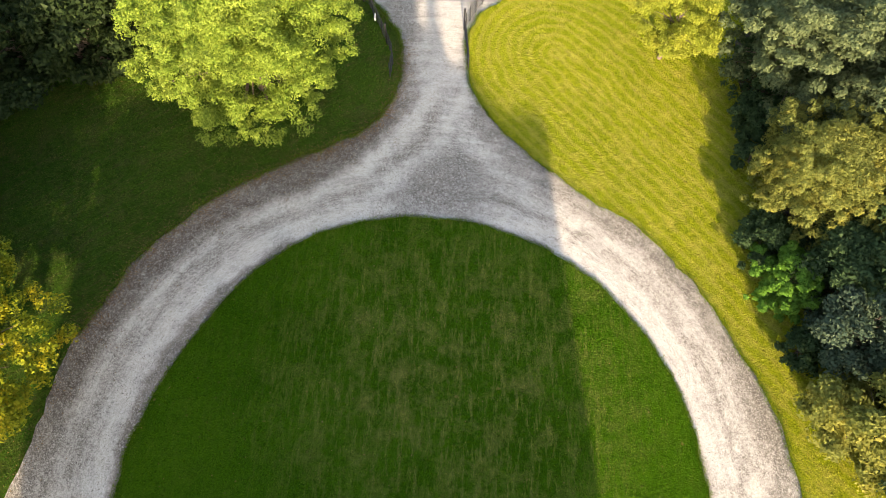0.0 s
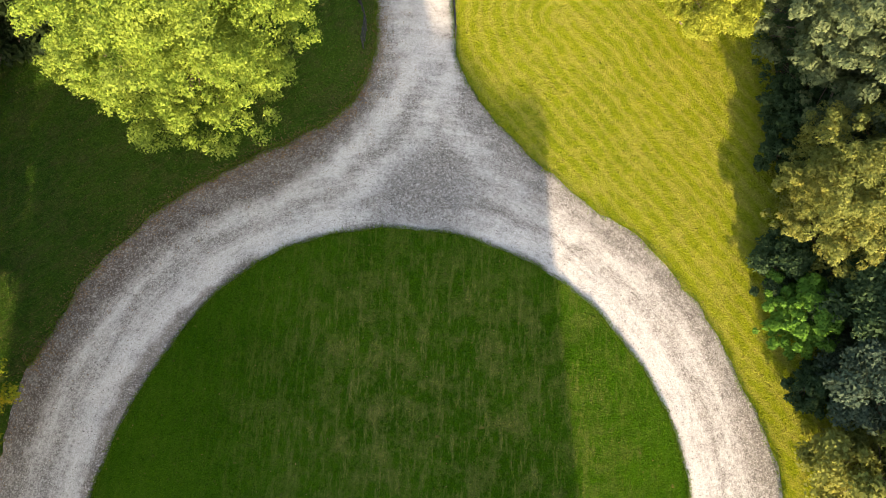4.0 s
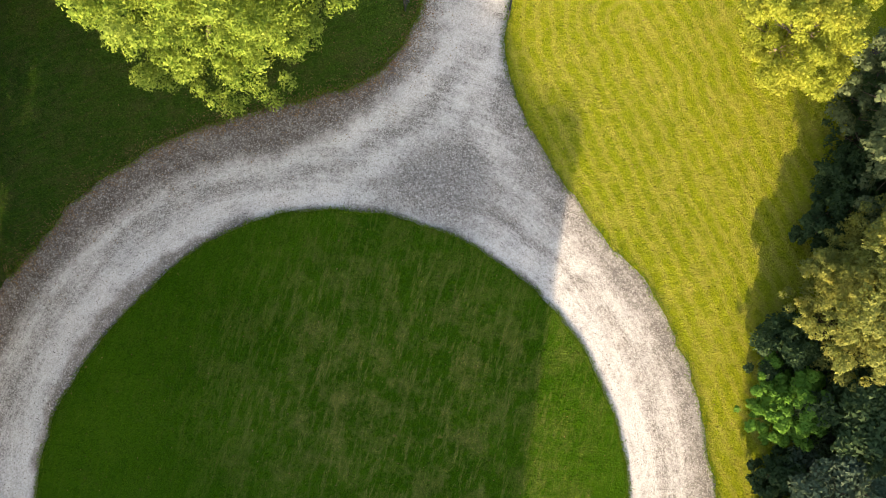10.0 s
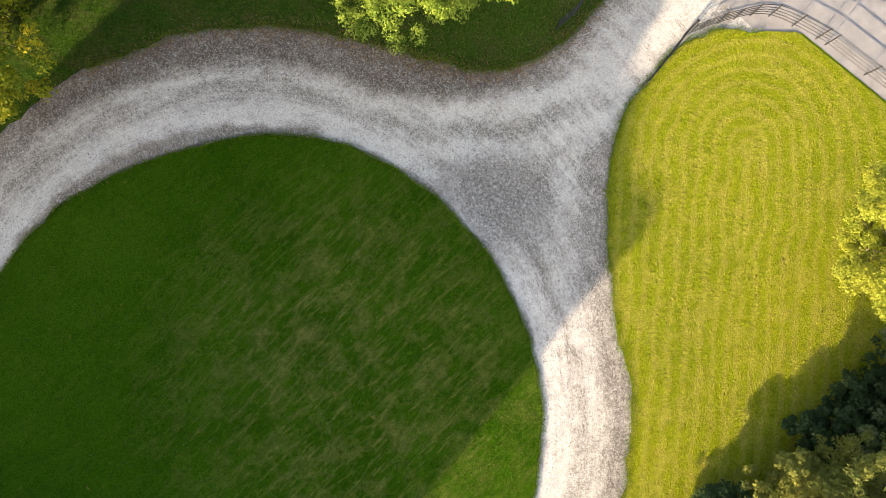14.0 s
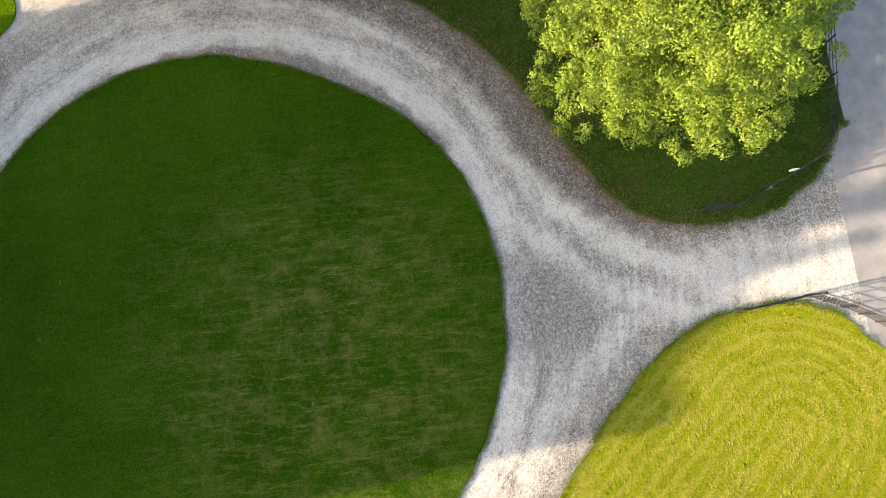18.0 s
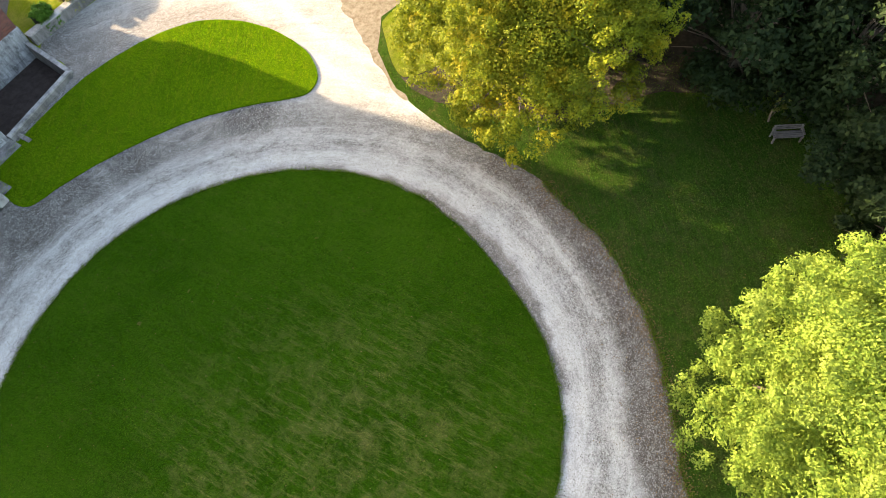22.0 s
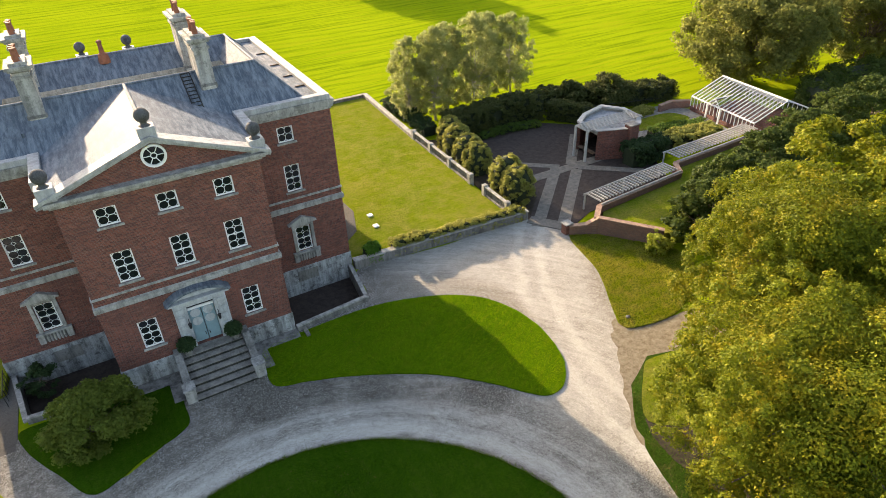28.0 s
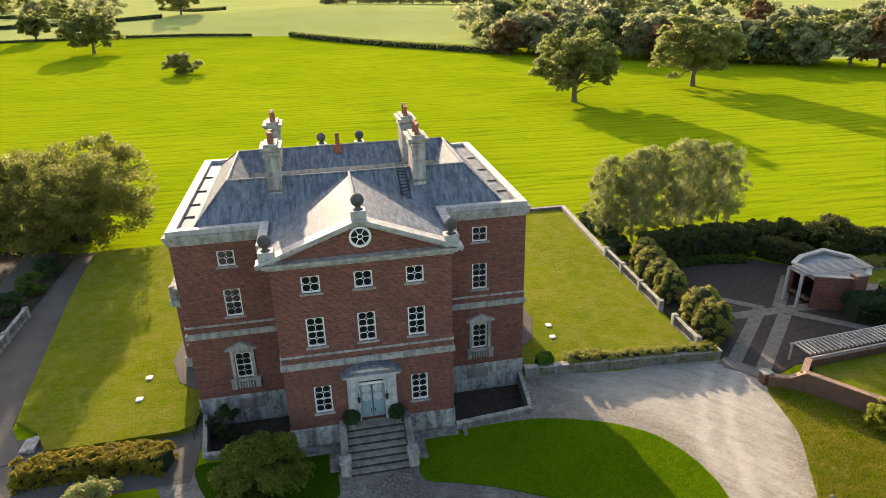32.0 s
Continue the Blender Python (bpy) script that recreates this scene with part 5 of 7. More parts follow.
def side_bay(s):
    """A canted stone and brick bay half way along the side, with a balustraded balcony on it."""
    b = new("side_bay")
    b.parent = house
    b.matrix_basis = FACES["east" if s > 0 else "west"] @ pose(0, 0 if s > 0 else -0.45, 0)
    out = [(-3.6, 0.0), (3.6, 0.0), (2.6, 1.75), (-2.6, 1.75)]
    big = [(-3.7, 0.0), (3.7, 0.0), (2.7, 1.87), (-2.7, 1.87)]
    part("bay_base", prism(big, -0.3, 1.15), M["stone"], b)
    part("bay_wall", prism(out, 1.15, 5.6), M["brick"], b)
    part("bay_cornice", prism([(x * 1.05, y * 1.1) for x, y in big], 5.6, 6.05), M["stone"], b)
    part("balcony_rail", prism([(x * 1.02, y * 1.03) for x, y in big], 6.85, 7.0), M["stone"], b)
    part("balcony_core", prism([(x * 0.9, y * 0.8) for x, y in big], 6.05, 6.1), M["lead"], b)
    pts = [(-3.6, 0.15), (-2.65, 1.8), (2.65, 1.8), (3.6, 0.15)]
    for (x0, y0), (x1, y1) in zip(pts, pts[1:]):
        n = int(math.hypot(x1 - x0, y1 - y0) / 0.26)
        for i in range(1, n):
            f = i / n
            bm = bmesh.new()
            add_lathe(bm, [(0.06, 6.05), (0.09, 6.3), (0.045, 6.6), (0.07, 6.85)], (x0 + (x1 - x0) * f, y0 + (y1 - y0) * f, 0), 7)
            part("baluster", bm, M["stone"], b)
    for x, y in pts:
        part("die", box(x - 0.17, x + 0.17, y - 0.17, y + 0.17, 6.05, 7.08, 0.02), M["stone"], b)
    for u, y, ang in ((0, 1.75, 0), (-3.1, 0.87, 60), (3.1, 0.87, -60)):
        win = new("bay_window")
        win.parent = house
        win.matrix_basis = FACES["east" if s > 0 else "west"] @ pose(u, y if s > 0 else y - 0.45, Z_LOW, 0, 0, ang)
        f, sl = FRAMES[4]
        bars, pane, w, h, cw, ch = glazing(4)
        shared("frame", f, win, pose(0, 0.03, 0))
        shared("glazing_lattice", bars, win, pose(0, 0.04, 0.065))
        shared("sill", sl, win, pose(0, 0, 0))
        for i in range(2):
            for j in range(4):
                shared("pane", pane, win, pose(-w / 2 + (i + 0.5) * cw, 0.02, 0.065 + (j + 0.5) * ch))


for s in (-1, 1):
    side_bay(s)
# plinth blocks, pushed out a little one by one
block = bpy.data.meshes.new("block")
bm = box(-0.44, 0.44, -0.03, 0.03, -0.2, 0.2, 0.015)
bm.to_mesh(block)
bm.free()
block.materials.append(M["ashlar"])
rng_blocks = random.Random(8)
for x0, x1, y, z0, rows in ((-5.1, -2.4, 0.06, 0.1, 3), (2.4, 5.1, 0.06, 0.1, 3), (-11.2, -5.2, -4.92, -1.0, 5), (5.2, 11.2, -4.92, -1.0, 5)):
    for r in range(rows):
        n = int((x1 - x0) / 0.92)
        for k in range(n):
            shared("block", block, house, pose(x0 + (k + 0.5 + (0.25 if r % 2 else 0)) * (x1 - x0 - 0.3) / n, y + rng_blocks.uniform(-0.012, 0.012), z0 + 0.2 + 0.42 * r))
part("cellar_panel", box(-8.6, -7.1, -4.9, -4.84, 0.0, 0.85, 0.02), M["stone_dark"], house)
part("cellar_panel", box(7.1, 8.6, -4.9, -4.84, 0.0, 0.85, 0.02), M["stone_dark"], house)
# roof fittings
for s in (-1, 1):
    for y in (-8.0, -10.5, -13.5, -17.0):
        part("gutter_board", box(s * 10.0, s * 10.7, y, y + 0.09, 12.97, 13.04), M["old_wood"], house)
for x in (-3.75, -3.2):
    part("roof_ladder_rail", tube([(x, -5.9, 13.5), (x, -8.4, 15.0)], 0.035, 6), M["iron"], house)
for k in range(11):
    f = k / 10
    part("rung", tube([(-3.75, -5.9 - 2.5 * f, 13.52 + 1.5 * f), (-3.2, -5.9 - 2.5 * f, 13.52 + 1.5 * f)], 0.03, 5), M["iron"], house)
bm = bmesh.new()
add_lathe(bm, [(0.4, 14.6), (0.3, 15.2), (0.16, 15.3), (0.13, 15.9), (0.2, 16.0), (0.1, 16.1)], (0.4, -15.6, 0), 10)
part("vent_stack", bm, M["clay"], house)
part("skylight", box(-3.0, -2.2, -13.3, -12.5, 13.4, 13.7), M["iron"], house)
for u in (6.3, 8.4):
    part("roof_vent", tube([(u * 0.9, -6.6, 13.6), (u * 0.9, -6.5, 14.0)], 0.08, 8), M["lead"], house)
# rainwater pipes
for s in (-1, 1):
    part("downpipe", tube([(s * 5.35, -4.85, 12.0), (s * 5.35, -4.85, -1.0)], 0.06, 8), M["iron"], house)
# ---- trees and shrubs round the drive ----
tree("maple_tree", -9.5, 42.1, 11.0, 5.5, 0.2, M["leaf_lime"], 260000, 0.08, 11, "broad maple with bright lime-green leaves on the lawn", squash=0.7, clumps=1150, clump=0.066, trunk=0.28, near=True, lobes=60, skin=0.4, head=(0.15, 0.27), extra=((-0.4, 4.9, 5.5, 1.2), (0.6, 4.3, 4.6, 1.3), (1.4, -4.2, 2.8, 1.5), (-0.6, -4.3, 2.4, 1.4), (2.8, -3.7, 3.4, 1.3)))
tree("young_ash", 12.3, 45.2, 5.4, 2.2, 1.4, M["leaf_gold"], 46000, 0.078, 12, "young tree with yellow-green feathery leaves", trunk=0.11, clumps=110, clump=0.18, near=True)
# border on the east side
tree("holly_tree", 18.7, 43.6, 8.0, 4.3, 0.3, M["leaf_grey"], 64000, 0.12, 13, "grey-green dense evergreen tree in the border", trunk=0.2, clumps=560, clump=0.085, lobes=24, skin=0.7)
tree("golden_shrub", 18.2, 36.4, 6.0, 3.3, 0.2, M["leaf_olive"], 90000, 0.085, 14, "olive and golden shrub in the border", "shrub", trunk=0.15, clumps=700, clump=0.075, lobes=26, near=True, skin=0.6, squash=1.0)
tree("laurel_bush", 16.6, 31.6, 2.8, 1.7, 0.1, M["leaf_laurel"], 14000, 0.12, 15, "glossy bright green laurel bush", "shrub", trunk=0.1, clumps=160, clump=0.13, skin=0.6)
tree("dark_shrub", 16.1, 33.8, 2.2, 1.4, 0.1, M["leaf_dark"], 8000, 0.12, 21, "low dark evergreen shrub in the border", "shrub", trunk=0.08, clumps=40)
tree("blue_conifer", 19.0, 29.3, 5.0, 2.2, 0.1, M["leaf_blue"], 16000, 0.13, 22, "blue-grey spreading conifer in the border", "shrub", trunk=0.12, clumps=60)
tree("dark_shrub", 18.8, 31.6, 4.4, 2.2, 0.1, M["leaf_dark"], 14000, 0.14, 23, "tall dark evergreen shrub in the border", "shrub", trunk=0.1)
tree("olive_shrub", 18.8, 25.2, 4.0, 2.1, 0.1, M["leaf_olive"], 16000, 0.13, 24, "olive-green shrub with dry tips", "shrub", trunk=0.1)
tree("dark_shrub", 21.2, 22.6, 4.2, 2.2, 0.1, M["leaf_dark"], 12000, 0.14, 25, "tall dark evergreen shrub in the border", "shrub", trunk=0.1)
tree("dark_shrub", 22.7, 27.5, 6.0, 3.0, 0.1, M["leaf_dark"], 16000, 0.16, 26, "tall dark evergreen shrub in the border", "shrub", trunk=0.12)
tree("holly_tree", 23.2, 40.0, 8.5, 3.6, 0.2, M["leaf_grey"], 16000, 0.18, 27, "grey-green dense evergreen tree in the border", trunk=0.2)
tree("dark_shrub", 22.2, 33.5, 6.5, 3.0, 0.1, M["leaf_dark"], 14000, 0.16, 28, "tall dark evergreen shrub in the border", "shrub", trunk=0.12)
for i, (x, y, h, r) in enumerate(((16.6, 41.0, 1.8, 1.2), (16.4, 38.8, 1.5, 1.0), (17.2, 28.6, 1.6, 1.1), (19.0, 40.2, 3.0, 1.8), (18.4, 33.6, 2.4, 1.5), (17.2, 42.4, 2.6, 1.7), (17.4, 44.8, 3.0, 1.8), (17.0, 40.0, 2.2, 1.5), (21.3, 25.8, 3.4, 1.8))):
    tree("border_shrub", x, y, h, r, 0.05, M["leaf_dark"], 4500, 0.125, 140 + i, "low dark evergreen shrub filling the border", "shrub", trunk=0.06, clumps=60, clump=0.22, group="shrubs filling the east border")
# the big trees west of the drive
tree("lime_tree", -20.6, 24.3, 11.5, 6.8, 0.3, M["leaf_oak"], 230000, 0.094, 16, "tall tree turning yellow beside the drive", trunk=0.4, squash=0.85, clumps=1000, clump=0.06, near=True, lobes=50, skin=0.5, head=(0.13, 0.25))
tree("lime_tree", -27.4, 18.4, 12.6, 6.4, 0.8, M["leaf_oak"], 200000, 0.1, 17, "tall tree turning yellow beside the drive", trunk=0.45, squash=0.85, clumps=1000, clump=0.06, near=True, lobes=50, skin=0.5, head=(0.13, 0.25))
tree("lime_tree", -37.0, 17.2, 12.8, 6.8, 1.0, M["leaf_oak"], 60000, 0.19, 29, "tall tree with yellowing leaves behind the drive", trunk=0.45, clumps=200, clump=0.15, fringe=0.4, lobes=26)
tree("lime_tree", -31.0, 26.0, 12.5, 6.5, 1.0, M["leaf_oak"], 80000, 0.13, 30, "tall dense green tree at the edge of the wood", trunk=0.45, clumps=200, clump=0.15, fringe=0.4, lobes=26)
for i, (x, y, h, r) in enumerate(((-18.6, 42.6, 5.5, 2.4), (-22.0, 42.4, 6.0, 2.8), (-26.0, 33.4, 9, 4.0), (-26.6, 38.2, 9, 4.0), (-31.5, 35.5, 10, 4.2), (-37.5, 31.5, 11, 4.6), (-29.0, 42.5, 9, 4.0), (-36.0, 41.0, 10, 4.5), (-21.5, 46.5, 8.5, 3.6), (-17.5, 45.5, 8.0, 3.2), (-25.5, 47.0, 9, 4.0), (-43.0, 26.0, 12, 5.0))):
    tree("wood_tree", x, y, h, r, 0.4, M["leaf_wood_shade"], 13000, 0.2, 60 + i, "dark dense tree in the wood beside the lane", trunk=0.25, group="trees of the wood")
tree("sapling", -24.6, 36.3, 2.2, 0.5, 0.8, M["leaf_olive"], 300, 0.1, 33, "thin bare sapling on the shaded grass", trunk=0.05, clumps=12)
tree("round_shrub", 6.9, 3.0, 3.0, 2.3, 0.15, M["leaf_shrub"], 22000, 0.13, 18, "rounded green shrub on the lawn by the steps", "shrub", trunk=0.12, clumps=70, clump=0.26)


def scatter(name, spots, size, material, label, category, flat=True, seed=1):
    """Loose leaves or blades lying at the given places."""
    rng = np.random.default_rng(seed)
    p = np.asarray(spots, float)
    n = len(p)
    a = rng.uniform(0, 2 * math.pi, n)
    s = size * rng.uniform(0.6, 1.4, n)
    tilt = rng.uniform(-0.3, 0.3, n) if flat else rng.uniform(0.6, 1.3, n)
    d = np.stack([np.cos(a) * np.cos(tilt), np.sin(a) * np.cos(tilt), np.abs(np.sin(tilt))], 1) * s[:, None]
    w = np.stack([-np.sin(a), np.cos(a), rng.uniform(-0.2, 0.2, n)], 1) * s[:, None] * (0.35 if flat else 0.14)
    v = np.stack([p - d * (0.5 if flat else 0), p + w, p + d * (0.5 if flat else 1.0), p - w], 1).reshape(-1, 3)
    f = [(4 * i, 4 * i + 1, 4 * i + 2, 4 * i + 3) for i in range(n)]
    return tagged(raw(name, v.tolist(), f, material), label, category, kind="stuff")


def along(line, count, spread, z, seed, inward=0.5):
    """Random places beside a line, thinning out from it."""
    rng = np.random.default_rng(seed)
    seg = np.array(line)
    k = rng.integers(0, len(seg) - 1, count)
    q = seg[k] + (seg[k + 1] - seg[k]) * rng.uniform(0, 1, count)[:, None]
    d = seg[k + 1] - seg[k]
    d = d / np.maximum(1e-6, np.linalg.norm(d, axis=1))[:, None]
    o = rng.normal(size=count) * spread + inward * spread
    return np.stack([q[:, 0] - d[:, 1] * o, q[:, 1] + d[:, 0] * o, np.full(count, z)], 1)


def sward(name, outline, per_metre, size, material, label, seed, z=0.05, lift=None, skip=(), window=None):
    """Standing grass blades over a lawn, leaning every way."""
    rng = np.random.default_rng(seed)
    o = np.asarray(outline, float)
    lo, hi = o.min(0), o.max(0)
    if window:
        lo, hi = np.maximum(lo, window[:2]), np.minimum(hi, window[2:])
    n = int((hi[0] - lo[0]) * (hi[1] - lo[1]) * per_metre)
    p = rng.uniform(lo, hi, (n, 2))

    def within(poly):
        hit = np.zeros(len(p), bool)
        for (ax, ay), (bx, by) in zip(poly, list(poly[1:]) + [poly[0]]):
            if ay != by:
                hit ^= ((ay > p[:, 1]) != (by > p[:, 1])) & (p[:, 0] < (bx - ax) * (p[:, 1] - ay) / (by - ay) + ax)
        return hit
    keep = within(list(outline))
    for poly in skip:
        keep &= ~within(list(poly))
    p = p[keep]
    n = len(p)
    base = np.column_stack([p, np.full(n, z) if lift is None else z + lift(p[:, 0], p[:, 1])])
    a, tilt = rng.uniform(0, 2 * math.pi, n), rng.uniform(0.2, 0.85, n)
    s = size * rng.uniform(0.6, 1.4, n)
    tip = np.column_stack([np.cos(a) * np.sin(tilt), np.sin(a) * np.sin(tilt), np.cos(tilt)]) * s[:, None]
    side = np.column_stack([-np.sin(a), np.cos(a), np.zeros(n)]) * (s * 0.33)[:, None]
    v = np.stack([base - side, base + side, base + tip], 1)
    me = bpy.data.meshes.new(name)
    me.vertices.add(3 * n)
    me.vertices.foreach_set("co", v.reshape(-1))
    me.loops.add(3 * n)
    me.loops.foreach_set("vertex_index", np.arange(3 * n))
    me.polygons.add(n)
    me.polygons.foreach_set("loop_start", np.arange(0, 3 * n, 3))
    me.update(calc_edges=True)
    me.materials.append(material)
    return tagged(new(name, me), label, "grass", kind="stuff")


def pebbles(name, spots, size, material, label, seed):
    """Loose angular stones lying at the given places."""
    rng = np.random.default_rng(seed)
    p = np.asarray(spots, float)
    n = len(p)
    s = size * rng.uniform(0.5, 1.5, n) ** 1.5
    a = rng.uniform(0, 2 * math.pi, n)
    corner = [p + np.column_stack([np.cos(a + k * math.pi / 2) * s * rng.uniform(0.7, 1.2, n), np.sin(a + k * math.pi / 2) * s * rng.uniform(0.5, 1.0, n), -0.005 * np.ones(n)]) for k in range(4)]
    corner.append(p + np.column_stack([rng.normal(size=n) * s * 0.25, rng.normal(size=n) * s * 0.25, s * rng.uniform(0.5, 0.9, n)]))
    v = np.stack(corner, 1).reshape(-1, 3)
    idx = (np.arange(n)[:, None] * 5 + np.array([0, 1, 4, 1, 2, 4, 2, 3, 4, 3, 0, 4])).reshape(-1)
    me = bpy.data.meshes.new(name)
    me.vertices.add(5 * n)
    me.vertices.foreach_set("co", v.reshape(-1))
    me.loops.add(12 * n)
    me.loops.foreach_set("vertex_index", idx)
    me.polygons.add(4 * n)
    me.polygons.foreach_set("loop_start", np.arange(0, 12 * n, 3))
    me.update(calc_edges=True)
    me.materials.append(material)
    return tagged(new(name, me), label, "gravel", kind="stuff")


west_run = [p for p in west if p[1] < 46] + [(-16.2, 26.0), (-16.5, 23.0), (-17.2, 20.0)]
scatter("fallen_leaves", np.concatenate([along(west_run, 5000, 0.3, 0.055, 1, 0.4), along(west_run, 1100, 1.3, 0.06, 2)]), 0.055, M["litter"], "brown fallen leaves along the edge of the drive", "leaves", seed=1)
scatter("edge_grass", np.concatenate([along(west, 9000, 0.1, 0.03, 3, 0), along(east, 6000, 0.1, 0.03, 4, 0), along(ring + ring[:1], 16000, 0.07, 0.04, 5, 0)]), 0.1, M["blade"], "ragged grass along the edges of the drive", "grass", False, 2)
rng_l = np.random.default_rng(9)
r_, a_ = 12 * np.sqrt(rng_l.uniform(0, 1, 260)), rng_l.uniform(0, 2 * math.pi, 260)
spots = np.stack([CIRCLE[0] + r_ * np.cos(a_), CIRCLE[1] + r_ * np.sin(a_), 0.09 + 0.25 * (1 - r_ / RADIUS)], 1)
wl = np.stack([rng_l.uniform(-24, -3, 150), rng_l.uniform(33, 48, 150), np.full(150, 0.06)], 1)
wl = np.array([q for q in wl if inside(WEST, q[0], q[1])])
el = np.stack([rng_l.uniform(3, 17, 260), rng_l.uniform(24, 48, 260), np.full(260, 0.06)], 1)
el = np.array([q for q in el if not inside(drive_edge, q[0], q[1])])
scatter("lawn_leaves", np.concatenate([spots, wl, el]), 0.06, M["litter"], "single pale leaves fallen on the lawns", "leaves", seed=3)
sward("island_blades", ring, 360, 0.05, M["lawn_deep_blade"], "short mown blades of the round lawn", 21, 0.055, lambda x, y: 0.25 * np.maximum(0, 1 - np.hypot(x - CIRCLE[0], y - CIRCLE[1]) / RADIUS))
sward("crescent_blades", moon, 400, 0.055, M["lawn_crescent_blade"], "thick short blades of the crescent lawn", 22, 0.065)
sward("gate_blades", gate_pts, 330, 0.045, M["lawn_bright_blade"], "sunlit mown blades beside the drive", 23, 0.037, window=(1.0, 20.0, 19.5, 51.0))
# blades share the west lawn's shade-darkened colours
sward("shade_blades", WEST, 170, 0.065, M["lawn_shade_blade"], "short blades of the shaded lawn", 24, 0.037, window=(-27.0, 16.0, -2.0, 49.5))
# loose stone thrown to the edges of the drive and heaped where the ways meet
rng_p = np.random.default_rng(31)
heap_at = np.column_stack([0.6 + rng_p.normal(size=5200) * 1.9, 36.2 + rng_p.normal(size=5200) * 0.95, np.full(5200, 0.004)])
heap_at = np.array([q for q in heap_at if inside(drive_edge, q[0], q[1]) and math.hypot(q[0] - CIRCLE[0], q[1] - CIRCLE[1]) > 12.7])
a_p = rng_p.uniform(0, 2 * math.pi, 9000)
r_p = 12.5 + np.abs(rng_p.normal(size=9000)) * 1.5
round_at = np.column_stack([CIRCLE[0] + r_p * np.cos(a_p), CIRCLE[1] + r_p * np.sin(a_p), np.full(9000, 0.004)])
pebbles("loose_stones", np.concatenate([along(west, 1500, 0.3, 0.008, 32, -1.0), along(east, 5200, 0.35, 0.008, 33, -1.0), heap_at, round_at]), 0.018, M["chipping"], "loose angular stones on the gravel drive", 34)
# ---- walls, balustrades and courtyard ----
BAL = bpy.data.meshes.new("baluster")
bm = bmesh.new()
add_lathe(bm, [(0.08, 0.0), (0.08, 0.06), (0.05, 0.1), (0.1, 0.28), (0.05, 0.5), (0.08, 0.56), (0.08, 0.6)], n=8)
bm.to_mesh(BAL)
bm.free()
BAL.materials.append(M["stone_dark"])


def balustrade(x0, y0, x1, y1, z, label):
    """Stone balustrade with piers at its ends and every four metres."""
    b = tagged(new("balustrade"), label, "balustrade")
    n = Vector((x1 - x0, y1 - y0, 0))
    length, ang = n.length, math.degrees(math.atan2(n.y, n.x))
    b.matrix_basis = pose(x0, y0, z, 0, 0, ang)
    part("base_rail", box(0, length, -0.16, 0.16, -0.6, 0.15, 0.02), M["stone_dark"], b)
    part("top_rail", box(0, length, -0.15, 0.15, 0.75, 0.9, 0.03), M["stone"], b)
    k = max(1, round(length / 4.2))
    for i in range(k + 1):
        u = i * length / k
        part("pier", box(u - 0.22, u + 0.22, -0.22, 0.22, -0.6, 0.98, 0.03), M["stone"], b)
        if i < k:
            m = int(length / k / 0.3)
            for j in range(1, m):
                shared("baluster", BAL, b, pose(u + j * length / k / m, 0, 0.15))
    return b


def brick_wall(pts, z0, heights, thick=0.35, label="old red brick garden wall with a stone coping"):
    w = tagged(new("garden_wall"), label, "wall", kind="structure")
    for ((x0, y0), h0), ((x1, y1), h1) in zip(zip(pts, heights), zip(pts[1:], heights[1:])):
        d = Vector((x1 - x0, y1 - y0)).normalized()
        n = Vector((-d.y, d.x)) * thick / 2
        for name, lo, hi, mat, grow in (("brickwork", None, 0.0, M["brick_old"], 1.0), ("coping", 0.0, 0.09, M["wall_top"], 1.25)):
            bm = bmesh.new()
            v = []
            for (x, y), h in (((x0, y0), h0), ((x1, y1), h1)):
                for s in (-grow, grow):
                    v += [bm.verts.new((x + s * n.x, y + s * n.y, z0 if lo is None else h + 0.002)), bm.verts.new((x + s * n.x, y + s * n.y, h + hi))]
            for f in ((0, 1, 3, 2), (4, 6, 7, 5), (0, 4, 5, 1), (2, 3, 7, 6), (1, 5, 7, 3), (0, 2, 6, 4)):
                bm.faces.new([v[i] for i in f])
            bmesh.ops.recalc_face_normals(bm, faces=bm.faces[:])
            part(name, bm, mat, w)
    return w


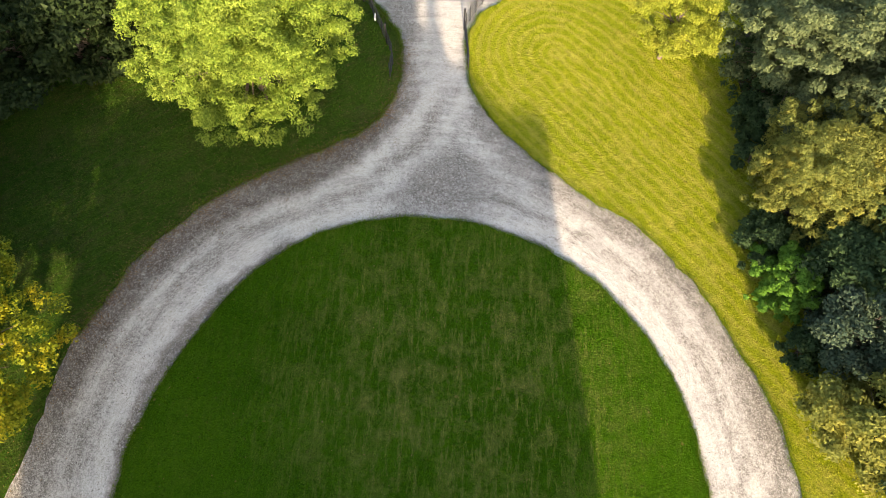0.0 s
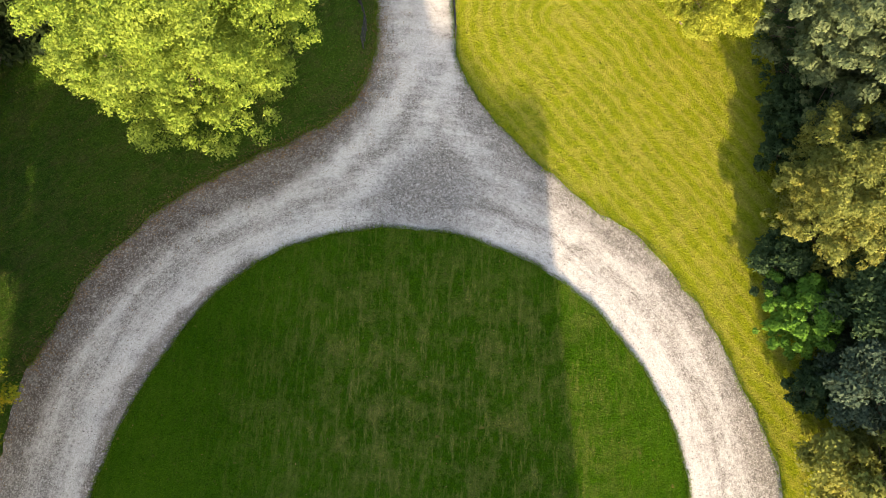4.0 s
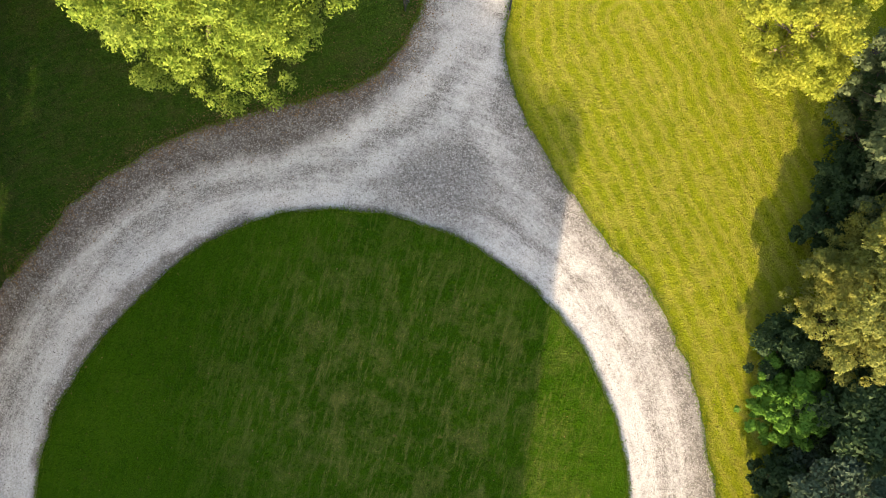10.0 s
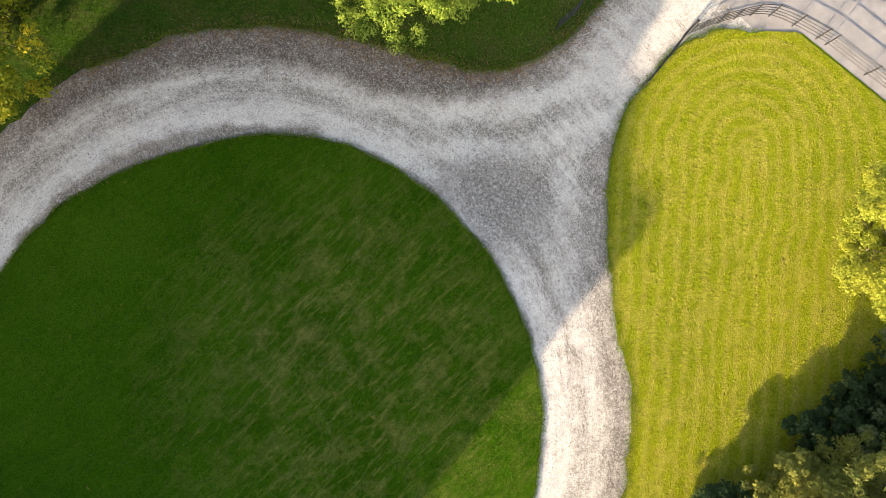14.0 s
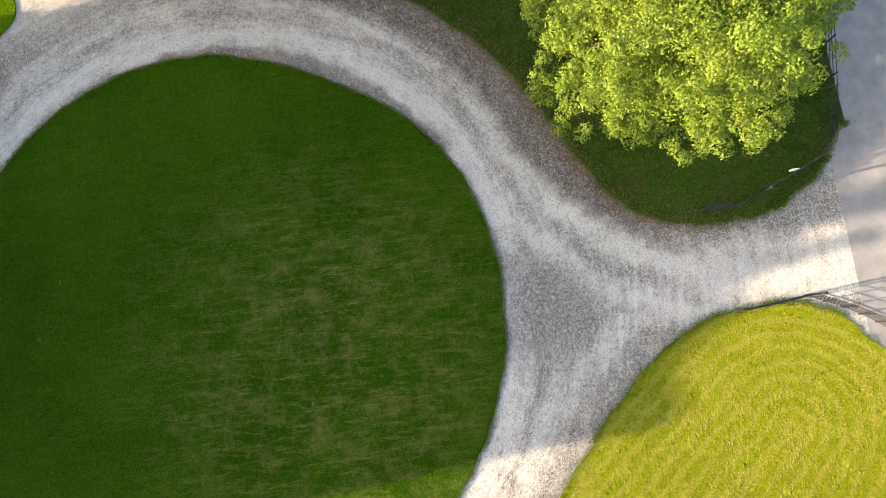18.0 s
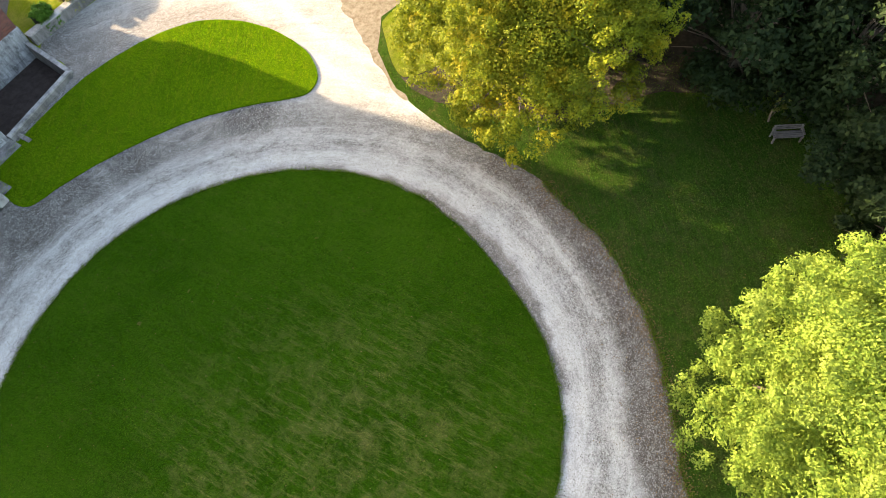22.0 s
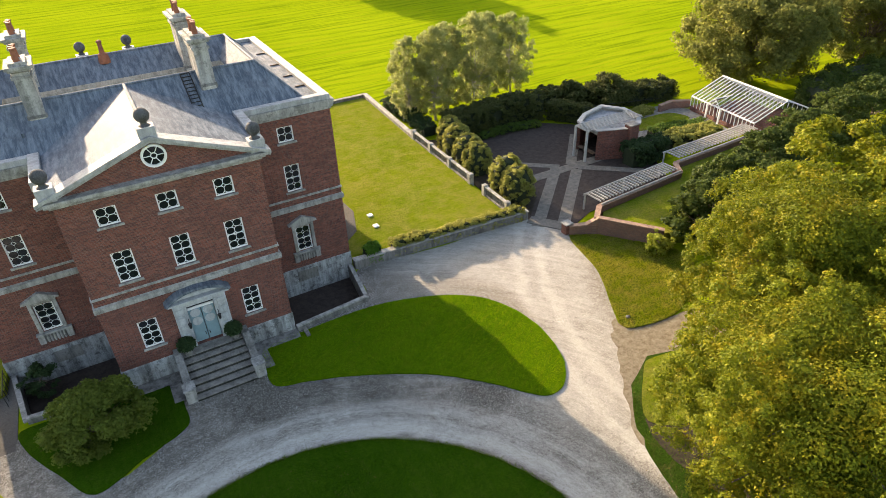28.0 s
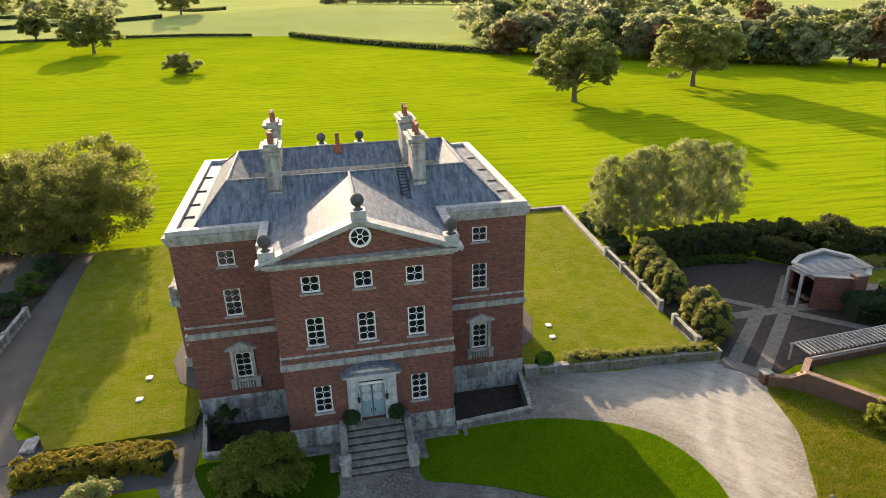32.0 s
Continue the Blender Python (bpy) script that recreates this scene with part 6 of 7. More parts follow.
def hedge(name, pts, width, height, material, count, size, seed, label, category="hedge", lumpy=0.2, far=False):
    """A hedge along a line: one added solid body, coloured dark as inner shade, under a skin of leaves on its sides and
    top.
    """
    rng = np.random.default_rng(seed)
    h = tagged(new(name), label, category)
    line = curve_points(pts, 5)
    z = [land_height(x, y) if far else 0.0 for x, y in line]
    bm = bmesh.new()
    rows, frame_at = [], []
    for i, (x, y) in enumerate(line):
        a, b = line[max(0, i - 1)], line[min(len(line) - 1, i + 1)]
        d = Vector((b[0] - a[0], b[1] - a[1])).normalized()
        frame_at.append((x, y, -d.y, d.x, z[i]))
        w = width * 0.33
        rows.append([bm.verts.new((x - d.y * s * k, y + d.x * s * k, z[i] + hh)) for s, k, hh in ((1, w, 0), (1, w, height * 0.72), (1, w * 0.6, height * 0.86), (-1, w * 0.6, height * 0.86), (-1, w, height * 0.72), (-1, w, 0))])
    for p, q in zip(rows, rows[1:]):
        for k in range(5):
            bm.faces.new((p[k], q[k], q[k + 1], p[k + 1]))
    bm.faces.new(rows[0])
    bm.faces.new(rows[-1][::-1])
    bmesh.ops.recalc_face_normals(bm, faces=bm.faces[:])
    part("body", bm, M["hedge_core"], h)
    centres, radii = [], []
    total = sum(math.dist(a, b) for a, b in zip(line, line[1:]))
    step = max(0.3, min(width, height) * (0.18 if lumpy < 0.15 else 0.26))
    for (x0, y0, n0, m0, z0), (x1, y1, n1, m1, z1) in zip(frame_at, frame_at[1:]):
        for k in range(max(2, int(math.hypot(x1 - x0, y1 - y0) / step * (4.5 if far else max(4.5, (2 * height + width) / step * 1.3))))):
            f, u = rng.uniform(), rng.uniform(-1, 1)
            # u runs up one side, over the top and down the other
            edge = height / (2 * height + width)
            if abs(u) > 1 - 2 * edge:
                o, hh = math.copysign(0.47, u) * width, height * (1 - abs(u)) / (2 * edge) * 0.95
            else:
                o, hh = u / (1 - 2 * edge) * 0.42 * width, height * 0.93
            hh *= 1 - lumpy * rng.uniform() * 0.6 + lumpy * 0.6 * noise.noise((x0 * 0.8, y0 * 0.8, f))
            centres.append((x0 + f * (x1 - x0) + n0 * o, y0 + f * (y1 - y0) + m0 * o, z0 + f * (z1 - z0) + max(0.1, hh)))
            radii.append(step * rng.uniform(0.45, 0.85))
    leaf_cloud("foliage", centres, radii, count, size, material, h, seed, 0.9)
    return h


# west terrace lawn behind its ivy-grown front wall
sheet("terrace_lawn", [(-11.3, -4.6), (-24.9, -3.9), (-25.3, -20), (-26.4, -36.3), (-10.4, -36.6), (-10.7, -22), (-12.0, -17), (-12.0, -10), (-11.0, -8.0)], 0.4, M["lawn_house"], 0.5, "sunlit terrace lawn beside the house", "lawn")
w = tagged(new("terrace_wall"), "low stone terrace wall overgrown with ivy", "wall", kind="structure")
part("masonry", prism([(-26.0, -3.4), (-11.2, -4.5), (-11.2, -4.1), (-26.0, -3.0)], -0.1, 0.72), M["stone_dark"], w)
part("coping", prism([(-26.05, -3.45), (-11.15, -4.55), (-11.15, -4.02), (-26.05, -2.93)], 0.72, 0.8), M["stone"], w)
hedge("wall_ivy", [(-17.0, -4.15), (-19.5, -3.95), (-22.5, -3.75), (-25.8, -3.4)], 0.7, 1.2, M["leaf_dome"], 8000, 0.1, 71, "ivy trailing over the terrace wall", "ivy")
hedge("wall_plants", [(-12.2, -4.65), (-13.4, -4.55)], 1.0, 1.4, M["leaf_laurel"], 3000, 0.1, 72, "small green plants along the terrace wall", "plant")
hedge("wall_plants", [(-14.4, -4.45), (-16.9, -4.3)], 0.9, 1.3, M["leaf_dome"], 4500, 0.1, 73, "pale feathery plants along the terrace wall", "plant")
balustrade(-24.9, -4.4, -25.0, -7.9, 0.4, "short stone balustrade at the corner of the terrace")
balustrade(-25.1, -10.4, -25.5, -22.0, 0.4, "long stone balustrade along the terrace lawn")
w = tagged(new("low_wall"), "low stone wall closing the terrace lawn", "wall", kind="structure")
part("masonry", prism([(-25.7, -22.2), (-25.3, -22.2), (-26.2, -36.5), (-26.6, -36.5)], 0.0, 0.75), M["stone_dark"], w)
part("end_wall", prism([(-26.6, -36.9), (-10.0, -37.0), (-10.0, -36.6), (-26.6, -36.5)], 0.0, 0.62), M["stone_dark"], w)
part("coping", prism([(-26.65, -36.95), (-10.0, -37.05), (-10.0, -36.55), (-26.65, -36.45)], 0.62, 0.7), M["flag"], w)
part("coping", prism([(-25.75, -22.2), (-25.25, -22.2), (-26.15, -36.4), (-26.65, -36.4)], 0.75, 0.83), M["stone"], w)
for x, y in ((-15.1, -10.1), (-14.8, -8.3), (15.5, -9.6), (15.6, -7.0)):
    s = tagged(new("stone_slab"), "small pale square stone set in the lawn", "slab")
    part("slab", box(x - 0.22, x + 0.22, y - 0.22, y + 0.22, 0.3, 0.5, 0.02), M["white"], s)
# gravel by the bays
for s in (-1, 1):
    pts = [(s * 10.95, -6.5), (s * 13.2, -8.5), (s * 14.2, -11.5), (s * 13.8, -17.5), (s * 10.95, -19.0)]
    sheet("bay_gravel", pts if s > 0 else pts[::-1], 0.43, M["path_grey"], 0.5, "strip of gravel round the side bay", "gravel")
# courtyard
COURT = [(-26.0, -3.0), (-27.5, 0.2), (-31.0, -1.2), (-40.5, -1.6), (-43.0, -6.0), (-44.2, -11.5), (-41.8, -16.5), (-39.5, -18.6), (-31.5, -19.0), (-28.0, -12.0), (-27.0, -6.0)]
sheet("courtyard", COURT, 0.012, M["paving"], 0.1, "dark block-paved courtyard", "courtyard")


def strip(x0, y0, x1, y1, width, z=0.022):
    """A path of separate pale flagstones."""
    p = tagged(new("flag_path"), "pale flagstone strip across the courtyard", "path", kind="structure")
    n = Vector((x1 - x0, y1 - y0, 0))
    length = n.length
    p.matrix_basis = pose(x0, y0, 0, 0, 0, math.degrees(math.atan2(n.y, n.x)))
    k = max(1, round(length / 0.9))
    step = length / k
    bm = box(0.006, step - 0.006, -width / 2, width / 2, -0.05, z, 0.006)
    me = bpy.data.meshes.new("flagstone")
    bm.to_mesh(me)
    bm.free()
    me.materials.append(M["court_flag"])
    for i in range(k):
        shared("flagstone", me, p, pose(i * step, 0, random.uniform(0, 0.006)))


strip(-26.0, -1.7, -33.9, -9.3, 1.0)
strip(-27.4, -0.3, -35.2, -7.9, 1.0, 0.03)
strip(-29.6, -8.6, -39.5, -8.6, 1.1, 0.038)
strip(-30.6, -12.4, -34.2, -9.2, 0.8, 0.046)
strip(-35.4, -9.0, -40.2, -14.2, 1.0, 0.054)
strip(-35.6, -8.2, -40.0, -4.2, 0.9, 0.062)
sheet("gateway_setts", [(-25.6, -2.6), (-27.3, -0.1), (-28.2, -0.9), (-26.5, -3.2)], 0.07, M["court_flag"], 0.1, "pale stone setts in the courtyard gateway", "paving")
brick_wall([(-27.3, 0.6), (-28.4, 1.2), (-29.2, 1.7), (-32.2, 5.6)], 0.0, [0.75, 0.85, 1.45, 1.3])
brick_wall([(-29.1, 1.6), (-30.6, 0.2), (-40.4, -0.5), (-41.4, -2.0), (-53.5, -2.4)], 0.0, [1.35, 1.3, 1.3, 1.3, 1.3])
pier = tagged(new("gate_pier"), "short brick gate pier at the courtyard entrance", "pier")
part("shaft", box(-27.6, -27.0, 0.0, 0.6, 0.0, 0.85, 0.02), M["brick"], pier)
part("cap", box(-27.68, -26.92, -0.08, 0.68, 0.85, 0.97, 0.03), M["stone"], pier)
sheet("raised_lawn", [(-29.5, 1.8), (-30.8, 0.5), (-40.3, -0.2), (-41.3, -1.7), (-53, -2.1), (-53, 8), (-40, 10), (-32.4, 5.4)], 0.9, M["lawn_house"], 0.95, "raised grass bank behind the garden wall", "lawn")
BANK = ragged(curve_points([(-27.2, 0.8), (-25.9, 5.5), (-23.7, 9.6), (-23.1, 11.0), (-24.0, 11.7), (-27.4, 11.8), (-32, 9.0), (-32.4, 5.9), (-29.6, 2.2)], 5, True), 0.06)
sheet("bank_lawn", BANK, 0.06, M["lawn_house"], 0.1, "sunlit grass bank beside the drive", "lawn")
sheet("bank_lawn", ragged(curve_points([(-21.4, 14.7), (-22.6, 14.2), (-26.0, 15.1), (-27, 17), (-22, 19), (-18.8, 17.6)], 5, True), 0.06), 0.062, M["lawn_house"], 0.1, "strip of grass at the foot of the trees", "lawn")
sward("bank_blades", BANK, 420, 0.09, M["lawn_house_blade"], "longer dry grass of the bank", 25, 0.055)
rock = tagged(new("marker_stone"), "pale round marker stone on the grass edge", "stone")
bm = bmesh.new()
bmesh.ops.create_icosphere(bm, subdivisions=2, radius=0.17, matrix=Matrix.Translation((-24.0, 10.6, 0.08)) @ Matrix.Diagonal((1, 0.8, 0.7, 1)))
part("stone", bm, M["flag"], rock)


def pergola(x0, y0, x1, y1, depth, z, slats, label):
    """White slatted roof on posts, leaning on the garden wall."""
    p = tagged(new("pergola"), label, "pergola")
    n = Vector((x1 - x0, y1 - y0, 0))
    length = n.length
    p.matrix_basis = pose(x0, y0, 0, 0, 0, math.degrees(math.atan2(n.y, n.x)))
    for v in (0.1, depth):
        part("beam", box(0, length, v - 0.05, v + 0.05, z - 0.12, z), M["pale_wood"], p)
    for i in range(slats):
        u = (i + 0.5) * length / slats
        part("slat", box(u - 0.05, u + 0.05, -0.15, depth + 0.25, z + 0.002, z + 0.12), M["pale_wood"], p)
    for u in (0.2, length / 2, length - 0.2):
        part("post", box(u - 0.06, u + 0.06, depth - 0.06, depth + 0.06, 0.0, z - 0.12), M["pale_wood"], p)
    return p


pergola(-40.4, -0.6, -30.8, 0.1, -1.9, 1.5, 26, "long white slatted pergola on the courtyard wall")
pergola(-53.3, -2.5, -42.0, -2.1, -1.9, 1.5, 28, "long white slatted pergola along the kitchen garden")


def pavilion():
    """Flat-roofed angular brick pavilion, open on one side, with a slatted canopy on posts across its roof."""
    p = tagged(new("garden_pavilion"), "small angular brick pavilion with a pale flat roof", "pavilion")
    cx, cy = -40.7, -10.0
    p.matrix_basis = pose(cx, cy, 0)
    rim = [(x - cx, y - cy) for x, y in ((-40.4, -7.3), (-42.3, -7.6), (-43.6, -8.9), (-43.8, -11.3), (-42.5, -13.2), (-39.5, -12.4), (-37.9, -11.3), (-37.8, -8.4))]
    for i in range(8):
        a, b = rim[i], rim[(i + 1) % 8]
        inner = [(b[0] * 0.9, b[1] * 0.9), (a[0] * 0.9, a[1] * 0.9)]
        if i != 6:
            part("wall", prism([a, b] + inner, 0.0, 2.6), M["brick"], p)
        front = i in (0, 7)
        part("parapet", prism([a, b] + inner, 2.602, 2.98 if front else 2.9), M["brick" if front else "flag"], p)
        part("kerb", prism([(a[0] * 1.04, a[1] * 1.04), (b[0] * 1.04, b[1] * 1.04)] + [(x * 0.98, y * 0.98) for x, y in inner], 2.985 if front else 2.905, 3.06), M["pale_wood"], p)
    part("roof", prism([(x * 0.897, y * 0.897) for x, y in rim], 2.5, 2.66), M["court_roof"], p)
    for k in range(9):
        y = -0.25 + 0.21 * k
        part("slat", box(-2.75, 4.0, y - 0.02, y + 0.02, 3.2, 3.26), M["pale_wood"], p)
    for x in (-2.7, 3.9):
        part("beam", box(x - 0.07, x + 0.07, -0.4, 1.55, 3.08, 3.198), M["pale_wood"], p)
    for y in (-0.3, 1.3):
        part("post", box(3.8, 4.0, y - 0.1, y + 0.1, 0, 3.078, 0.01), M["pale_wood"], p)
    part("bench", box(2.3, 2.8, -1.1, 1.1, 0.42, 0.48), M["old_wood"], p)
    part("pier", box(-0.75, 0.25, 2.3, 3.1, 0.0, 3.3, 0.02), M["brick"], p)
    part("pier_cap", box(-0.82, 0.32, 2.23, 3.17, 3.302, 3.42, 0.02), M["flag"], p)


pavilion()


def greenhouse(cx, cy, ang):
    g = tagged(new("greenhouse"), "long white-framed glass greenhouse with a gabled porch", "greenhouse")
    g.matrix_basis = pose(cx, cy, 0, 0, 0, ang)
    L, W, e, r = 4.4, 3.9, 1.6, 3.2
    part("plinth", box(-L, L, -W, W, 0, 0.5), M["brick"], g)
    bars = 18
    for i in range(bars + 1):
        x = -L + 2 * L * i / bars
        for s in (-1, 1):
            part("rafter", tube([(x, s * W, e), (x, 0, r)], 0.055, 4), M["white"], g)
            part("mullion", tube([(x, s * W, 0.5), (x, s * W, e)], 0.05, 4), M["white"], g)
    for s in (-1, 1):
        part("eave", box(-L, L, s * W - 0.06, s * W + 0.06, e - 0.06, e + 0.06), M["white"], g)
        q = [(-L, s * W, e + 0.02), (L, s * W, e + 0.02), (L, 0, r + 0.02), (-L, 0, r + 0.02)]
        ob = raw("roof_pane", q, [(0, 1, 2, 3)], M["pane_clear"], g)
        ob = raw("side_pane", [(-L, s * W, 0.5), (L, s * W, 0.5), (L, s * W, e), (-L, s * W, e)], [(0, 1, 2, 3)], M["pane_clear"], g)
        ob = raw("end_pane", [(s * L, -W, 0.5), (s * L, W, 0.5), (s * L, W, e), (s * L, 0, r), (s * L, -W, e)], [(0, 1, 2, 3, 4)], M["pane_clear"], g)
        part("end_rafter", tube([(s * L, -W, e), (s * L, 0, r), (s * L, W, e)], 0.06, 4), M["white"], g)
    part("ridge", box(-L, L, -0.08, 0.08, r - 0.02, r + 0.1), M["white"], g)
    for s in (-1, 1):
        part("porch_rafter", tube([(0.8 - 0.9 * s, W + 0.3, 1.65), (0.8, W + 0.3, 2.5), (0.8, W - 2.0, 2.5)], 0.06, 4), M["white"], g)
        part("porch_post", box(0.8 + s * 0.9 - 0.07, 0.8 + s * 0.9 + 0.07, W + 0.23, W + 0.37, 0, 1.65), M["white"], g)
        raw("porch_pane", [(0.8 + s * 0.9, W + 0.3, 1.66), (0.8, W + 0.3, 2.51), (0.8, W - 2.0, 2.51), (0.8 + s * 0.9, W, 1.66)], [(0, 1, 2, 3)], M["pane_clear"], g)


greenhouse(-58.3, -7.6, -96.4)
# clipped yews, hedges and shrubs round the courtyard
for i, (x, y, h, r) in enumerate(((-27.2, -6.2, 3.3, 1.45), (-27.3, -8.0, 3.5, 1.5), (-27.2, -12.6, 3.0, 1.35), (-27.3, -14.4, 3.2, 1.4), (-27.5, -16.6, 3.4, 1.4), (-27.9, -18.6, 3.4, 1.4))):
    dome("clipped_yew", x, y, h, r, M["leaf_dome"], 8000, 0.11, 90 + i, "clipped domed shrub beside the balustrade", group="clipped shrubs by the balustrade")
hedge("tall_hedge", [(-28.3, -20.4), (-32.5, -20.6), (-36.5, -20.9), (-40.2, -20.2)], 2.4, 3.0, M["leaf_hedge"], 30000, 0.15, 74, "tall dark clipped hedge behind the courtyard", lumpy=0.08)
hedge("side_hedge", [(-40.8, -19.4), (-41.9, -17.8), (-43.4, -15.6)], 1.5, 2.1, M["leaf_hedge"], 9000, 0.14, 83, "lower dark hedge between courtyard and kitchen garden", lumpy=0.12)
hedge("field_hedge", [(-41.5, -22.6), (-44.5, -21.2), (-48.0, -19.4), (-52.0, -17.6), (-56.5, -17.0)], 2.4, 2.2, M["leaf_hedge"], 16000, 0.18, 75, "dark overgrown hedge towards the park", lumpy=0.3)
tree("laurel_clump", -48.4, -18.6, 3.5, 2.4, 0.0, M["leaf_hedge"], 9000, 0.17, 175, "broad dark rounded laurel in the hedge line", "shrub", trunk=0.12, clumps=110, clump=0.24)
tree("laurel_clump", -44.6, -20.6, 2.9, 1.8, 0.0, M["leaf_hedge"], 6000, 0.17, 176, "lower dark laurel in the hedge line", "shrub", trunk=0.1, clumps=80, clump=0.24)
hedge("court_planting", [(-31.5, -18.9), (-35.0, -18.9), (-38.6, -18.2)], 1.0, 0.6, M["leaf_green"], 4000, 0.12, 76, "low planting along the hedge", "plant")
hedge("court_shrubs", [(-39.6, -5.9), (-42.0, -6.0), (-44.0, -6.4)], 2.0, 2.0, M["leaf_dark"], 9000, 0.14, 77, "dark shrubs against the pavilion", "shrub")
hedge("kitchen_beds", [(-45.3, -6.6), (-48.0, -6.2), (-51.0, -5.6)], 2.2, 1.5, M["leaf_dome"], 11000, 0.2, 78, "lush green kitchen garden bed", "plant")
hedge("kitchen_beds", [(-46.0, -9.4), (-49.0, -8.8), (-52.2, -8.0)], 1.8, 0.9, M["leaf_green"], 7000, 0.18, 79, "lower green kitchen garden bed", "plant")
hedge("kitchen_beds", [(-46.4, -13.4), (-48.6, -14.4), (-51.0, -14.6)], 1.4, 0.6, M["leaf_dome"], 4000, 0.16, 85, "low tufted bed beside the small lawn", "plant")
sheet("kitchen_paths", [(-44.4, -6.4), (-53.8, -5.4), (-55.2, -12.6), (-53.0, -15.2), (-45.0, -15.5), (-44.6, -11.5)], 0.02, M["flag"], 0.1, "pale paths between kitchen garden beds", "path")
sheet("kitchen_lawn", curve_points([(-46.2, -11.2), (-50.5, -10.4), (-53.2, -10.8), (-52.4, -13.0), (-48.5, -13.4), (-46.4, -12.6)], 5, True), 0.05, M["lawn_house"], 0.1, "small sunlit patch of grass in the kitchen garden", "lawn")
brick_wall([(-51.8, -13.9), (-53.6, -14.0), (-55.6, -13.1)], 0.0, [0.7, 0.8, 0.75])
for i, (x, y, h, r) in enumerate(((-28.0, -27.5, 9.2, 2.2), (-30.4, -26.2, 10.2, 2.3), (-33.0, -27.8, 9.9, 2.4), (-35.8, -26.8, 10.7, 2.5), (-38.8, -28.6, 10.0, 2.4), (-42.0, -28.6, 9.4, 2.6))):
    tree("birch_tree", x, y, h, r, 0.1, M["leaf_birch"], 17000, 0.13, 100 + i, "slender birch with thin grey-green foliage", trunk=0.12, clumps=260, clump=0.16, fringe=0.5, group="birches behind the terrace", bark=M["birch_bark"], droop=0.5, squash=1.3)
hedge("birch_underplanting", [(-27.6, -22.5), (-28.0, -27.0), (-27.8, -33)], 1.8, 1.2, M["leaf_dark"], 6000, 0.14, 80, "dark low shrubs under the birches", "shrub")
for i, (x, y, h, r) in enumerate(((-35.0, 6.9, 5.6, 2.5), (-38.0, 5.6, 5.6, 2.5), (-41.5, 4.6, 5.0, 2.3), (-46.0, 3.8, 5.4, 2.6), (-51.0, 3.2, 5.8, 2.8), (-56.5, 3.0, 6.2, 3.0), (-62.0, 2.6, 6.4, 3.2), (-40.0, 9.0, 6.0, 2.8))):
    tree("yew_tree", x, y, h, r, 0.2, M["leaf_yew"], 9500, 0.2, 110 + i, "dark green feathery yew on the bank", trunk=0.15, clumps=140, clump=0.2, group="yews on the bank")
tree("bank_shrub", -31.0, 6.2, 1.9, 1.0, 0.1, M["leaf_gold"], 3500, 0.11, 120, "yellow-green shrub at the end of the brick wall", "shrub", trunk=0.06, clumps=30)
tree("weeping_willow", -67.6, -15.6, 12.5, 8.0, 0.4, M["leaf_willow"], 44000, 0.25, 121, "large willow with hanging foliage behind the greenhouse", trunk=0.4, clumps=320, clump=0.13, droop=0.9, lobes=34)
tree("weeping_willow", -83.0, -10.5, 13.5, 7.0, 0.5, M["leaf_willow"], 34000, 0.26, 122, "large willow with hanging foliage behind the greenhouse", trunk=0.4, clumps=260, clump=0.13, droop=0.9, lobes=30)
hedge("dark_thicket", [(-63.5, -3.0), (-68.0, -6.0), (-78.0, -5.0), (-92.0, -2.0)], 3.5, 3.4, M["leaf_yew"], 16000, 0.24, 84, "dark evergreen thicket under the willows", "thicket", lumpy=0.4)
wire = tagged(new("overhead_cable"), "thin cable across the garden", "cable")
part("cable", tube([(-43.4, -15.6, 2.0), (-47.5, -14.9, 1.75), (-51.8, -13.9, 1.6)], 0.02, 4), M["iron"], wire)

sheet("terrace_border", [(-25.5, -4.2), (-26.6, -3.4), (-29.2, -6.0), (-29.8, -20.5), (-25.8, -22.0)], 0.03, M["soil"], 0.08, "dark earth strip under the clipped shrubs", "bed")
sheet("area_margin", [(-11.6, -4.3), (-10.6, -0.7), (-5.3, -0.1), (-5.3, 1.0), (-11.4, 1.2)], 0.004, M["gravel"], 0.08, "grey gravel margin beside the sunken area", "gravel")

# ---- east side of the house ----
sheet("side_gravel", [(10.95, 1.6), (10.95, -5.4), (24.0, -4.6), (25.4, -24), (26.2, -37.2), (29.6, -37.2), (29.0, -6.0), (24.6, 1.6)], 0.008, M["path_grey"], 0.1, "grey gravel beside the east lawn", "gravel")
sheet("east_lawn", [(11.4, -3.4), (12.4, -2.9), (20.2, -2.7), (21.2, -4.6), (23.2, -6.4), (25.7, -25), (26.6, -36.3), (10.4, -36.6), (10.7, -22), (12.0, -17), (12.0, -10), (11.0, -8.0)], 0.4, M["lawn_house"], 0.5, "sunlit lawn on the east side of the house", "lawn")
sheet("east_path", [(21.4, -2.6), (24.5, -1.8), (28.0, -9.0), (28.4, -36.4), (26.7, -36.4), (25.9, -25), (23.4, -6.2)], 0.06, M["path_grey"], 0.1, "grey gravel path beside the east lawn", "path")
sheet("front_path", [(10.8, -3.0), (12.0, -2.6), (20.6, -2.3), (22.5, -1.8), (22.0, 0.6), (12.2, 1.4), (10.9, 1.0)], 0.02, M["path_grey"], 0.1, "grey gravel path below the lawn edge", "path")
for k in range(2):
    s = tagged(new("path_step"), "flat grey stone step at the path corner", "step")
    part("slab", box(21.0 + 0.5 * k, 21.45 + 0.5 * k, -4.6, -3.2, 0.0, 0.3 - 0.12 * k, 0.02), M["stone"], s)
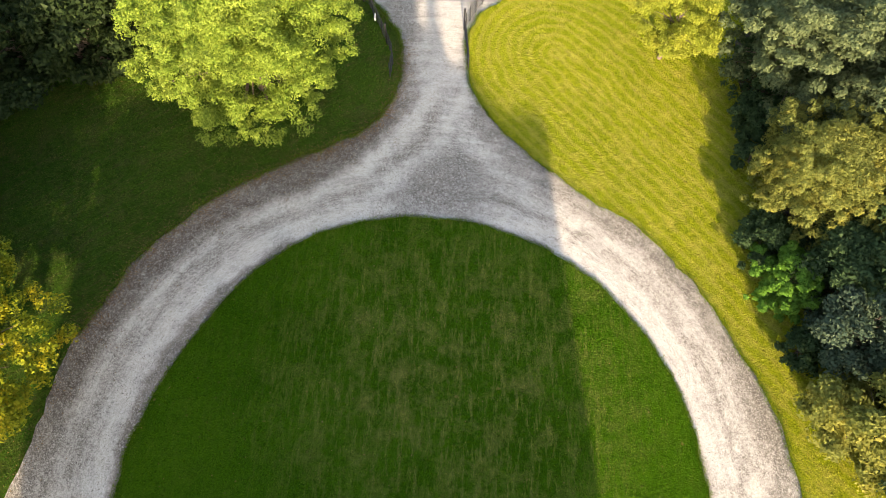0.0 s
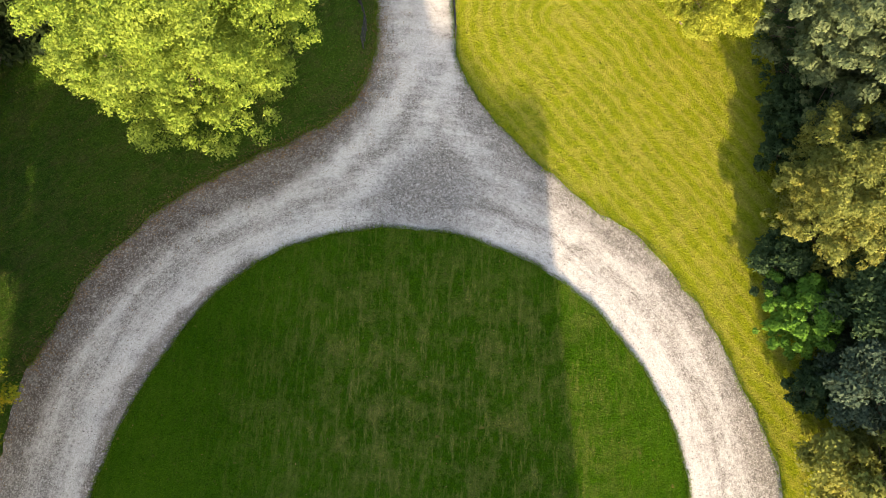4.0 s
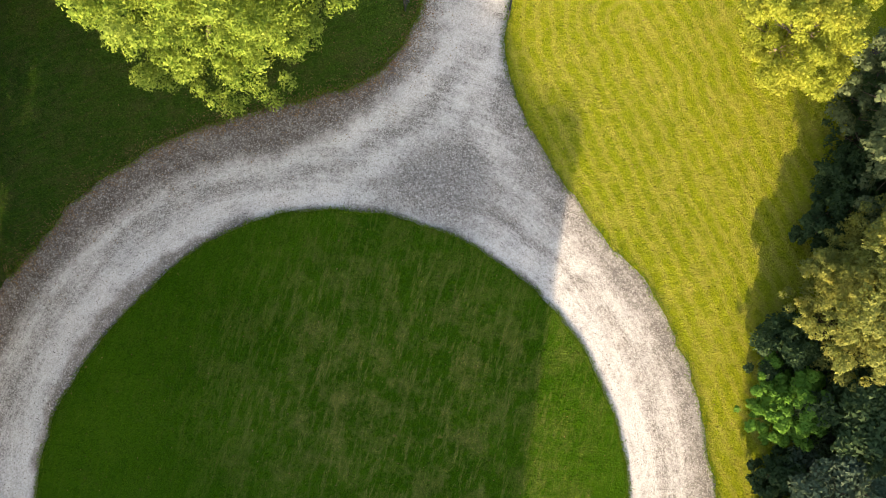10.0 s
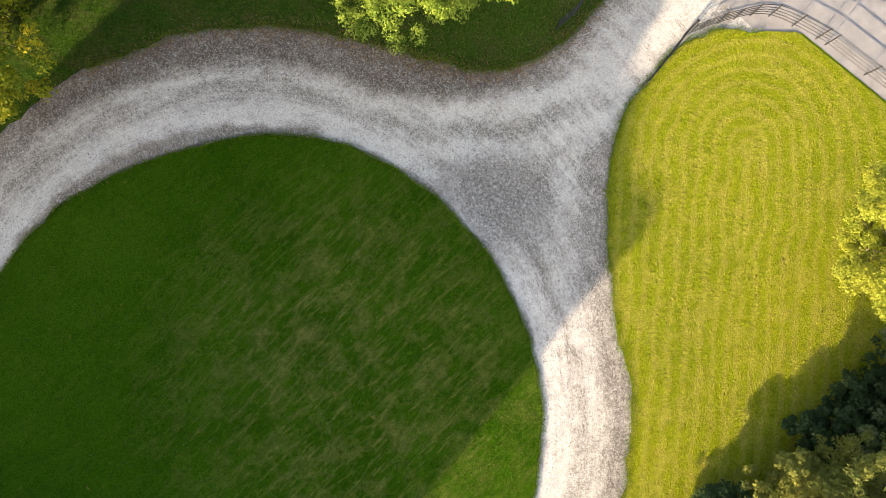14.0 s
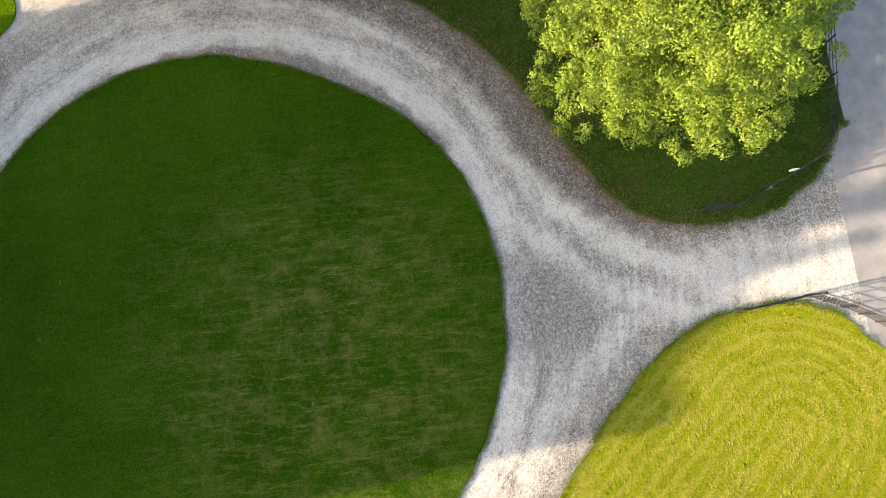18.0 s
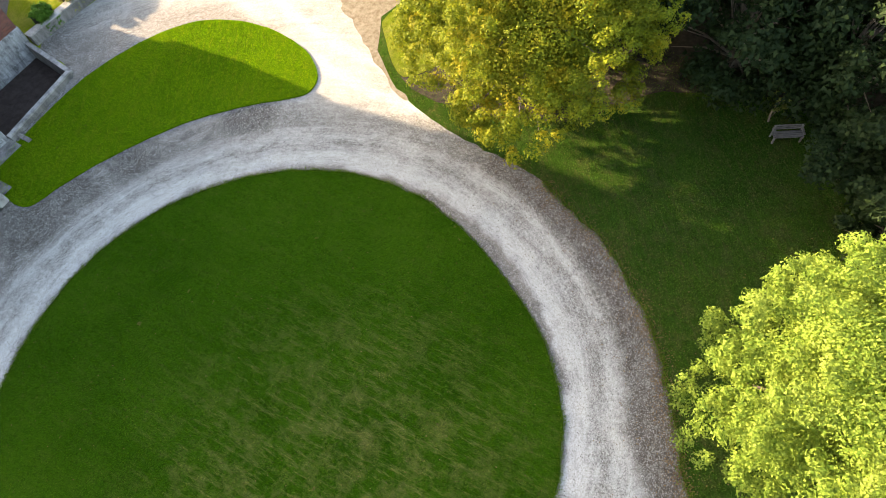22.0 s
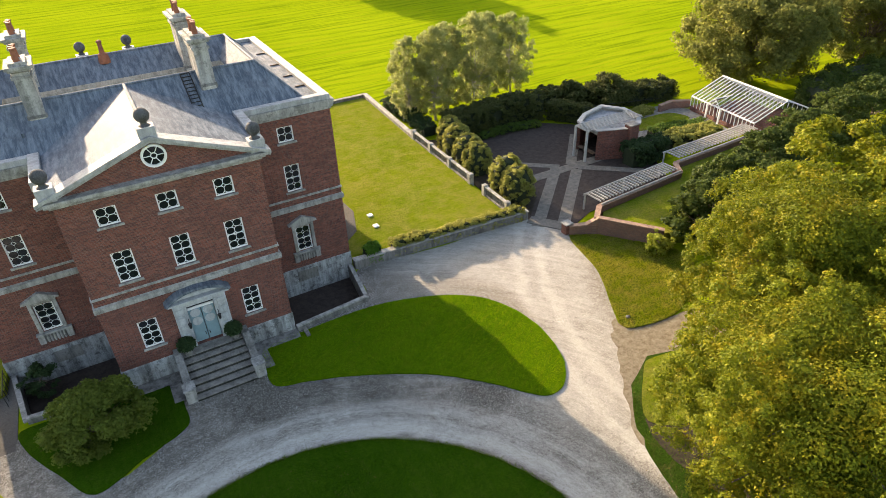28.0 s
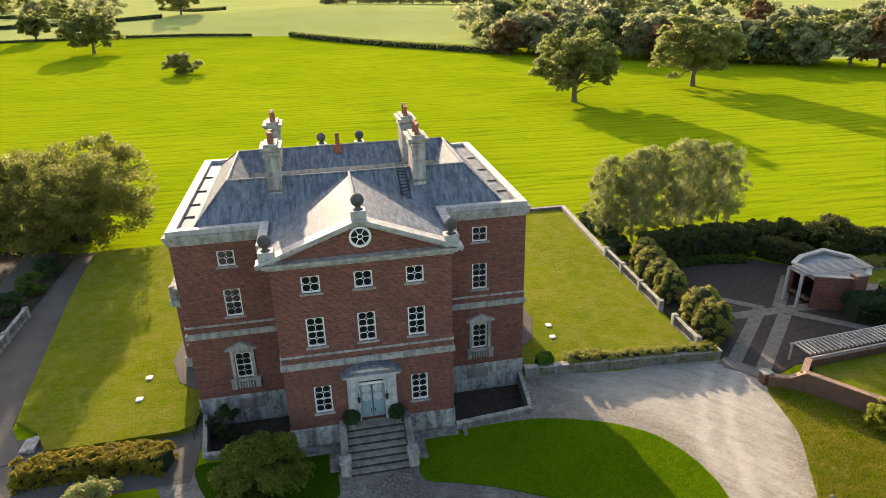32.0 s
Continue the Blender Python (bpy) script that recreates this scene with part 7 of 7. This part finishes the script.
balustrade(28.2, -9.5, 28.4, -22.5, 0.1, "stone balustrade along the east path")
hedge("low_hedge", [(12.4, 0.0), (14.5, -0.6), (18.0, -0.8), (21.0, -0.4)], 1.7, 1.25, M["leaf_gold_hedge"], 26000, 0.1, 81, "low hedge with yellowing leaves beside the path", lumpy=0.12)
tree("round_bush", 16.2, 2.4, 1.4, 1.3, 0.1, M["leaf_birch"], 5000, 0.1, 123, "pale green rounded bush", "shrub", trunk=0.06, clumps=40)
sheet("east_border", [(28.3, -6.0), (48, -2), (50, -44), (28.7, -37)], 0.04, M["soil"], 0.1, "dark planted border beyond the balustrade", "bed")
sheet("border_path", [(30.2, -29), (33.5, -28), (34.5, -38), (31.0, -39)], 0.07, M["path_grey"], 0.1, "pale path between border shrubs", "path")
for i, (x, y, h, r, m) in enumerate(((30.2, -11.5, 1.8, 1.4, "leaf_dark"), (31.4, -15.0, 1.5, 1.3, "leaf_laurel"), (30.4, -18.5, 1.6, 1.4, "leaf_green"), (33.5, -19.0, 1.8, 1.6, "leaf_dark"), (30.3, -23.5, 1.9, 1.5, "leaf_dark"), (29.8, -27.5, 2.0, 1.3, "leaf_green"), (29.6, -31.5, 2.0, 1.3, "leaf_dark"), (35.5, -24.0, 1.9, 1.7, "leaf_dark"), (37.0, -31.0, 2.2, 2.0, "leaf_dark"), (34.0, -41.0, 1.6, 2.0, "leaf_dark"), (39.0, -38.0, 2.4, 2.2, "leaf_dark"), (34.6, -13.0, 2.0, 1.7, "leaf_dark"))):
    tree("border_shrub", x, y, h, r, 0.05, M[m], 3500, 0.15, 130 + i, "dense dark shrub in the planted border", "shrub", trunk=0.06, clumps=40, group="shrubs in the east border")
tree("ash_tree", 29.2, -40.2, 11.5, 8.0, 0.8, M["leaf_willow"], 42000, 0.22, 125, "large spreading tree with hanging olive foliage", trunk=0.4, clumps=320, clump=0.13, droop=0.8, lobes=34)
tree("ash_tree", 39.5, -41.0, 11.0, 5.5, 1.4, M["leaf_willow"], 22000, 0.24, 126, "large spreading tree with hanging olive foliage", trunk=0.4, clumps=220, clump=0.13, droop=0.8, lobes=26)
hedge("garden_hedge", [(28.5, -40.0), (33.0, -42.5), (42.0, -42.0)], 1.8, 1.6, M["leaf_dark"], 8000, 0.15, 82, "dark hedge between the border and the park")
rail = tagged(new("iron_railing"), "short black iron handrail beside the area steps", "railing")
for k in range(5):
    part("upright", tube([(11.3, -4.4 + 0.55 * k, 0.0), (11.3, -4.4 + 0.55 * k, 1.0)], 0.02, 5), M["iron"], rail)
part("handrail", tube([(11.3, -4.5, 1.0), (11.3, -2.1, 1.0)], 0.03, 6), M["iron"], rail)
tree("clipped_bush", 9.6, -3.4, 1.4, 0.9, -0.9, M["leaf_dark"], 3000, 0.1, 127, "dark clipped bush in the sunken area", "shrub", trunk=0.06, clumps=24)

# ---- gate ----
def railing(pts, label):
    """Black estate railing: posts with five rails."""
    r = tagged(new("estate_railing"), label, "railing", "estate railings at the gate")
    line = curve_points(pts, 5)
    for h in (0.2, 0.42, 0.64, 0.86, 1.1):
        part("rail", tube([(x, y, h) for x, y in line], 0.018, 5), M["iron"], r)
    for x, y in line[::2]:
        part("post", box(x - 0.025, x + 0.025, y - 0.02, y + 0.02, 0.0, 1.18), M["iron"], r)
    return r


railing([(1.55, 43.9), (1.4, 45.3), (1.2, 46.7)], "black iron estate railing curving to the gate")
railing([(1.3, 46.9), (2.0, 48.4), (3.1, 49.8), (5.5, 50.6)], "black iron estate railing along the lane")
railing([(5.6, 50.6), (12.0, 51.3), (20.0, 51.9)], "black iron estate railing along the lane")
railing([(-2.75, 43.1), (-2.7, 44.3), (-3.1, 45.4)], "black iron estate railing curving to the gate")
railing([(-3.2, 45.6), (-4.0, 47.3), (-4.8, 48.5), (-7.5, 49.0)], "black iron estate railing along the lane")
railing([(-7.6, 49.0), (-13.0, 49.7), (-22.0, 50.6)], "black iron estate railing along the lane")
for x, y in ((1.2, 46.8), (-3.15, 45.5)):
    g = tagged(new("gate_post"), "tall slim black iron gate post", "post", "gate posts")
    part("shaft", box(x - 0.045, x + 0.045, y - 0.045, y + 0.045, 0.0, 1.5, 0.01), M["iron"], g)
    part("cap", box(x - 0.06, x + 0.06, y - 0.06, y + 0.06, 1.5, 1.55, 0.01), M["iron"], g)
sign = tagged(new("gate_board"), "small white board leaning on the railing", "board")
part("board", box(-3.95, -3.9, 46.8, 47.1, 0.35, 0.65), M["white"], sign)


def garden_bench(x, y, ang):
    b = tagged(new("garden_bench"), "weathered grey wooden bench on the shaded grass", "bench")
    b.matrix_basis = pose(x, y, 0.04, 0, 0, ang)
    for i in range(4):
        part("seat_slat", box(-0.75, 0.75, -0.22 + 0.115 * i, -0.12 + 0.115 * i, 0.42, 0.45, 0.005), M["bench_wood"], b)
    for i in range(3):
        part("back_slat", box(-0.75, 0.75, 0.26, 0.29, 0.52 + 0.13 * i, 0.61 + 0.13 * i, 0.005), M["bench_wood"], b)
    for sx in (-0.68, 0.68):
        part("leg", box(sx - 0.04, sx + 0.04, -0.22, -0.14, 0.0, 0.42), M["bench_wood"], b)
        part("leg", box(sx - 0.04, sx + 0.04, 0.2, 0.26, 0.0, 0.9), M["bench_wood"], b)
        part("arm", box(sx - 0.05, sx + 0.05, -0.24, 0.2, 0.62, 0.66), M["bench_wood"], b)


garden_bench(-23.7, 37.3, 120)
tree("wood_shrub", -23.6, 39.9, 2.6, 1.6, 0.05, M["leaf_dark"], 7000, 0.13, 128, "low dark evergreen shrub beside the bench", "shrub", trunk=0.06, clumps=60)
# ---- the park ----
OAKS = ((-55.2, -104.7, 15.5, 9.0), (-91.2, -115.8, 16.5, 9.5), (91.3, -267.5, 17.0, 11.0), (113.0, -150.0, 13.0, 8.0), (82.0, -425.0, 20.0, 13.0), (-141.0, -77.2, 16.5, 8.4), (135.0, -330.0, 13.0, 7.0))
for i, (x, y, h, r) in enumerate(OAKS):
    t = tree("park_oak", x, y, h, r, 2.6, M["leaf_park"], 14000, 0.55 if i < 2 else 0.7, 150 + i, "spreading oak standing alone in the park", trunk=0.55, clumps=170, clump=0.15, lobes=22, group="oaks in the park")
    t.location.z = land_height(x, y)
t = tree("park_thicket", 43.2, -187.7, 6.0, 5.0, 0.2, M["leaf_park"], 5000, 0.5, 160, "round thicket standing in the pasture", "thicket", trunk=0.2, clumps=40)
rng_far = random.Random(3)


def far_hedge(pts, width, height, count, seed, label):
    return hedge("field_hedge", pts, width, height, M["leaf_park"], count, 0.55, seed, label, far=True)


def copse(spots, label, group, mats):
    for i, (x, y, h, r) in enumerate(spots):
        t = tree("wood_tree", x, y, h, r, 0.6, M[mats[i % len(mats)]], 1500, 1.0, 200 + i + len(group), label, trunk=0.4, clumps=36, clump=0.34, group=group)
        t.location.z = land_height(x, y)


far_hedge([(11.6, -297.0), (-25.0, -253.0), (-66.0, -203.0)], 3.0, 2.2, 6000, 161, "dark field hedge across the park")
far_hedge([(30.0, -303.0), (70.0, -314.0), (150.0, -330.0), (260.0, -352.0)], 2.0, 1.2, 5000, 162, "low field hedge across the park")
spots = []
for k in range(46):
    f = k / 45
    x = -64 - 90 * f + rng_far.uniform(-4, 4)
    y = -200 + 78 * f - (k % 3) * 13 + rng_far.uniform(-6, 0)
    spots.append((x, y, rng_far.uniform(8, 14) + 2 * (k % 3), rng_far.uniform(4.6, 7.0)))
copse(spots, "mixed woodland tree turning in autumn", "belt of trees across the park", ["leaf_haze", "leaf_park", "leaf_haze", "leaf_rust", "leaf_haze", "leaf_grey", "leaf_haze"])
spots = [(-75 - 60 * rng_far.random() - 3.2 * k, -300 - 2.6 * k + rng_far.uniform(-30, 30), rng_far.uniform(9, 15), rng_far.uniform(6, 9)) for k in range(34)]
copse(spots, "distant dark tree of the wood", "trees of the far wood", ["leaf_haze", "leaf_park", "leaf_haze"])
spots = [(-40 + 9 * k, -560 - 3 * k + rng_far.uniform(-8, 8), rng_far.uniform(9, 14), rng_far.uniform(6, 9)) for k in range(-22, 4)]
copse(spots, "distant tree on the skyline", "trees along the far fields", ["leaf_haze"])
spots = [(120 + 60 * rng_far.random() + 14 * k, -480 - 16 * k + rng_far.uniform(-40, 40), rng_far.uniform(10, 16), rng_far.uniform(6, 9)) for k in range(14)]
copse(spots, "distant tree standing in parkland", "trees in the far east fields", ["leaf_haze", "leaf_park"])
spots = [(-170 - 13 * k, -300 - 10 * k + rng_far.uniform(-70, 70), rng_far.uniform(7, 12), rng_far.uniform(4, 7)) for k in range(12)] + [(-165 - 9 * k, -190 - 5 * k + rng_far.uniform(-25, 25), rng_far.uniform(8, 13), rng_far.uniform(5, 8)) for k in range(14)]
copse(spots, "distant tree in the pale fields", "trees in the far west fields", ["leaf_haze", "leaf_park"])
for k, pts in enumerate(([(90, -405), (180, -420), (300, -450)], [(160, -520), (260, -560), (380, -600)], [(60, -470), (130, -600)])):
    far_hedge([(x, y) for x, y in pts], 3.0, 2.6, 4000, 170 + k, "distant dark hedge between two fields")
sheet("stubble_field", [(-150, -235), (-240, -215), (-330, -300), (-220, -330)], 0.4, M["stubble"], 0.6, "pale dry stubble field beyond the trees", "field")

sheet("pond", curve_points([(-188, -167), (-200, -158), (-222, -158), (-230, -166), (-210, -173)], 5, True), 0.25, M["water"], 0.3, "pale still pond reflecting the sky", "water")
